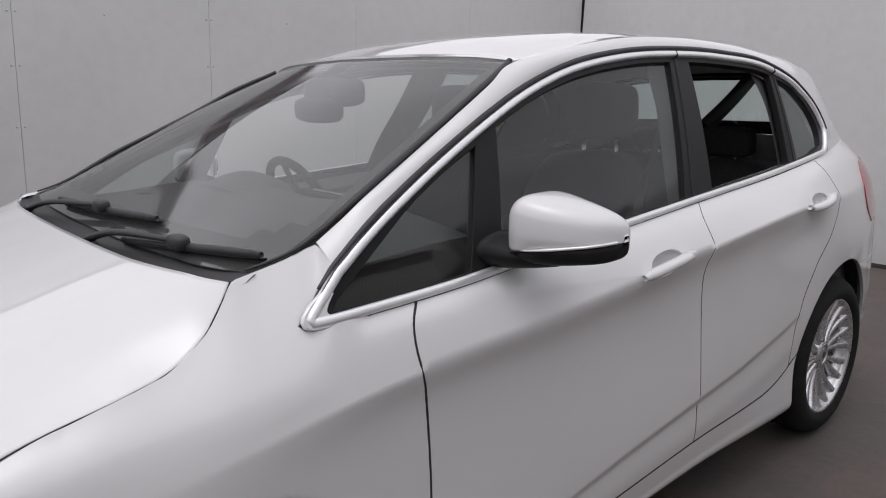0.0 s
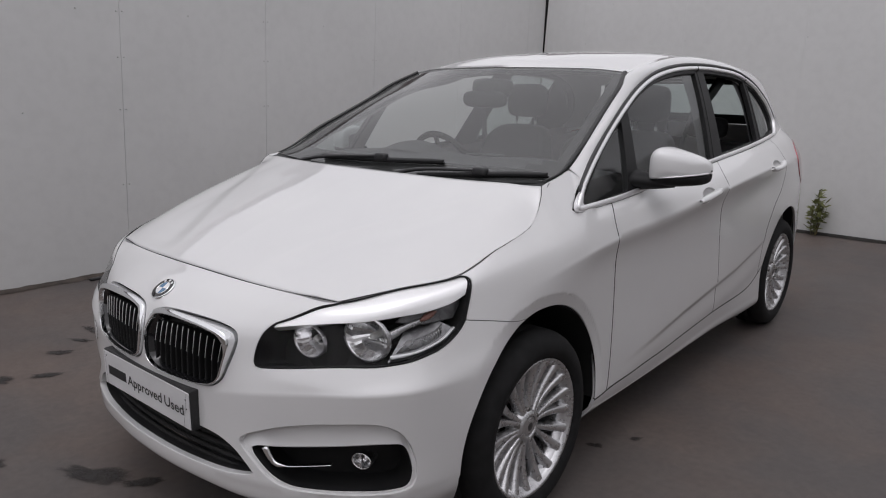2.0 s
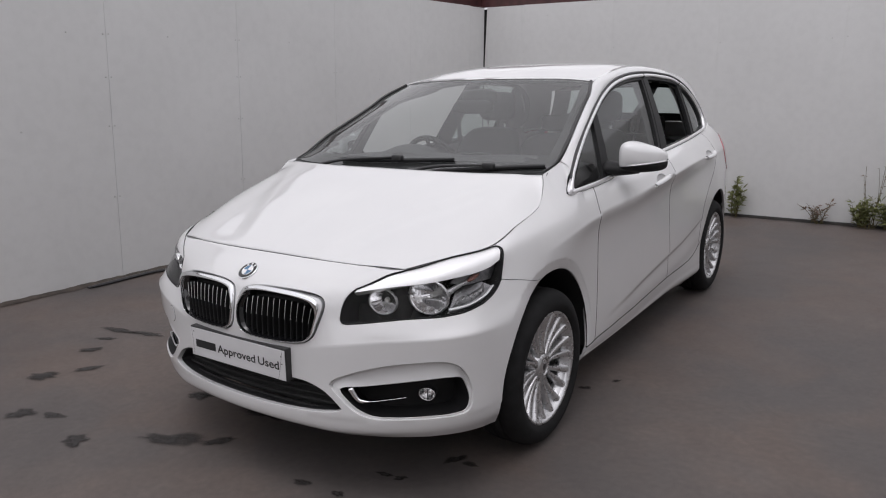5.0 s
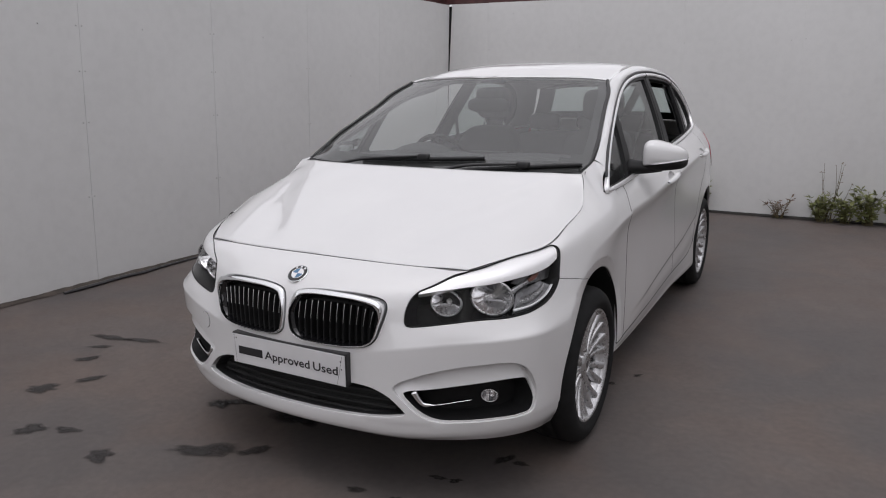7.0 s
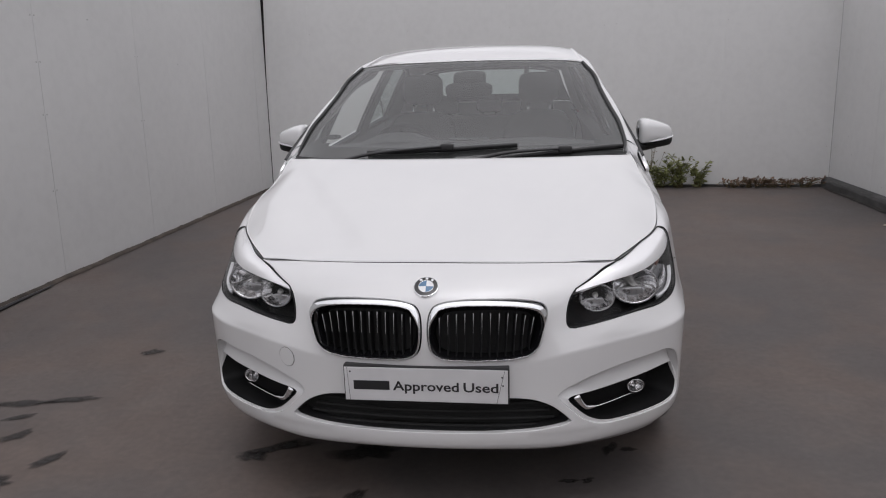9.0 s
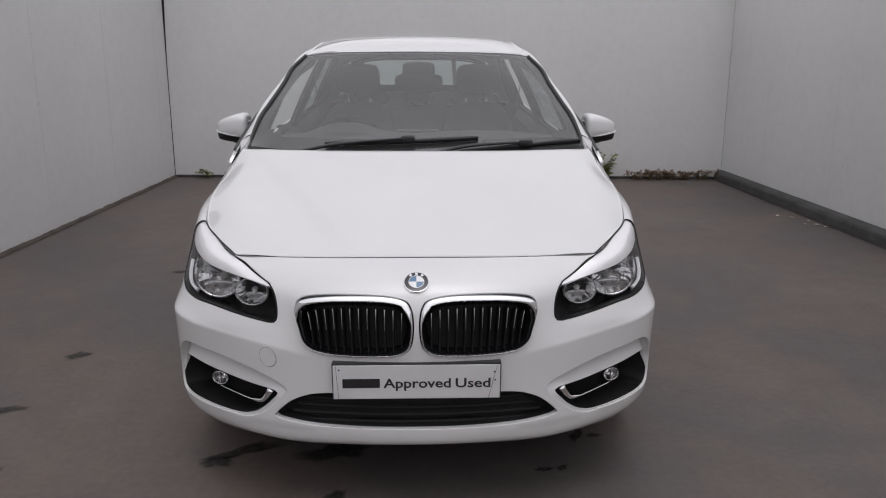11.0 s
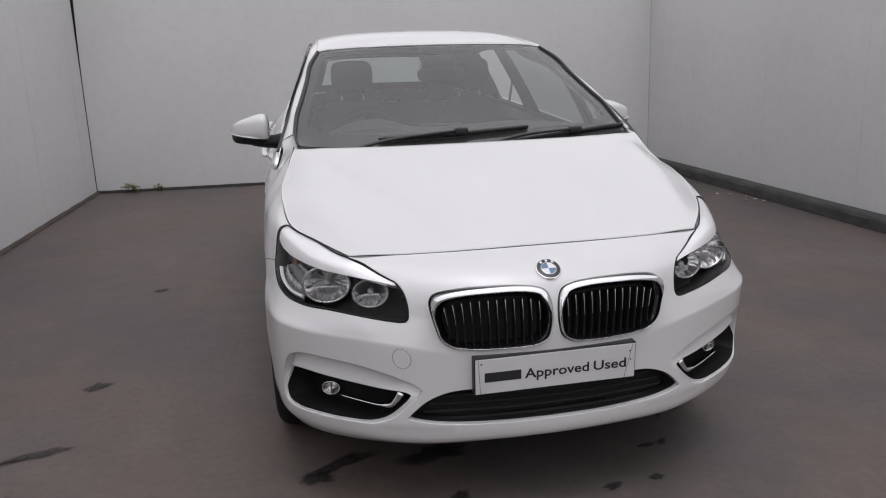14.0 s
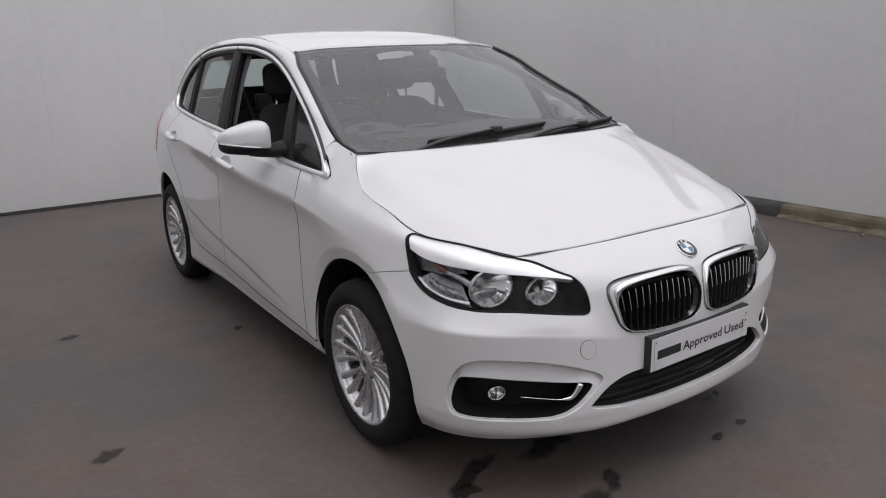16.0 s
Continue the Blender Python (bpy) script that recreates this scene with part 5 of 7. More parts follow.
sp = [[(0, 3.90, 1.485), (0, 4.02, 1.470), (0, 4.10, 1.452), (0, 4.09, 1.438), (0, 3.97, 1.445)], [(.30, 3.89, 1.478), (.30, 4.0, 1.462), (.30, 4.075, 1.443), (.30, 4.065, 1.43), (.30, 3.96, 1.437)], [(.515, 3.78, 1.45), (.515, 3.84, 1.432), (.515, 3.885, 1.415), (.515, 3.88, 1.404), (.515, 3.82, 1.41)]]
part("spoiler", both(loft(sp, 20, 14)), PAINT, tailgate, "white roof spoiler")


# ---- nose details ----
def ring_loft(loops):
    """A sheet through closed loops with equal numbers of points."""
    n = len(loops[0])
    return np.vstack(loops), grid_faces(len(loops), n, cv=True)


def bowl(sheet, loop, depth, rings=6, off=0.0):
    """A smooth hollow behind an opening."""
    c = loop.mean(0)
    rows = []
    for k in range(rings + 1):
        t = k / rings
        s = math.cos(t * math.pi / 2) if k < rings else 0.02
        rows.append(sheet.at(c + (loop - c) * s, off - depth * math.sin(t * math.pi / 2)))
    v, f = ring_loft(rows)
    return v, f + [tuple(range(len(v) - len(loop), len(v)))]


# kidney grilles
def kidney(side):
    flip = (lambda vf: vf) if side > 0 else mirror
    base = shrink(KID, 0.004)
    inner_k = shrink(KID, 0.016)
    zc = BODY.at(base)[:, 2]
    up = np.clip((zc - 0.685) / 0.05, 0, 1)[:, None]
    inner_k = base + (inner_k - base) * (0.42 + 1.35 * up)
    rows = [BODY.at(base, -0.012), BODY.at(base, 0.002), BODY.at(base + (inner_k - base) * 0.10, 0.008), BODY.at(base + (inner_k - base) * 0.22, 0.0095), BODY.at(base + (inner_k - base) * 0.55, 0.0115), BODY.at(base + (inner_k - base) * 0.9, 0.0125), BODY.at(base + (inner_k - base) * 0.97, 0.0118), BODY.at(inner_k, 0.008), BODY.at(inner_k, -0.03)]
    def proud(v):
        v = np.array(v, float)
        v[:, 1] -= 0.030 * np.clip((v[:, 2] - 0.60) / 0.16, 0, 1) * np.clip((v[:, 0] - 0.05) / 0.34, 0, 1)
        return v
    rows = rows[:1] + [proud(r) for r in rows[1:]]
    g = part("grille", flip(ring_loft(rows)), CHROME, car, "chrome grille surround with dark upright slats")
    back = BODY.panel(inner_k, step=0.03, off=-0.048, gap=-0.006, skirt=0)
    part("grille_back", flip((proud(back[0]), back[1])), DARK, g, "dark grille opening")
    brow = [BODY.at(inner_k, -0.002), BODY.at(inner_k + (inner_k.mean(0) - inner_k) * 0.05, -0.014), BODY.at(inner_k + (inner_k.mean(0) - inner_k) * 0.09, -0.04)]
    part("inner_frame", flip(ring_loft([proud(r) for r in brow])), GLOSSB, g, "gloss black inner frame")
    lo, hi = inner_k.min(0), inner_k.max(0)
    for k in range(12):
        a = lo[0] + 0.020 + (hi[0] - lo[0] - 0.040) * (k + 0.35) / 11.7
        col = inner_k[np.argsort(np.abs(inner_k[:, 0] - a))[:6], 1]
        b0, b1 = col.min() + 0.004, col.max() - 0.020
        lean = -0.012 * (k / 11.0)
        bs = np.linspace(b0, b1, 9)
        q = np.stack([a + lean * (1 - (bs - b0) / (b1 - b0)), bs], 1)
        w = 0.0022
        e = np.array([w, 0])
        rowsS = [BODY.at(q - e, -0.044), BODY.at(q - e, -0.014), BODY.at(q - e * 0.4, -0.0105), BODY.at(q + e * 0.4, -0.0105), BODY.at(q + e, -0.014), BODY.at(q + e, -0.044)]
        part("slat", flip((proud(np.vstack(rowsS)), grid_faces(6, 9))), SATIN, g)
        s0 = b0 + (b1 - b0) * 0.48
        bs2 = np.linspace(s0, b1 - 0.004, 9)
        q2 = np.stack([a + lean * (1 - (bs2 - b0) / (b1 - b0)), bs2], 1)
        wid2 = np.array([0.06, 0.14, 0.2, 0.27, 0.36, 0.5, 0.7, 0.95, 1.1])[:, None] * np.array([0.0013, 0])
        part("slat_trim", flip((proud(np.vstack([BODY.at(q2 - wid2, -0.0102), BODY.at(q2, -0.0085), BODY.at(q2 + wid2, -0.0102)])), grid_faces(3, 9))), SILVER, g, "thin bright edge of a slat")


kidney(1)
kidney(-1)

# badge: a domed roundel of plain quarters
qb = par([(0.0, .044, .794)], 0, 0.2)[0]
qb[0] = 0
bc, bn = BODY.at([qb])[0], BODY.normal(np.array([qb]))[0]
bm_ = Matrix.Translation(Vector(bc + bn * 0.001)) @ Vector(bn).to_track_quat("Z", "Y").to_matrix().to_4x4()
badge = part("badge", lathe([(-0.004, 0.041), (0.003, 0.041), (0.0045, 0.0395), (0.0045, 0.038)], 48, "z"), CHROME, car, "small round badge in black, blue and white", at=bm_)
badge.matrix_parent_inverse = Matrix.Translation(-car.location)
part("badge_ring", lathe([(0.0042, 0.0385), (0.0052, 0.031), (0.0054, 0.0245)], 48, "z"), GLOSSB, badge)
part("badge_rim", lathe([(0.0050, 0.025), (0.0062, 0.0243), (0.0062, 0.0235), (0.005, 0.023)], 48, "z"), CHROME, badge)
for k in range(4):
    t = np.linspace(k * math.pi / 2, (k + 1) * math.pi / 2, 10)
    V = [(0, 0, 0.006)] + [(0.0235 * math.cos(a), 0.0235 * math.sin(a), 0.0054) for a in t]
    part("badge_quarter", (V, [(0, i, i + 1) for i in range(1, 10)]), BLUE if k % 2 else BWHITE, badge, "blue quarter" if k % 2 else "white quarter")
for t0, wd in ((1.57, 0.0085), (0.95, 0.008), (2.2, 0.007)):
    t = np.linspace(t0 - 0.13, t0 + 0.13, 5)
    V = [(r * math.cos(a), r * math.sin(a), 0.0058) for a in t for r in (0.0275, 0.0355)]
    part("badge_mark", (V, grid_faces(5, 2)), BWHITE, badge)

# lower intake: dark hollow with cross bars
def intake():
    back = BODY.panel(np.vstack([INT, [(-0.0, INT[-1][1])]]), step=0.04, off=-0.07, gap=-0.006, skirt=0)
    ob = part("lower_grille", both(back), DARK, car, "black lower air intake with horizontal bars")
    for z in (0.332, 0.358, 0.384, 0.410):
        xs = np.linspace(0, 0.425 - abs(z - 0.365) * 1.4, 16)
        line = np.array([on_body([(x, 0.02, z)], 0, 0.7)[0] for x in xs])
        line[0, 0] = 0
        c = BODY.at(line, -0.052)
        t = tube(c, 0.0075, 6, flat=0.7)
        part("intake_bar", both(t), DARK, ob)
    part("intake_lip", both((np.vstack([BODY.at(INT, -0.018), BODY.at(INT, -0.072)]), grid_faces(2, len(INT)))), BLACK, ob)


intake()

# fog lamp pockets
def fog(side):
    flip = (lambda vf: vf) if side > 0 else mirror
    o = FOG if area2(FOG) > 0 else FOG[::-1]
    i_ = FOG_IN if area2(FOG_IN) > 0 else FOG_IN[::-1]
    k = int(np.argmin(((i_ - o[0]) ** 2).sum(1)))
    i_ = np.roll(i_, -k, 0)
    # a groove: the skin steps in below the upper edge and swells out again to the black pocket
    deep = 0.006 + 0.024 * np.clip((BODY.at(o)[:, 2] - 0.42) / 0.06, 0, 1)
    at_ = lambda t, d: BODY.at(o + (i_ - o) * t, -0.002 - d * deep)
    bands = [((0.0, 0.02), (0.012, 0.06), (0.022, 0.16)), ((0.022, 0.16), (0.035, 0.6), (0.05, 1.0)), ((0.05, 1.0), (0.3, 0.92), (0.65, 0.72), (0.93, 0.5)), ((0.93, 0.5), (0.965, 0.52), (1.0, 0.9))]
    pocket = part("fog_lamp_surround", flip(join(*[ring_loft([at_(t, d) for t, d in b]) for b in bands])), PAINT, car, "white recessed fog lamp surround")
    mid_i = i_ + (i_.mean(0) - i_) * 0.03
    part("fog_pocket", flip(join(BODY.panel(mid_i, step=0.03, off=-0.105, gap=-0.004, skirt=0)[:2], ring_loft([BODY.at(i_, -deep), BODY.at(mid_i, -0.107)]))), SATIN, pocket, "black plastic fog lamp pocket")
    c = np.array([.692, .214, .394])
    ax = np.array([0.28, -0.95, 0.02])
    m = Matrix.Translation(Vector(c)) @ Vector(ax / np.linalg.norm(ax)).to_track_quat("Z", "Y").to_matrix().to_4x4()
    if side < 0:
        m = Matrix.Diagonal((-1, 1, 1, 1)) @ m
        m = Matrix.Translation(Vector(c * [-1, 1, 1])) @ Vector(ax / np.linalg.norm(ax) * [-1, 1, 1]).to_track_quat("Z", "Y").to_matrix().to_4x4()
    oval = lambda vf: (np.array(vf[0]) * [1.3, 1.0, 1.0], vf[1])
    rim = part("fog_lamp", oval(lathe([(-0.05, 0.022), (-0.006, 0.0245), (0.0, 0.023), (-0.004, 0.0215), (-0.020, 0.016), (-0.026, 0.009), (-0.012, 0.006), (-0.008, 0.0)], 28, "z")), REFLECT, pocket, "oval chrome fog lamp", at=m)
    part("fog_lens", oval(lathe([(-0.002, 0.0215), (0.003, 0.015), (0.005, 0.0)], 28, "z")), LENS, rim, "clear lens").visible_shadow = False
    part("fog_bulb_cap", box((-0.0015, -0.019, -0.02), (0.0015, 0.019, -0.006)), GUNMETAL, rim)
    # bright strip along the foot and inner end of the pocket
    ln = par([(.665, .13, .408), (.60, .09, .396), (.545, .06, .387), (.515, .05, .387), (.496, .04, .408), (.483, .035, .432)], 0.3, 1.0)
    ln = curve(ln, step=0.01)
    part("bright_strip", flip(BODY.strip(ln, np.interp(np.arange(len(ln)), [0, len(ln) * 0.58, len(ln) * 0.66, len(ln) - 1], [0.003, 0.004, 0.014, 0.026]), 0.006, off=-0.024)), CHROME, pocket, "bright chrome strip")
    fin = par([(.66, .16, .455), (.60, .13, .445), (.54, .09, .435), (.50, .06, .425)], 0.3, 1.0)
    part("pocket_rib", flip(BODY.strip(curve(fin, step=0.015), 0.008, 0.006, off=-0.09)), BLACK, pocket)


fog(1)
fog(-1)

# tow-eye cap: a thin round joint in the bumper
cap_q = par([(.47, .044, .556)], 0.3, 0.8)[0]
ring_q = np.array([cap_q + 0.0265 * np.array([math.cos(t), math.sin(t)]) for t in np.linspace(0, 2 * math.pi, 30, endpoint=False)])
part("tow_eye_cap", mirror(BODY.panel(ring_q, step=0.01, off=0.0025, gap=0.0, skirt=0.003, round_=0.0015)), PAINT, bumper, "round white tow-eye cap")
cap_ring = BODY.strip(shrink(ring_q, -0.001), 0.0022, 0.0012, off=0.0, closed=True)
part("cap_joint", mirror(cap_ring), DARK, bumper)

# number plate with its holder
plate = part("number_plate", box((-0.262, -0.0495, 0.443), (0.262, -0.0465, 0.557), 0.0012), WHITEP, car, "white dealer plate with dark lettering", smooth=False)
part("plate_holder", box((-0.266, -0.046, 0.439), (0.266, -0.012, 0.562), 0.004), BLACK, plate, "black plate holder", smooth=False)


def lettering(text, x0, x1, z0, z1, y):
    cu = bpy.data.curves.new("lettering", "FONT")
    cu.body, cu.extrude, cu.resolution_u, cu.offset = text, 0.0, 3, 0.018
    tmp = bpy.data.objects.new("tmp_text", cu)
    scene.collection.objects.link(tmp)
    bpy.context.view_layer.update()
    me = bpy.data.meshes.new_from_object(tmp.evaluated_get(bpy.context.evaluated_depsgraph_get()))
    bpy.data.objects.remove(tmp)
    v = np.array([p.co[:] for p in me.vertices])
    cap = 0.69
    w = v[:, 0].max() - v[:, 0].min()
    vv = np.stack([x0 + (v[:, 0] - v[:, 0].min()) / w * (x1 - x0), np.full(len(v), y), z0 + v[:, 1] / cap * (z1 - z0)], 1)
    f = [tuple(p.vertices) for p in me.polygons]
    bpy.data.meshes.remove(me)
    ob = part("lettering", (vv, f), INK, plate, "dark lettering reading " + text, smooth=False)
    return ob


lettering("Approved", -0.105, 0.107, 0.481, 0.512, -0.0502)
lettering("Used", 0.122, 0.232, 0.481, 0.512, -0.0502)
part("lettering_bar", box((-0.233, -0.0503, 0.481), (-0.116, -0.0494, 0.512)), INK, plate, "plain dark bar", smooth=False)
for x0, x1 in ((-0.2535, -0.247), (0.252, 0.226)):
    V = [(x0, -0.0501, 0.556), (x0 + 0.0012, -0.0501, 0.556), (x1 + 0.0012, -0.0501, 0.444), (x1, -0.0501, 0.444)]
    part("plate_line", (V, [(0, 1, 2, 3)]), INK, plate)
for x, z in ((-0.243, 0.542), (0.247, 0.505), (0.244, 0.533)):
    part("plate_screw", lathe([(-0.0495, 0.003), (-0.0505, 0.002), (-0.0508, 0.0)], 8, "y"), INK, plate, at=pose(x, 0, z))


# ---- headlamps ----
def headlamp(side):
    flip = (lambda vf: vf) if side > 0 else mirror
    sgn = np.array([side, 1, 1])
    edge = shrink(HEAD, 0.003)
    depth = 0.13
    wall_v = ring_loft([BODY.at(edge, -0.002), BODY.at(shrink(edge, 0.004), -0.012), BODY.at(shrink(edge, 0.012), -depth)])
    floor_v = BODY.panel(shrink(edge, 0.012), step=0.03, off=-depth, gap=-0.004, skirt=0)
    body = part("headlamp", flip(join(wall_v, floor_v)), SATIN, car, "headlamp with twin round reflectors under a silver brow")
    ln = part("lens", flip(BODY.panel(HEAD, step=0.018, off=-0.001, gap=0.003, skirt=0.006)), LENS, body, "clear headlamp lens")
    ln.visible_shadow = False
    # dark rubber line round the lens
    part("lens_seal", flip(BODY.strip(edge, 0.0035, 0.002, off=-0.001, closed=True)), SATIN, body)
    # silver brow
    low_edge = np.vstack([on_body([(.474, .106, .766)], .3, 1)[0], par([(.530, .143, .772), (.595, .195, .780), (.66, .252, .788), (.715, .325, .796), (.765, .402, .805), (.797, .465, .820), (.815, .508, .840)], 0.4, 1.4)])
    up_edge = np.array([q_B + [0.009, -0.022], q_B + [-0.001, -0.007], q_B + [-0.03, -0.003], q_C + [0.0, -0.006], head_top[2] + [0.004, -0.012], head_top[1] + [0.004, -0.010], head_top[0] + [0.004, -0.004]])
    brow_o = outline(low_edge, [low_edge[-1], up_edge[0]], up_edge[:4], up_edge[3:], [up_edge[-1], low_edge[0]])
    part("brow", flip(BODY.panel(brow_o, step=0.02, off=-0.005, gap=0, skirt=0.03)), BROW, body, "bright silver brow")
    # reflectors
    for nm, c, r in (("outer_reflector", (.679, .264, .743), .067), ("inner_reflector", (.547, .173, .729), .049)):
        ax = Vector((0.12 * side, -1, 0.06)).normalized()
        m = Matrix.Translation(Vector(np.array(c) * sgn)) @ ax.to_track_quat("Z", "Y").to_matrix().to_4x4()
        prof = [(0.012, r), (0.010, r * 0.97)] + [(-0.05 + 0.058 * (t ** 2), r * 0.95 * t) for t in np.linspace(1, 0.02, 10)]
        vf = lathe(prof, 36, "z")
        fl = np.array(vf[0])
        ang = np.arctan2(fl[:, 1], fl[:, 0])
        facet = 1 + 0.018 * np.sign(np.sin(ang * 12))[:, None] * (np.linalg.norm(fl[:, :2], axis=1)[:, None] < r * 0.93)
        fl[:, :2] *= facet
        fl[:, 0] *= 1.12
        fl[:, 1] *= np.where(fl[:, 1] < 0, 0.90, 0.88)
        ref = part(nm, (fl, vf[1]), REFLECT, body, "chrome reflector bowl", smooth=False, at=m)
        part("bulb_shield", blob((0, -r * 0.48, -0.026), (r * 1.35, r * 0.62, 0.014), 0.5, 16, 8), STEPGREY, ref, "grey lower reflector step")
        part("bulb", lathe([(-0.048, 0.010), (-0.02, 0.010), (-0.012, 0.006), (-0.01, 0)], 12, "z"), SCREW, ref)
        bz = lathe([(0.000, r * 1.06), (0.011, r * 1.07), (0.014, r * 1.02), (0.009, r * 0.96)], 36, "z")
        bz_v = np.array(bz[0])
        bz_v[:, 0] *= 1.12
        bz_v[:, 1] *= np.where(bz_v[:, 1] < 0, 0.90, 0.88)
        part("bezel", (bz_v, bz[1]), STEPGREY, ref, "bright reflector rim")
    # side lamp: grey ribbed inner piece, amber bulb and curved light guide
    ins = shrink(HEAD, 0.021)
    ends = par([(.826, .445, .768), (.735, .278, .672)], 0.6, 1.5)
    g0, g1 = (int(np.argmin(((ins - e) ** 2).sum(1))) for e in ends)
    guide = ins[g0:g1 + 1] if g0 < g1 else ins[g1:g0 + 1][::-1]
    guide = curve(np.vstack([guide[:-1:4], guide[-1]]), step=0.006)
    part("light_guide", flip(BODY.strip(guide, np.linspace(0.004, 0.011, len(guide)), 0.006, off=-0.016)), BWHITE, body, "curved white light guide")
    cen = np.array([0.85, 0.60])
    # rim_ carries the grey outwards, imitating reflections at the lens edge
    rim_ = guide + (guide - cen) * 0.08
    upp = guide + (cen - guide) * 0.70
    rows = [BODY.at(rim_ + (upp - rim_) * t, -0.022 - 0.040 * t) for t in np.linspace(0, 1, 7)]
    part("side_reflector_sheen", flip((np.vstack(rows), grid_faces(7, len(guide)))), SIDEREF, body, "grey ribbed side reflector, widened to imitate lens reflections")
    for k in range(4, len(guide) - 2):
        q0, q1 = guide[k] + (upp[k] - guide[k]) * 0.13, guide[k - 3] + (upp[k - 3] - guide[k - 3]) * 0.42
        part("rib", flip(BODY.strip(np.array([q0, (q0 + q1) / 2, q1]), 0.0022, 0.003, off=-0.028)), STEPGREY, body)
    # housing drawn larger, its grey also imitating reflection in the lens
    house = outline(curve([(.815, .575), (.845, .602), (.900, .611), (.945, .618), (.980, .608)], 12), curve([(.980, .608), (.990, .572), (.984, .545)], 6), curve([(.984, .545), (.930, .552), (.880, .556), (.815, .575)], 10), step=0.01)
    part("housing_with_sheen", flip(BODY.panel(house, step=0.02, off=-0.040, gap=0, skirt=0.01)), SIDEREF, body, "grey indicator housing, enlarged to imitate lens reflection")
    arm = curve([(.800, .543), (.835, .556), (.870, .563), (.905, .568)], 14)
    part("indicator_arm", flip(BODY.strip(arm, np.interp(np.arange(14), [0, 5, 13], [0.026, 0.017, 0.012]), 0.006, off=-0.036)), STEPGREY, body, "bright indicator reflector arm")
    part("amber_bulb", flip(BODY.strip(curve([(.872, .565), (.890, .571), (.908, .579)], 8), np.array([0.006, 0.012, 0.016, 0.018, 0.018, 0.016, 0.012, 0.006]), 0.006, off=-0.030)), AMBER, body, "dull amber indicator bulb")


headlamp(1)
headlamp(-1)


# ---- door handles ----
def handle(yc, zc, cup, doors):
    for d, flip in zip(doors, (lambda vf: vf, mirror)):
        rim = cup if area2(cup) > 0 else cup[::-1]
        part("handle_cup", flip(bowl(BODY, shrink(rim, -0.003), 0.028, off=-0.001)), PAINT, d, "white handle recess")
        ys = np.linspace(-0.125, 0.105, 17)
        ln = par([(.9, yc + y, zc - 0.010 + 0.10 * y) for y in ys], 2.2, 4.4)
        bow = 0.003 + 0.017 * (1 - (np.abs(ys + 0.01) / 0.118) ** 2.6).clip(0)
        c = BODY.at(ln, bow)
        r = 0.0150 * (1 - (np.abs(ys + 0.01) / 0.137) ** 5).clip(0.3)
        part("handle", flip(tube(c, r, 10, flat=1.25, up=(1, 0, 0.15))), PAINT, d, "white pull handle")
        k = blob(BODY.at(par([(.9, yc + 0.085, zc - 0.010 + 0.0085)], 2.2, 4.4), 0.016)[0], (.018, .045, .026), 0.6, 14, 8)
        part("lock_cap", flip(k), PAINT, d)


handle(2.155, .953, CUPS[0], (fd_l, fd_r))
handle(3.175, 1.012, CUPS[1], (rd_l, rd_r))


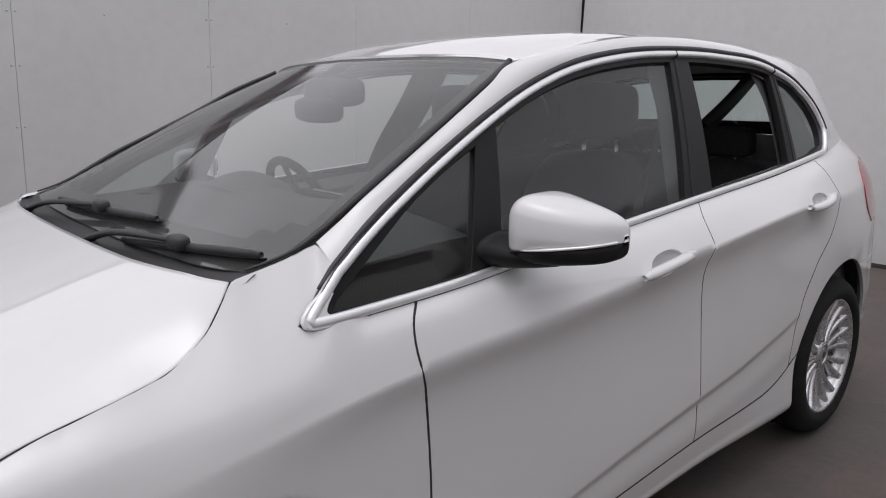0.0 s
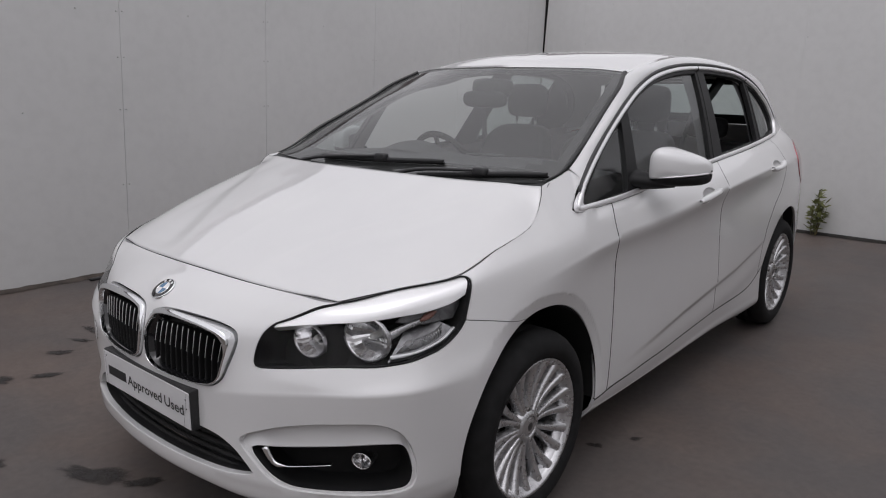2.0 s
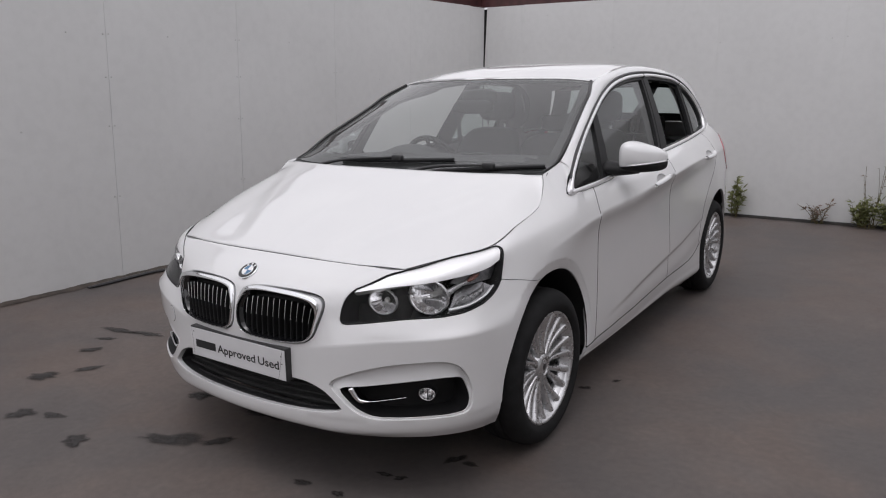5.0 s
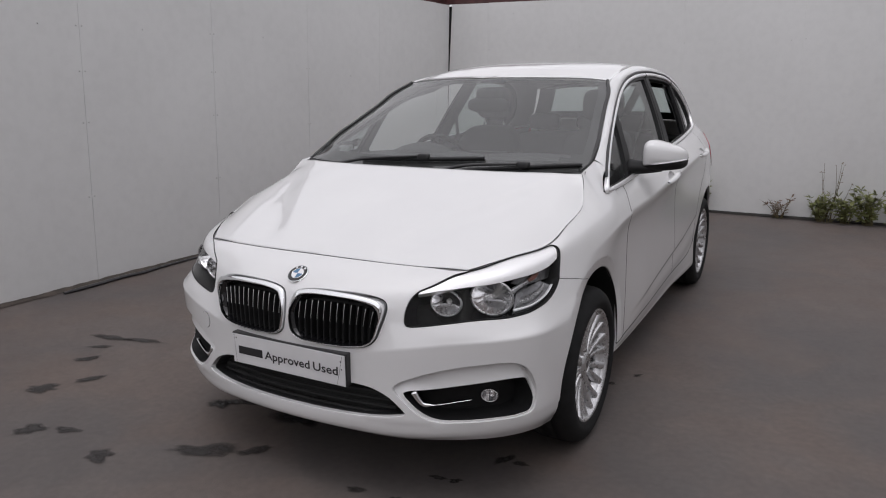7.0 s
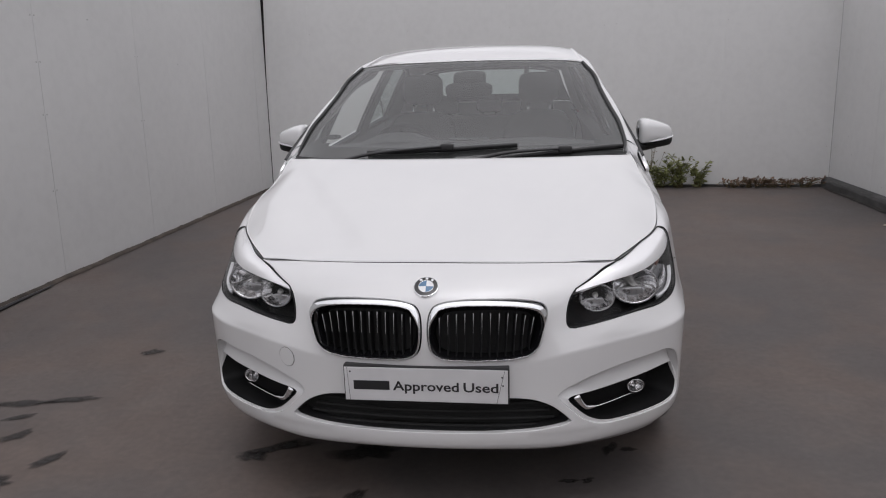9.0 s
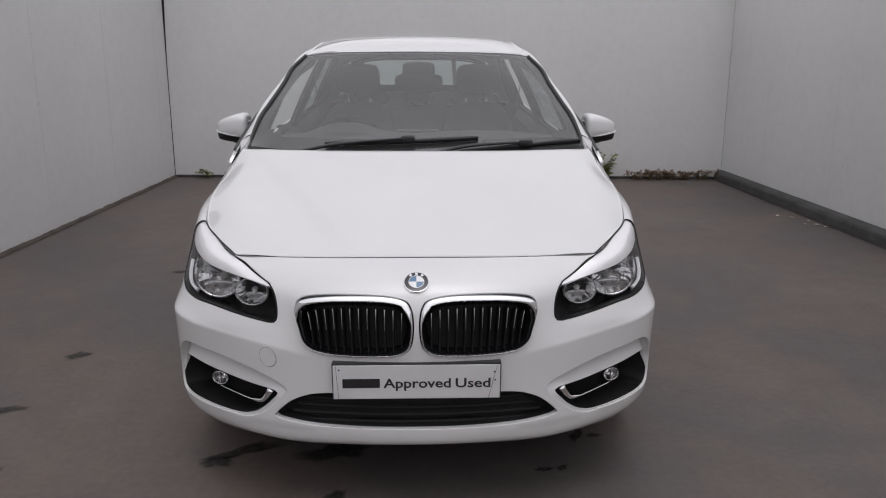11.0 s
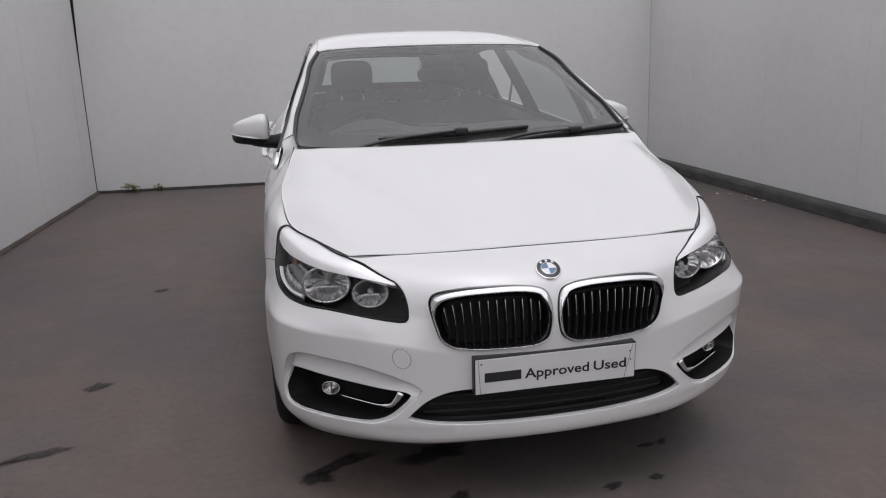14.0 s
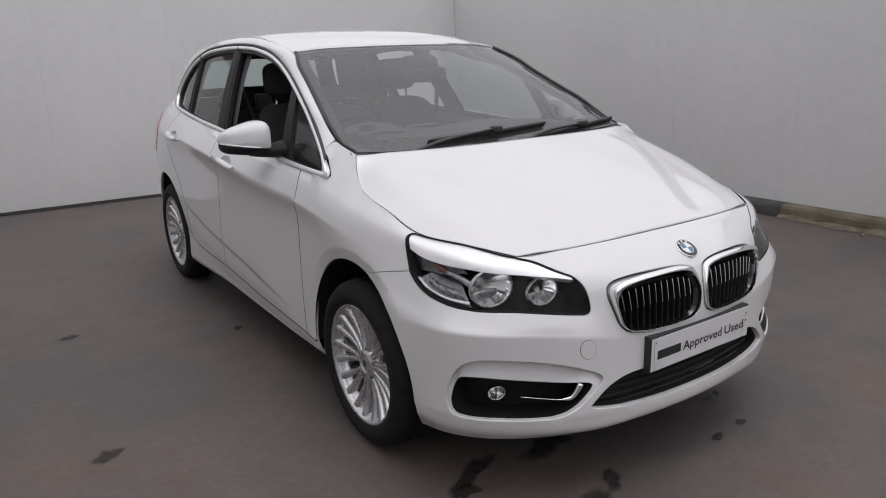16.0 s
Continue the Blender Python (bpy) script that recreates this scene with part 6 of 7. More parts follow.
# ---- wing mirrors ----
def wing_mirror(flip):
    # rings round the housing from its inner to its outer end; each is a rounded section, flat behind
    rings, n = [], 26
    for x, yf, yb, zt, zb in ((.862, 1.598, 1.690, 1.150, 1.070), (.866, 1.566, 1.700, 1.178, 1.054), (.885, 1.556, 1.712, 1.192, 1.047), (.915, 1.560, 1.722, 1.190, 1.044), (.957, 1.578, 1.732, 1.178, 1.045), (1.001, 1.612, 1.742, 1.162, 1.049), (1.028, 1.645, 1.748, 1.147, 1.053), (1.040, 1.680, 1.746, 1.134, 1.060), (1.0455, 1.700, 1.742, 1.122, 1.070), (1.048, 1.716, 1.734, 1.108, 1.086)):
        cy, cz, hy, hz = (yf + yb) / 2, (zt + zb) / 2, (yb - yf) / 2, (zt - zb) / 2
        ring = []
        for k in range(n):
            a = 2 * math.pi * k / n
            c, s_ = math.cos(a), math.sin(a)
            e = 0.4 if c > 0 else 0.68
            ring.append((x, cy + hy * math.copysign(abs(c) ** e, c), cz + hz * math.copysign(abs(s_) ** 0.5, s_)))
        rings.append(np.array(ring))
    R = np.array(rings).reshape(len(rings), -1)
    rr = hermite(np.arange(len(rings)), R, np.linspace(0, len(rings) - 1, 30)).reshape(30, n, 3)
    shell_v = rr.reshape(-1, 3)
    shell_f = grid_faces(30, n, cv=True) + [tuple(range(n))[::-1], tuple(range(29 * n, 30 * n))]
    cutz = lambda p: 1.080 + 0.12 * (p[0] - 0.93)
    cz_ = np.array([cutz(p) for p in shell_v])
    up_v, lo_v = shell_v.copy(), shell_v.copy()
    up_v[:, 2] = np.maximum(up_v[:, 2], cz_ + 0.001)
    lo_v[:, 2] = np.minimum(lo_v[:, 2], cz_)
    mirror_ob = part("wing_mirror", flip((up_v, shell_f)), PAINT, car, "white wing mirror with a black foot")
    cen = shell_v.mean(0)
    part("mirror_base", flip(((lo_v - cen) * 0.99 + cen, shell_f)), SATIN, mirror_ob, "satin black lower shell")
    arm = curve([(.795, 1.605, 1.062), (.84, 1.608, 1.060), (.885, 1.622, 1.058), (.94, 1.645, 1.058)], 10)
    part("mirror_arm", flip(tube(arm, np.linspace(0.075, 0.036, 10), 14, flat=0.52)), SATIN, mirror_ob, "black mirror foot")
    ind = []
    for row in rr[9:26]:
        fr_ = row[n // 4:3 * n // 4 + 1]
        o_ = np.argsort(fr_[:, 2])
        z = cutz(row[0]) + 0.004
        ind.append([np.interp(z, fr_[o_, 2], fr_[o_, k]) for k in range(3)])
    ind = np.array(ind) + [0.0015, -0.001, 0]
    part("indicator_strip", flip(tube(ind, np.interp(np.arange(17), [0, 4, 16], [0.001, 0.0036, 0.0036]), 8, flat=0.9)), SILVER, mirror_ob, "slim clear indicator strip")
    gl = blob((.935, 1.722, 1.122), (.125, .012, .09), 0.5, 24, 10)
    part("mirror_glass", flip(gl), CHROME, mirror_ob, "mirror glass")


wing_mirror(lambda vf: vf)
wing_mirror(mirror)


# ---- wheels ----
def wheel(x, y, right):
    """Alloy wheel with ten pairs of slim spokes; the axle runs along x, outer face at +x."""
    at = pose(x, y, HUB, 0, 0, 180 if right else 0)
    rim_prof = [(-0.115, 0.218), (-0.11, 0.232), (-0.095, 0.232), (-0.085, 0.214), (0.02, 0.208), (0.055, 0.219), (0.066, 0.2345), (0.074, 0.2375), (0.077, 0.234), (0.073, 0.227), (0.055, 0.2205), (0.03, 0.211)]
    w = part("wheel", lathe(rim_prof, 64, "x"), ALLOY, car, "silver multi-spoke alloy wheel with a black tyre", at=at)
    w.matrix_parent_inverse = Matrix.Translation(-car.location)
    tyre = [(-0.103, 0.231), (-0.115, 0.243), (-0.119, 0.27), (-0.114, 0.300), (-0.100, 0.319), (-0.08, 0.3245), (-0.045, 0.326), (-0.043, 0.319), (-0.037, 0.319), (-0.035, 0.326), (0.0, 0.3265), (0.002, 0.319), (0.008, 0.319), (0.010, 0.3265), (0.035, 0.3255), (0.055, 0.3205), (0.072, 0.309), (0.082, 0.294), (0.0875, 0.275), (0.0875, 0.260), (0.0862, 0.258), (0.084, 0.245), (0.074, 0.2355), (0.066, 0.231)]
    part("tyre", lathe(tyre, 72, "x"), RUBBER, w, "black rubber tyre")
    # spokes
    rs = np.linspace(0.052, 0.2245, 9)
    t = (rs - rs[0]) / (rs[-1] - rs[0])
    face = 0.044 + 0.022 * t ** 1.5 - 0.016 * (1 - t) * t * 2
    meshes = []
    for sgn in (-1, 1):
        V = []
        for r, tt, fx in zip(rs, t, face):
            ang = sgn * (0.085 + 0.070 * tt)
            wd = 0.0078 + 0.0072 * tt ** 1.5
            c = np.array([0, r * math.cos(ang), r * math.sin(ang)])
            tn = np.array([0, -math.sin(ang), math.cos(ang)])
            for s, dx in ((-1.15, -0.030), (-1.0, -0.004), (-0.55, 0.0), (0.55, 0.0), (1.0, -0.004), (1.15, -0.030)):
                V.append(c + tn * wd * s + np.array([fx + dx, 0, 0]))
        F = grid_faces(9, 6)
        meshes.append(make_mesh("spoke", V, F))
        meshes[-1].materials.append(ALLOY)
    for k in range(10):
        for me in meshes:
            part("spoke", me, None, w, at=Matrix.Rotation(2 * math.pi * k / 10 + 0.1, 4, "X"))
    part("hub", lathe([(0.0, 0.070), (0.025, 0.064), (0.042, 0.055), (0.052, 0.044), (0.054, 0.036), (0.049, 0.034)], 40, "x"), ALLOY, w, "alloy hub")
    part("centre_cap", lathe([(0.040, 0.0335), (0.049, 0.033), (0.0515, 0.028), (0.0525, 0.0)], 32, "x"), ALLOY, w, "silver centre cap")
    part("cap_disc", lathe([(0.0524, 0.014), (0.0532, 0.012), (0.0535, 0.0)], 24, "x"), GUNMETAL, w, "dark centre disc")
    for k in range(5):
        a = 2 * math.pi * k / 5 + 0.3
        b = lathe([(0.03, 0.010), (0.043, 0.0095), (0.045, 0.007), (0.045, 0.0)], 8, "x")
        part("wheel_bolt", (b[0] + np.array([0, 0.056 * math.cos(a), 0.056 * math.sin(a)]), b[1]), BRAKE, w)
    part("brake_disc", lathe([(-0.03, 0.06), (-0.03, 0.15), (-0.045, 0.15), (-0.045, 0.06)], 40, "x"), BRAKE, w, "steel brake disc")
    part("brake_cover", lathe([(-0.05, 0.02), (-0.05, 0.185), (-0.06, 0.19)], 32, "x"), DARK, w)


for yy in (AX_F, AX_R):
    track = 0.806 if yy < 2 else 0.792
    wheel(track, yy - 0.008, False)
    wheel(-track, yy - 0.008, True)


# wheel housings and underside
def liner(y0, flip):
    t = np.radians(np.linspace(-6, 186, 40))
    rows = []
    tuck = 0.06 * np.clip(np.cos(t), 0, 1) ** 2 if y0 > 2 else 0.04 * np.clip(-np.cos(t), 0, 1) ** 2
    for x, r in ((0.868, 0.408), (0.856, 0.416), (0.60, 0.416)):
        rows.append(np.stack([x - tuck * (x > 0.7) * np.ones(40), y0 + r * np.cos(t), HUB + r * np.sin(t)], 1))
    v, f = np.vstack(rows), grid_faces(3, 40)
    n = len(v)
    v = np.vstack([v, [[0.60, y0, HUB]]])
    f = f + [(2 * 40 + i, 2 * 40 + i + 1, n) for i in range(39)]
    part("wheel_housing", flip((v, f)), DARK, car, "black wheel housing")


for yy in (AX_F, AX_R):
    liner(yy, lambda vf: vf)
    liner(yy, mirror)
under = [[(0.0, .20, .24), (0.0, .45, .20), (0, 1.2, .19), (0, 3.0, .19), (0, 4.0, .26)], [(.58, .24, .24), (.58, .45, .20), (.58, 1.2, .19), (.58, 3.0, .19), (.58, 4.0, .26)]]
part("underbody", both(loft(under, 24, 4)), DARK, car, "dark underbody")
pair("sill_underside", (loft([[(.57, 1.23, .195), (.57, 2.2, .195), (.57, 3.10, .195)], [(.82, 1.23, .195), (.82, 2.2, .195), (.82, 3.10, .195)]], 12, 3)), DARK, car)
part("bulkhead", box((-0.60, 0.20, 0.21), (0.60, 1.0, 0.78), 0.03), DARK, car, "dark engine bay")

# cowl and wipers
cw = [[(0, .915, 1.072), (.40, .92, 1.074), (.62, .945, 1.075), (.745, .985, 1.082)], [(0, .955, 1.052), (.40, .96, 1.056), (.62, .98, 1.063), (.755, 1.01, 1.083)], [(0, 1.02, 1.078), (.40, 1.025, 1.082), (.62, 1.035, 1.090), (.752, 1.045, 1.098)]]
cv_, cf_ = loft(cw, 30, 10)
cv_[np.abs(cv_[:, 0]) < 1e-4, 0] = 0
part("cowl", both((cv_, cf_)), BLACK, car, "black plastic scuttle")


def on_screen(x, s):
    """A place on the windscreen: x across, s up it."""
    g = wv.reshape(NV, NU, 3)
    f = s * (NU - 1)
    i = int(f)
    col = g[:, i] * (1 - f + i) + g[:, i + 1] * (f - i)
    p = np.array([np.interp(abs(x), col[:, 0], col[:, k]) for k in range(3)])
    p[0] = x
    return p


def wiper(x_piv, x_tip, x_root, s0, s1, sunk=0.0):
    """Arm, joint block and flat blade lying on the foot of the glass."""
    xs = np.linspace(x_root, x_tip, 14)
    blade = np.array([on_screen(x, s0 + (s1 - s0) * k / 13) + [0, -0.012, 0.014 - sunk * (1 - k / 13)] for k, x in enumerate(xs)])
    w = part("wiper", tube(blade, np.r_[0.006, np.full(12, 0.0085), 0.006], 8, flat=1.1), BLACK, car, "black wiper arm and blade")
    part("wiper_rubber", tube(blade + [0, 0.008, -0.010], 0.004, 6), RUBBER, w)
    mid_ = blade[7]
    piv = np.array([x_piv, 0.965, 1.070])
    arm = curve([piv, piv + (mid_ - piv) * 0.35 + [0, -0.006, 0.022], mid_ + [0, -0.006, 0.014]], 12)
    part("wiper_arm", tube(arm, np.linspace(0.013, 0.008, 12), 8, flat=0.7), BLACK, w, "black wiper arm")
    part("wiper_joint", blob(mid_ + [0, -0.006, 0.010], (0.062, 0.034, 0.032), 0.5, 16, 10), BLACK, w, "wiper joint block")
    part("pivot_cap", lathe([(0.0, 0.02), (0.012, 0.019), (0.018, 0.0)], 16, "z"), BLACK, w, at=pose(piv[0], piv[1], piv[2] - 0.006))


wiper(-0.56, 0.268, -0.40, 0.035, 0.085)
wiper(0.05, 0.725, 0.18, 0.018, 0.050, 0.020)

# aerial fin
fin = blob((0, 3.60, 1.528), (0.05, 0.17, 0.10), 0.8, 18, 12, lambda v: np.stack([v[:, 0] * (1 - 0.5 * np.clip(v[:, 2] / 0.05, 0, 1)), v[:, 1] + 0.6 * np.clip(v[:, 2], 0, 1), v[:, 2]], 1))
part("aerial_fin", fin, PAINT, car, "white aerial fin")


# ---- cabin ----
dash = [[(0, 1.06, 1.040), (0, 1.25, 1.062), (0, 1.50, 1.090), (0, 1.62, 1.090), (0, 1.67, 1.03), (0, 1.62, .70)], [(.40, 1.07, 1.045), (.40, 1.27, 1.070), (.40, 1.52, 1.105), (.40, 1.64, 1.100), (.40, 1.69, 1.03), (.40, 1.64, .70)], [(.73, 1.10, 1.070), (.735, 1.28, 1.072), (.735, 1.50, 1.085), (.735, 1.60, 1.075), (.735, 1.65, 1.0), (.735, 1.60, .70)]]
dv_, df_ = loft(dash, 30, 20)
dv_[np.abs(dv_[:, 0]) < 1e-4, 0] = 0
dashboard = part("dashboard", both((dv_, df_)), DASH, car, "dark dashboard")
bv_, bf2 = loft([[(-.56, 1.50, 1.085), (-.56, 1.60, 1.100), (-.56, 1.68, 1.06)], [(-.46, 1.47, 1.105), (-.46, 1.60, 1.135), (-.46, 1.69, 1.10)], [(-.26, 1.47, 1.105), (-.26, 1.60, 1.135), (-.26, 1.69, 1.10)], [(-.17, 1.50, 1.085), (-.17, 1.60, 1.100), (-.17, 1.68, 1.06)]], 12, 16)
part("instrument_hood", (bv_, bf2), DASH, dashboard)
part("screen", box((-0.11, 1.655, 1.02), (0.11, 1.685, 1.105), 0.008), GLOSSB, dashboard, "black centre screen", smooth=False)
for x in (-0.60, 0.60):
    part("speaker_grille", blob((x, 1.17, 1.068), (0.10, 0.07, 0.014), 0.8, 20, 6), BLACK, dashboard)
part("dash_vent", blob((-0.60, 1.33, 1.083), (0.11, 0.05, 0.012), 0.8, 18, 6), BLACK, dashboard, "dark oval vent")
sw = Matrix.Translation((-0.36, 1.80, 1.005)) @ Matrix.Rotation(radians(-66), 4, "X")
t = np.linspace(0, 2 * math.pi, 48, endpoint=False)
steer = part("steering_wheel", tube(np.stack([0.182 * np.cos(t), 0.182 * np.sin(t), 0 * t], 1), 0.016, 10, closed=True), SATIN, car, "black steering wheel", at=sw)
steer.matrix_parent_inverse = Matrix.Translation(-car.location)
part("wheel_boss", blob((0, 0, 0.01), (0.15, 0.14, 0.05), 0.6, 18, 8), SATIN, steer)
for a in (0.15, math.pi - 0.15, -math.pi / 2):
    p0, p1 = np.array([0.05 * math.cos(a), 0.05 * math.sin(a), 0.005]), np.array([0.178 * math.cos(a), 0.178 * math.sin(a), 0])
    part("wheel_spoke", tube(np.linspace(p0, p1, 4), 0.014, 8, flat=0.6), SATIN, steer)


def seat(x, y):
    root = part("seat", blob((x, y, 0.50), (0.50, 0.52, 0.20), 0.45, 24, 12), CLOTH, car, "dark cloth front seat with a headrest")
    lean = math.tan(radians(18))
    back = blob((0, 0, 0), (0.48, 0.16, 0.66), 0.45, 28, 18, lambda v: np.stack([v[:, 0] * (1 - 0.12 * np.clip(v[:, 2] / 0.33, 0, 1)), v[:, 1] + lean * v[:, 2] - 0.05 * (np.abs(v[:, 0]) / 0.24) ** 2, v[:, 2]], 1))
    part("backrest", (back[0] + np.array([x, y + 0.30, 0.86]), back[1]), CLOTH, root)
    head = blob((x, y + 0.425, 1.325), (0.255, 0.10, 0.19), 0.5, 24, 14)
    part("headrest", head, CLOTH, root)
    for s in (-0.067, 0.067):
        part("headrest_post", tube([(x + s, y + 0.41, 1.15), (x + s, y + 0.42, 1.25)], 0.007, 8), CHROME, root, "bright headrest post")
    return root


seat(-0.37, 2.14)
seat(0.37, 2.14)
bench = part("rear_bench", blob((0, 3.02, 0.52), (1.28, 0.50, 0.22), 0.35, 28, 10), CLOTH, car, "dark cloth rear bench")
rb = blob((0, 0, 0), (1.26, 0.15, 0.60), 0.35, 28, 12, lambda v: np.stack([v[:, 0], v[:, 1] + 0.36 * v[:, 2], v[:, 2]], 1))
part("bench_back", (rb[0] + np.array([0, 3.36, 0.80]), rb[1]), CLOTH, bench)
for x in (-0.36, 0.0, 0.36):
    part("headrest", blob((x, 3.475, 1.165), (0.25 if x else 0.20, 0.085, 0.13 if x else 0.10), 0.5, 20, 10), CLOTH, bench)
    for s in (-0.05, 0.05):
        part("headrest_post", tube([(x + s, 3.46, 1.06), (x + s, 3.47, 1.13)], 0.006, 6), CHROME, bench)
part("parcel_shelf", box((-0.60, 3.50, 1.03), (0.60, 4.0, 1.05), 0.008), CLOTH, car, "dark parcel shelf", smooth=False)
part("cabin_floor", box((-0.74, 1.02, 0.30), (0.74, 4.0, 0.36), 0.02), DARK, car, "dark cabin floor", smooth=False)

# door linings
card_o = outline([(STATION[8] + 0.12, TOPB - 0.01), (q_tail, TOPB - 0.01)], [(q_tail, TOPB - 0.01), (q_tail, 0.10)], [(q_tail, 0.10), (STATION[8] + 0.12, 0.10)], [(STATION[8] + 0.12, 0.10), (STATION[8] + 0.12, TOPB - 0.01)])
pair("door_lining", BODY.panel(card_o, step=0.05, off=-0.075, gap=0, skirt=0), DASH, car, "dark door lining")
cap_line = np.array([(y, belt(y) - 0.004) for y in np.linspace(1.15, 3.55, 30)])
cap_rows = [SIDE.at(cap_line, -0.012), SIDE.at(cap_line, -0.06) + [0, 0, 0.004], SIDE.at(cap_line, -0.095) + [0, 0, -0.02]]
pair("door_cap", (np.vstack(cap_rows), grid_faces(3, 30)), DASH, car, "dark door top")

# inner mirror with the sensor housing above it
im = blob((0.006, 1.655, 1.352), (0.245, 0.045, 0.078), 0.6, 24, 12)
imr = part("inner_mirror", im, SATIN, car, "black inner mirror below a sensor housing")
part("sensor_housing", blob((0.006, 1.715, 1.402), (0.17, 0.15, 0.088), 0.5, 20, 10), SATIN, imr, "black sensor housing")
part("mirror_stem", tube([(0.006, 1.70, 1.43), (0.006, 1.67, 1.375)], 0.016, 10), SATIN, imr)

# front seat belts on the pillars
for s in (-1, 1):
    bl = curve([(s * .645, 2.50, 1.30), (s * .60, 2.46, 1.05), (s * .58, 2.40, 0.70)], 14)
    V = np.vstack([bl - [0, 0.024, 0], bl + [0, 0.024, 0]])
    part("seat_belt", (V, grid_faces(2, 14)), DASH, car, "dark seat belt")
pil = [(2.46, 1.06), (2.50, 1.2), (2.56, 1.35), (2.60, 1.50)]
rows = [SIDE.at(np.array(pil) + [dy, 0], -0.045) for dy in (-0.10, -0.07, 0.07, 0.10)]
pair("centre_pillar_trim", (np.vstack([curve(r, 12) for r in rows]), grid_faces(4, 12)), DASH, car, "dark centre pillar trim")
rows = [SIDE.at(np.array([(3.22, 1.10), (3.26, 1.25), (3.28, 1.36), (3.26, 1.46)]) + [dy, 0], -0.045) for dy in (-0.07, -0.04, 0.04, 0.07)]
pair("rear_pillar_trim", (np.vstack([curve(r, 12) for r in rows]), grid_faces(4, 12)), DASH, car, "dark rear pillar trim")

# middle seat belt, from the roof to the back of the bench
sb_a, sb_b = np.array([.28, 3.89, 1.475]), np.array([.28, 3.44, 1.235])
sb = np.array([sb_a + (sb_b - sb_a) * t + [0, 0, -0.012 * math.sin(math.pi * t)] for t in np.linspace(0, 1, 10)])
wide = np.array([0.018, 0.012, -0.022])
V_ = np.vstack([sb - wide, sb + wide, sb + wide + [0.0015, 0, 0], sb - wide + [0.0015, 0, 0]])
part("seat_belt", (V_, grid_faces(4, 10)), BLACK, car, "black woven seat belt")


# ---- marks on the ground ----
def stain(cx, cy, rx, ry, ang, seed):
    """A thin damp oil mark with a ragged edge."""
    rnd = random.Random(seed)
    n = 40
    ph = [rnd.uniform(0, 6.28) for _ in range(6)]
    am = [rnd.uniform(0.05, 0.22) / (k + 1) ** 0.4 for k in range(6)]
    V = [(cx, cy, 0.004)]
    c, s = math.cos(ang), math.sin(ang)
    for ring in (0.45, 0.8, 1.25):
        for i in range(n):
            t = 2 * math.pi * i / n
            r = ring * (1 + sum(a * math.sin((k + 2) * t + p) for k, (a, p) in enumerate(zip(am, ph))))
            x, y = rx * r * math.cos(t), ry * r * math.sin(t)
            V.append((cx + x * c - y * s, cy + x * s + y * c, 0.0038))
    F = [(0, i, i % n + 1) for i in range(1, n + 1)]
    F += [(1 + k * n + i, 1 + (k + 1) * n + i, 1 + (k + 1) * n + (i + 1) % n, 1 + k * n + (i + 1) % n) for k in range(2) for i in range(n)]
    ob = part("oil_stain", (V, F), STAIN, smooth=False)
    wet = ob.data.attributes.new("soaked", "FLOAT", "POINT")
    wet.data.foreach_set("value", [1.0] * (1 + n) + [0.8] * n + [0.0] * n)
    tagged(ob, "dark damp oil stain on the tarmac", "stain", group="oil stains", kind="structure")


for k, (x, y, a, b, g) in enumerate([
    (-1.69, 0.03, .085, .05, .4), (-1.85, .39, .06, .035, .7), (-2.03, .68, .14, .03, .1), (-1.32, -.26, .06, .05, .9), (-1.165, -.19, .05, .03, .3),
    (-.84, -.27, .055, .05, .2), (-.48, -.03, .16, .045, .45), (.24, .015, .035, .02, .3), (.47, .23, .03, .015, .1), (.64, .47, .05, .022, 1.2),
    (-1.73, 1.31, .06, .035, .6), (-1.82, .73, .12, .03, .3), (-.68, .38, .15, .035, .5), (-.76, .31, .06, .04, .1), (-.32, .37, .12, .06, .2),
    (.54, .24, .025, .015, .4), (.71, .47, .03, .02, .2), (-.30, .06, .07, .03, 1.1), (.41, .03, .025, .02, .1), (-1.67, 2.73, .05, .025, .2),
    (-.88, 2.29, .035, .02, .9), (.80, 1.39, .03, .02, .3), (.90, 1.55, .025, .015, .8), (-1.58, .22, .07, .03, .9), (-1.95, .55, .07, .02, .5)]):
    stain(x, y, a, b, g, k)


# ---- weeds along the foot of the walls ----
def leaf_mesh(bm, p, d, n, ln, wd):
    d, n = Vector(d).normalized(), Vector(n).normalized()
    s = d.cross(n).normalized()
    pts = [(0, 0), (0.3, 0.75), (0.6, 0.9), (1.0, 0.0), (0.6, -0.9), (0.3, -0.75)]
    vs = [bm.verts.new(Vector(p) + d * ln * a + s * wd * 0.5 * b + n * ln * 0.18 * (a - a * a) * 2) for a, b in pts]
    c = bm.verts.new(Vector(p) + d * ln * 0.5 - n * ln * 0.05)
    for i in range(6):
        bm.faces.new((vs[i], vs[(i + 1) % 6], c))


def bm_vf(bm):
    bm.verts.index_update()
    vf = np.array([v.co[:] for v in bm.verts]), [tuple(v.index for v in f.verts) for f in bm.faces]
    bm.free()
    return vf


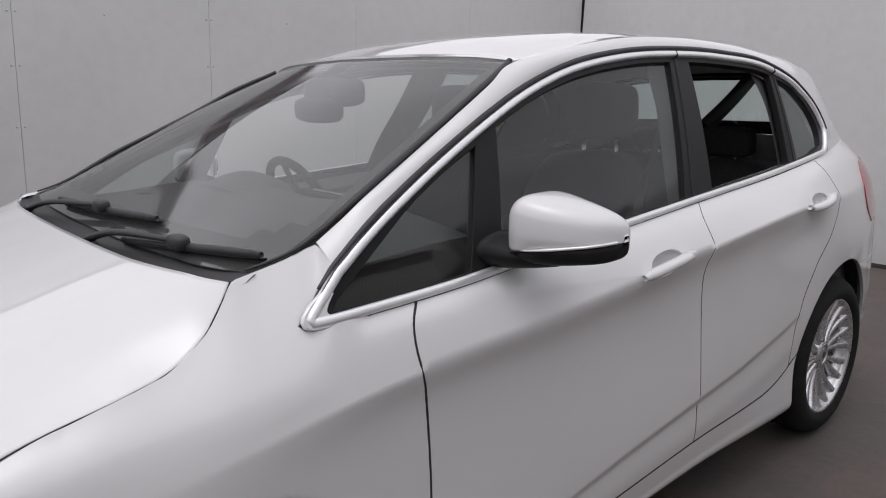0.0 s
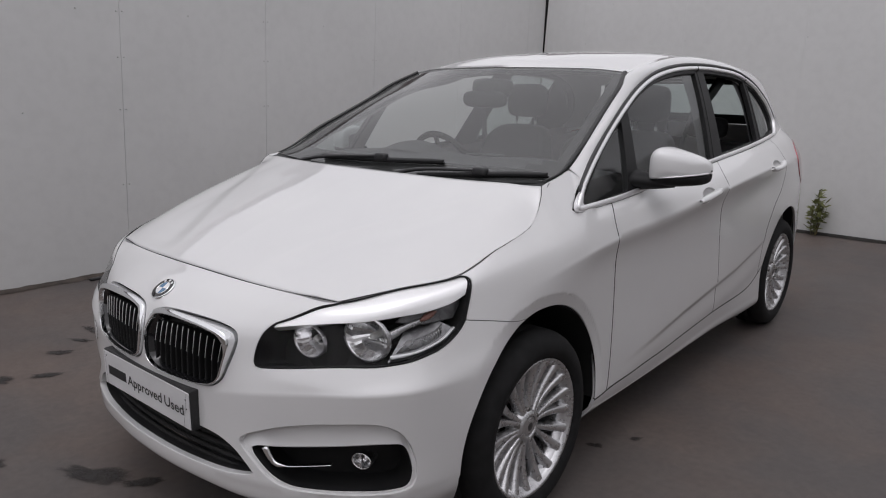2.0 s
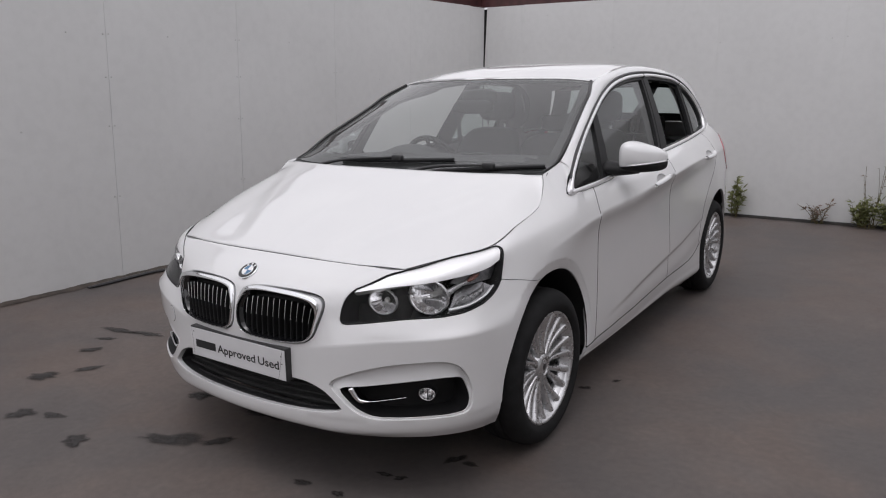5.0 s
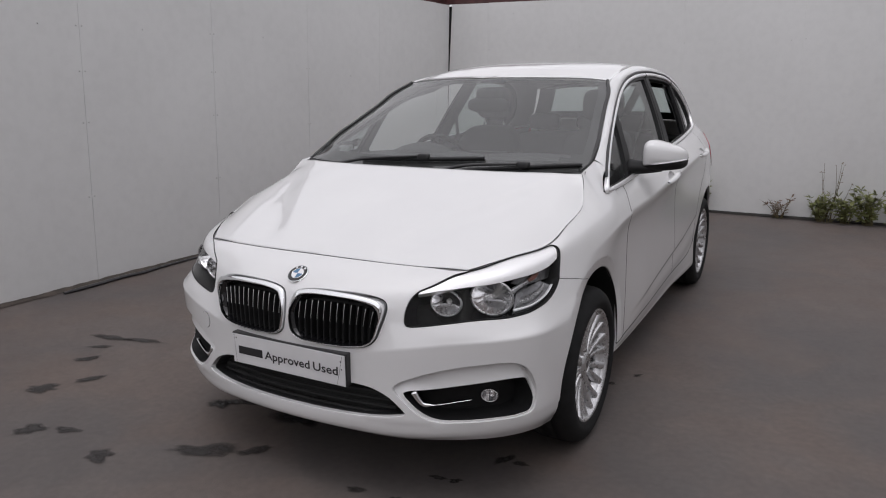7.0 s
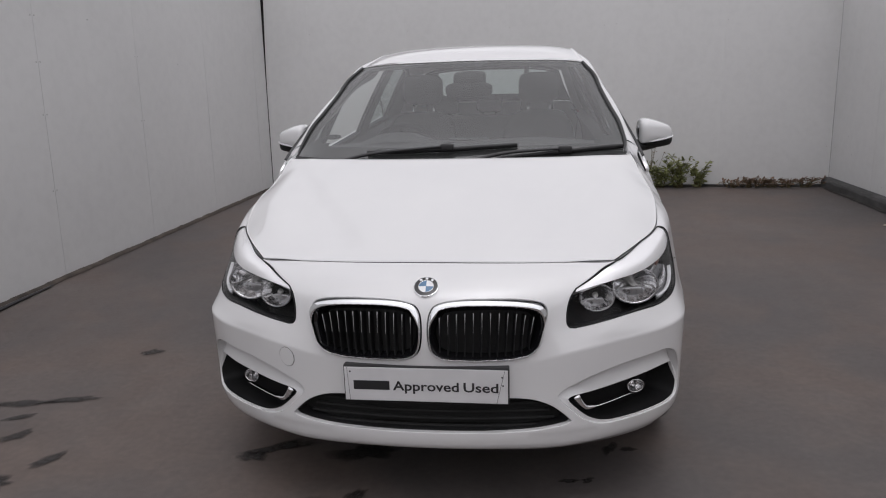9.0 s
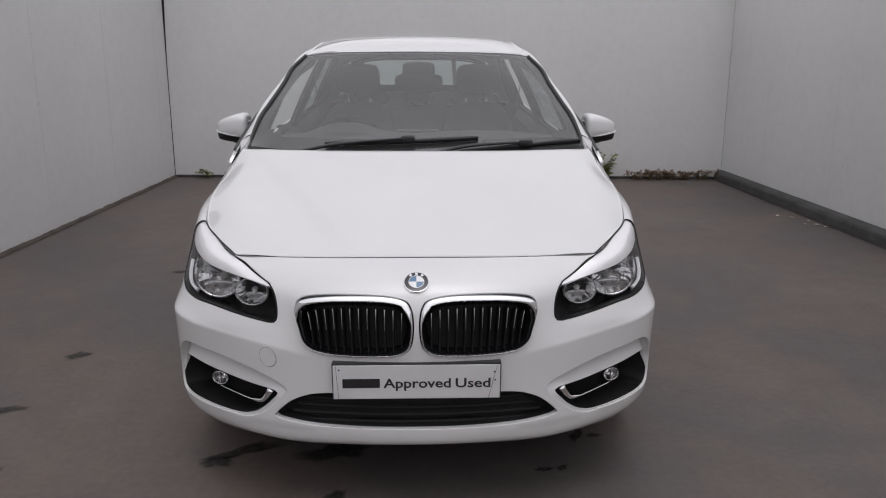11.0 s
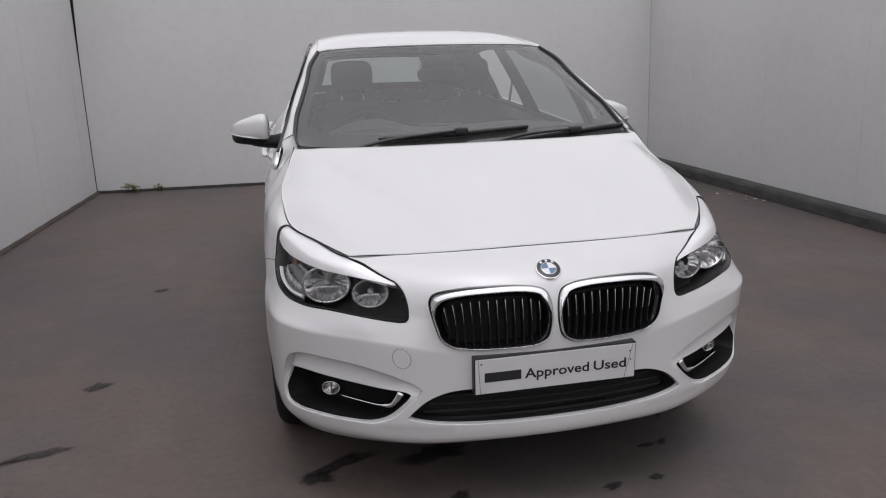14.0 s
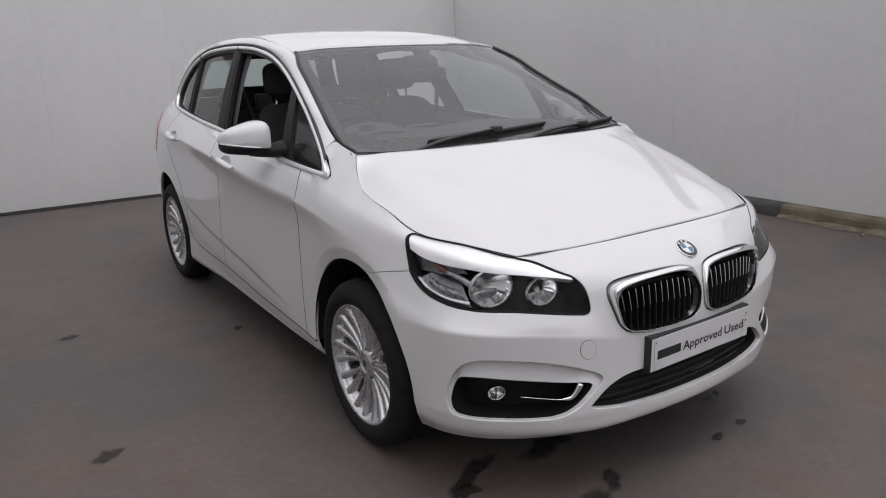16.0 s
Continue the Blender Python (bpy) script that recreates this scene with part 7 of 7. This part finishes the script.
def weed(x, y, height, spread, stems, leaves, size, seed, dry=False, label="leafy green weed at the foot of the wall", out=(0, -1)):
    rnd = random.Random(seed)
    bs, bl = [], bmesh.new()
    for _ in range(stems):
        a = rnd.uniform(0, 6.28)
        lean = spread * rnd.uniform(0.2, 1.0)
        base = np.array([x + rnd.uniform(-.3, .3) * spread, y + out[1] * rnd.uniform(0.0, 0.05), 0.0])
        tip = base + np.array([lean * math.cos(a), -abs(lean * math.sin(a)) * 0.5, height * rnd.uniform(0.45, 1.0)])
        mid_ = (base + tip) / 2 + np.array([rnd.uniform(-.03, .03), rnd.uniform(-.03, .01), 0.04])
        c = curve([base, mid_, tip], 8)
        bs.append(tube(c, np.linspace(0.004, 0.0015, 8), 5))
        for k in range(leaves):
            p = c[1 + int(rnd.random() ** 0.7 * 6.9)]
            d = (rnd.uniform(-1, 1), rnd.uniform(-1, 0.3), rnd.uniform(-0.2, 0.8))
            leaf_mesh(bl, p, d, (rnd.uniform(-.4, .4), rnd.uniform(-.6, .2), 1), size * rnd.uniform(0.5, 1.2), size * rnd.uniform(0.35, 0.6))
    root = new("weed")
    root.location = (x, y, 0)
    tagged(root, label, "weed", group="weeds")
    for b in bs:
        part("stem", b, STEM, root)
    part("foliage", bm_vf(bl), DRYLEAF if dry else LEAF, root, smooth=False)


FAR_Y = lambda x: LEFT_B[1] + (FAR_B[1] - LEFT_B[1]) * (x - LEFT_B[0]) / (FAR_B[0] - LEFT_B[0]) + 0.02
weed(0.36, FAR_Y(.36) - 0.03, 0.44, 0.10, 9, 14, 0.085, 1, label="upright leafy green weed against the wall")
weed(1.18, FAR_Y(1.18) - 0.03, 0.24, 0.20, 12, 8, 0.05, 2, dry=True, label="low dry brownish weed against the wall")
for k, (xx, hh, st) in enumerate(((1.60, 0.31, 14), (1.80, 0.34, 15), (2.02, 0.37, 19), (2.22, 0.33, 12))):
    weed(xx, FAR_Y(xx) - 0.05, hh, 0.17, st, 14, 0.070, 3 + k, label="bushy green weed against the wall")
weed(1.66, FAR_Y(1.66) - 0.03, 0.62, 0.16, 9, 5, 0.03, 8, dry=True, label="tall thin dry grass stalks")
for k, xx in enumerate((2.62, 2.78, 2.92, 3.06, 3.2, 3.42)):
    weed(xx, FAR_Y(xx) - 0.05, 0.085 + 0.03 * (k % 2), 0.20, 14, 8, 0.045, 10 + k, dry=True, label="low dry brown weed against the wall")
weed(-2.55, FAR_Y(-2.55) - 0.03, 0.10, 0.16, 9, 9, 0.04, 30, label="small green weed in the wall corner")
weed(-2.3, FAR_Y(-2.3) - 0.03, 0.07, 0.12, 7, 8, 0.035, 31, label="small green weed at the wall foot")


def dirt_strip(name, a, b, w, seed, mat=None, label="dark strip along the wall foot"):
    """A low ragged strip along the foot of a wall, in the given material."""
    rnd = random.Random(seed)
    a, b = np.array(a, float), np.array(b, float)
    d = (b - a) / np.linalg.norm(b - a)
    nrm_ = np.array([d[1], -d[0]])
    if np.dot(np.array([0.4, 2.4]) - a, nrm_) < 0:
        nrm_ = -nrm_
    n = int(np.linalg.norm(b - a) / 0.06)
    V = []
    for i in range(n + 1):
        p = a + (b - a) * i / n
        ww = w * (0.35 + 0.9 * noise.noise(Vector((i * 0.17, seed, 0))) ** 2 * 2 + 0.25 * rnd.random())
        V += [(*(p - nrm_ * 0.04), 0.018 + 0.3 * w * rnd.random()), (*(p + nrm_ * ww * 0.5), 0.014 + 0.008 * rnd.random()), (*(p + nrm_ * ww), 0.003)]
    ob = part(name, (V, grid_faces(n + 1, 3)), mat or FOOT_DARK)
    tagged(ob, label, "dirt", kind="stuff")


dirt_strip("dirt", LEFT_A, LEFT_B, 0.030, 1, WALLDIRT, "brown dirt washed up along the wall foot")
# dark colour stands for the shaded gap under the far sheets
dirt_strip("dirt", LEFT_B, FAR_B, 0.035, 2)
KERB_X = lambda y: RIGHT_A[0] + (FAR_B[0] - RIGHT_A[0]) * (y - RIGHT_A[1]) / (FAR_B[1] - RIGHT_A[1]) - 0.075
dirt_strip("dirt", (KERB_X(-4), -4.0), (KERB_X(6.3), 6.3), 0.05, 3)
dirt_strip("dirt", (KERB_X(-.6) - 0.01, -0.6), (KERB_X(1.9) - 0.01, 1.9), 0.11, 4, MUD, "dried tan mud gathered along the kerb")


# black rod drawn for the dark gap under the wall, with a pale strip
LEFT_X = lambda y: LEFT_A[0] + (LEFT_B[0] - LEFT_A[0]) * (y - LEFT_A[1]) / (LEFT_B[1] - LEFT_A[1])
way = curve([(LEFT_X(1.12) + 0.075, 1.12, 0.012), (LEFT_X(1.4) + 0.062, 1.4, 0.012), (LEFT_X(1.68) + 0.055, 1.68, 0.014), (LEFT_X(1.78) + 0.07, 1.78, 0.012), (LEFT_X(1.9) + 0.05, 1.9, 0.012), (LEFT_X(2.45) + 0.03, 2.45, 0.012)], 40)
foot_gap = part("foot_gap_strip", tube(way, np.interp(np.arange(40), [0, 4, 22, 39], [0.016, 0.024, 0.022, 0.010]), 8, flat=0.5), BLACK)
tagged(foot_gap, "black strip drawn for the dark gap under the wall", "strip")
part("pale_strip", tube(way[2:26] + [0.004, 0, 0.009], 0.0055, 6, flat=0.6), CONCRETE, foot_gap, "pale strip over the dark gap")

# a few pale dead leaves on the tarmac near the kerb
for k, (x, y, turn) in enumerate(((3.365, 4.40, 0.4), (3.50, 4.32, 2.1), (3.57, 4.19, 1.2), (3.60, 4.05, 3.0), (3.59, 3.95, 0.9), (3.46, 4.10, 5.0), (3.72, 1.30, 1.7), (3.66, 1.18, 4.2))):
    bl = bmesh.new()
    leaf_mesh(bl, (x, y, 0.006), (math.cos(turn), math.sin(turn), 0.05), (0.1, -0.15, 1), 0.055, 0.034)
    leaf_ = part("dead_leaf", bm_vf(bl), PALELEAF, smooth=False)
    tagged(leaf_, "pale curled dead leaf lying on the tarmac", "leaf", group="fallen leaves")
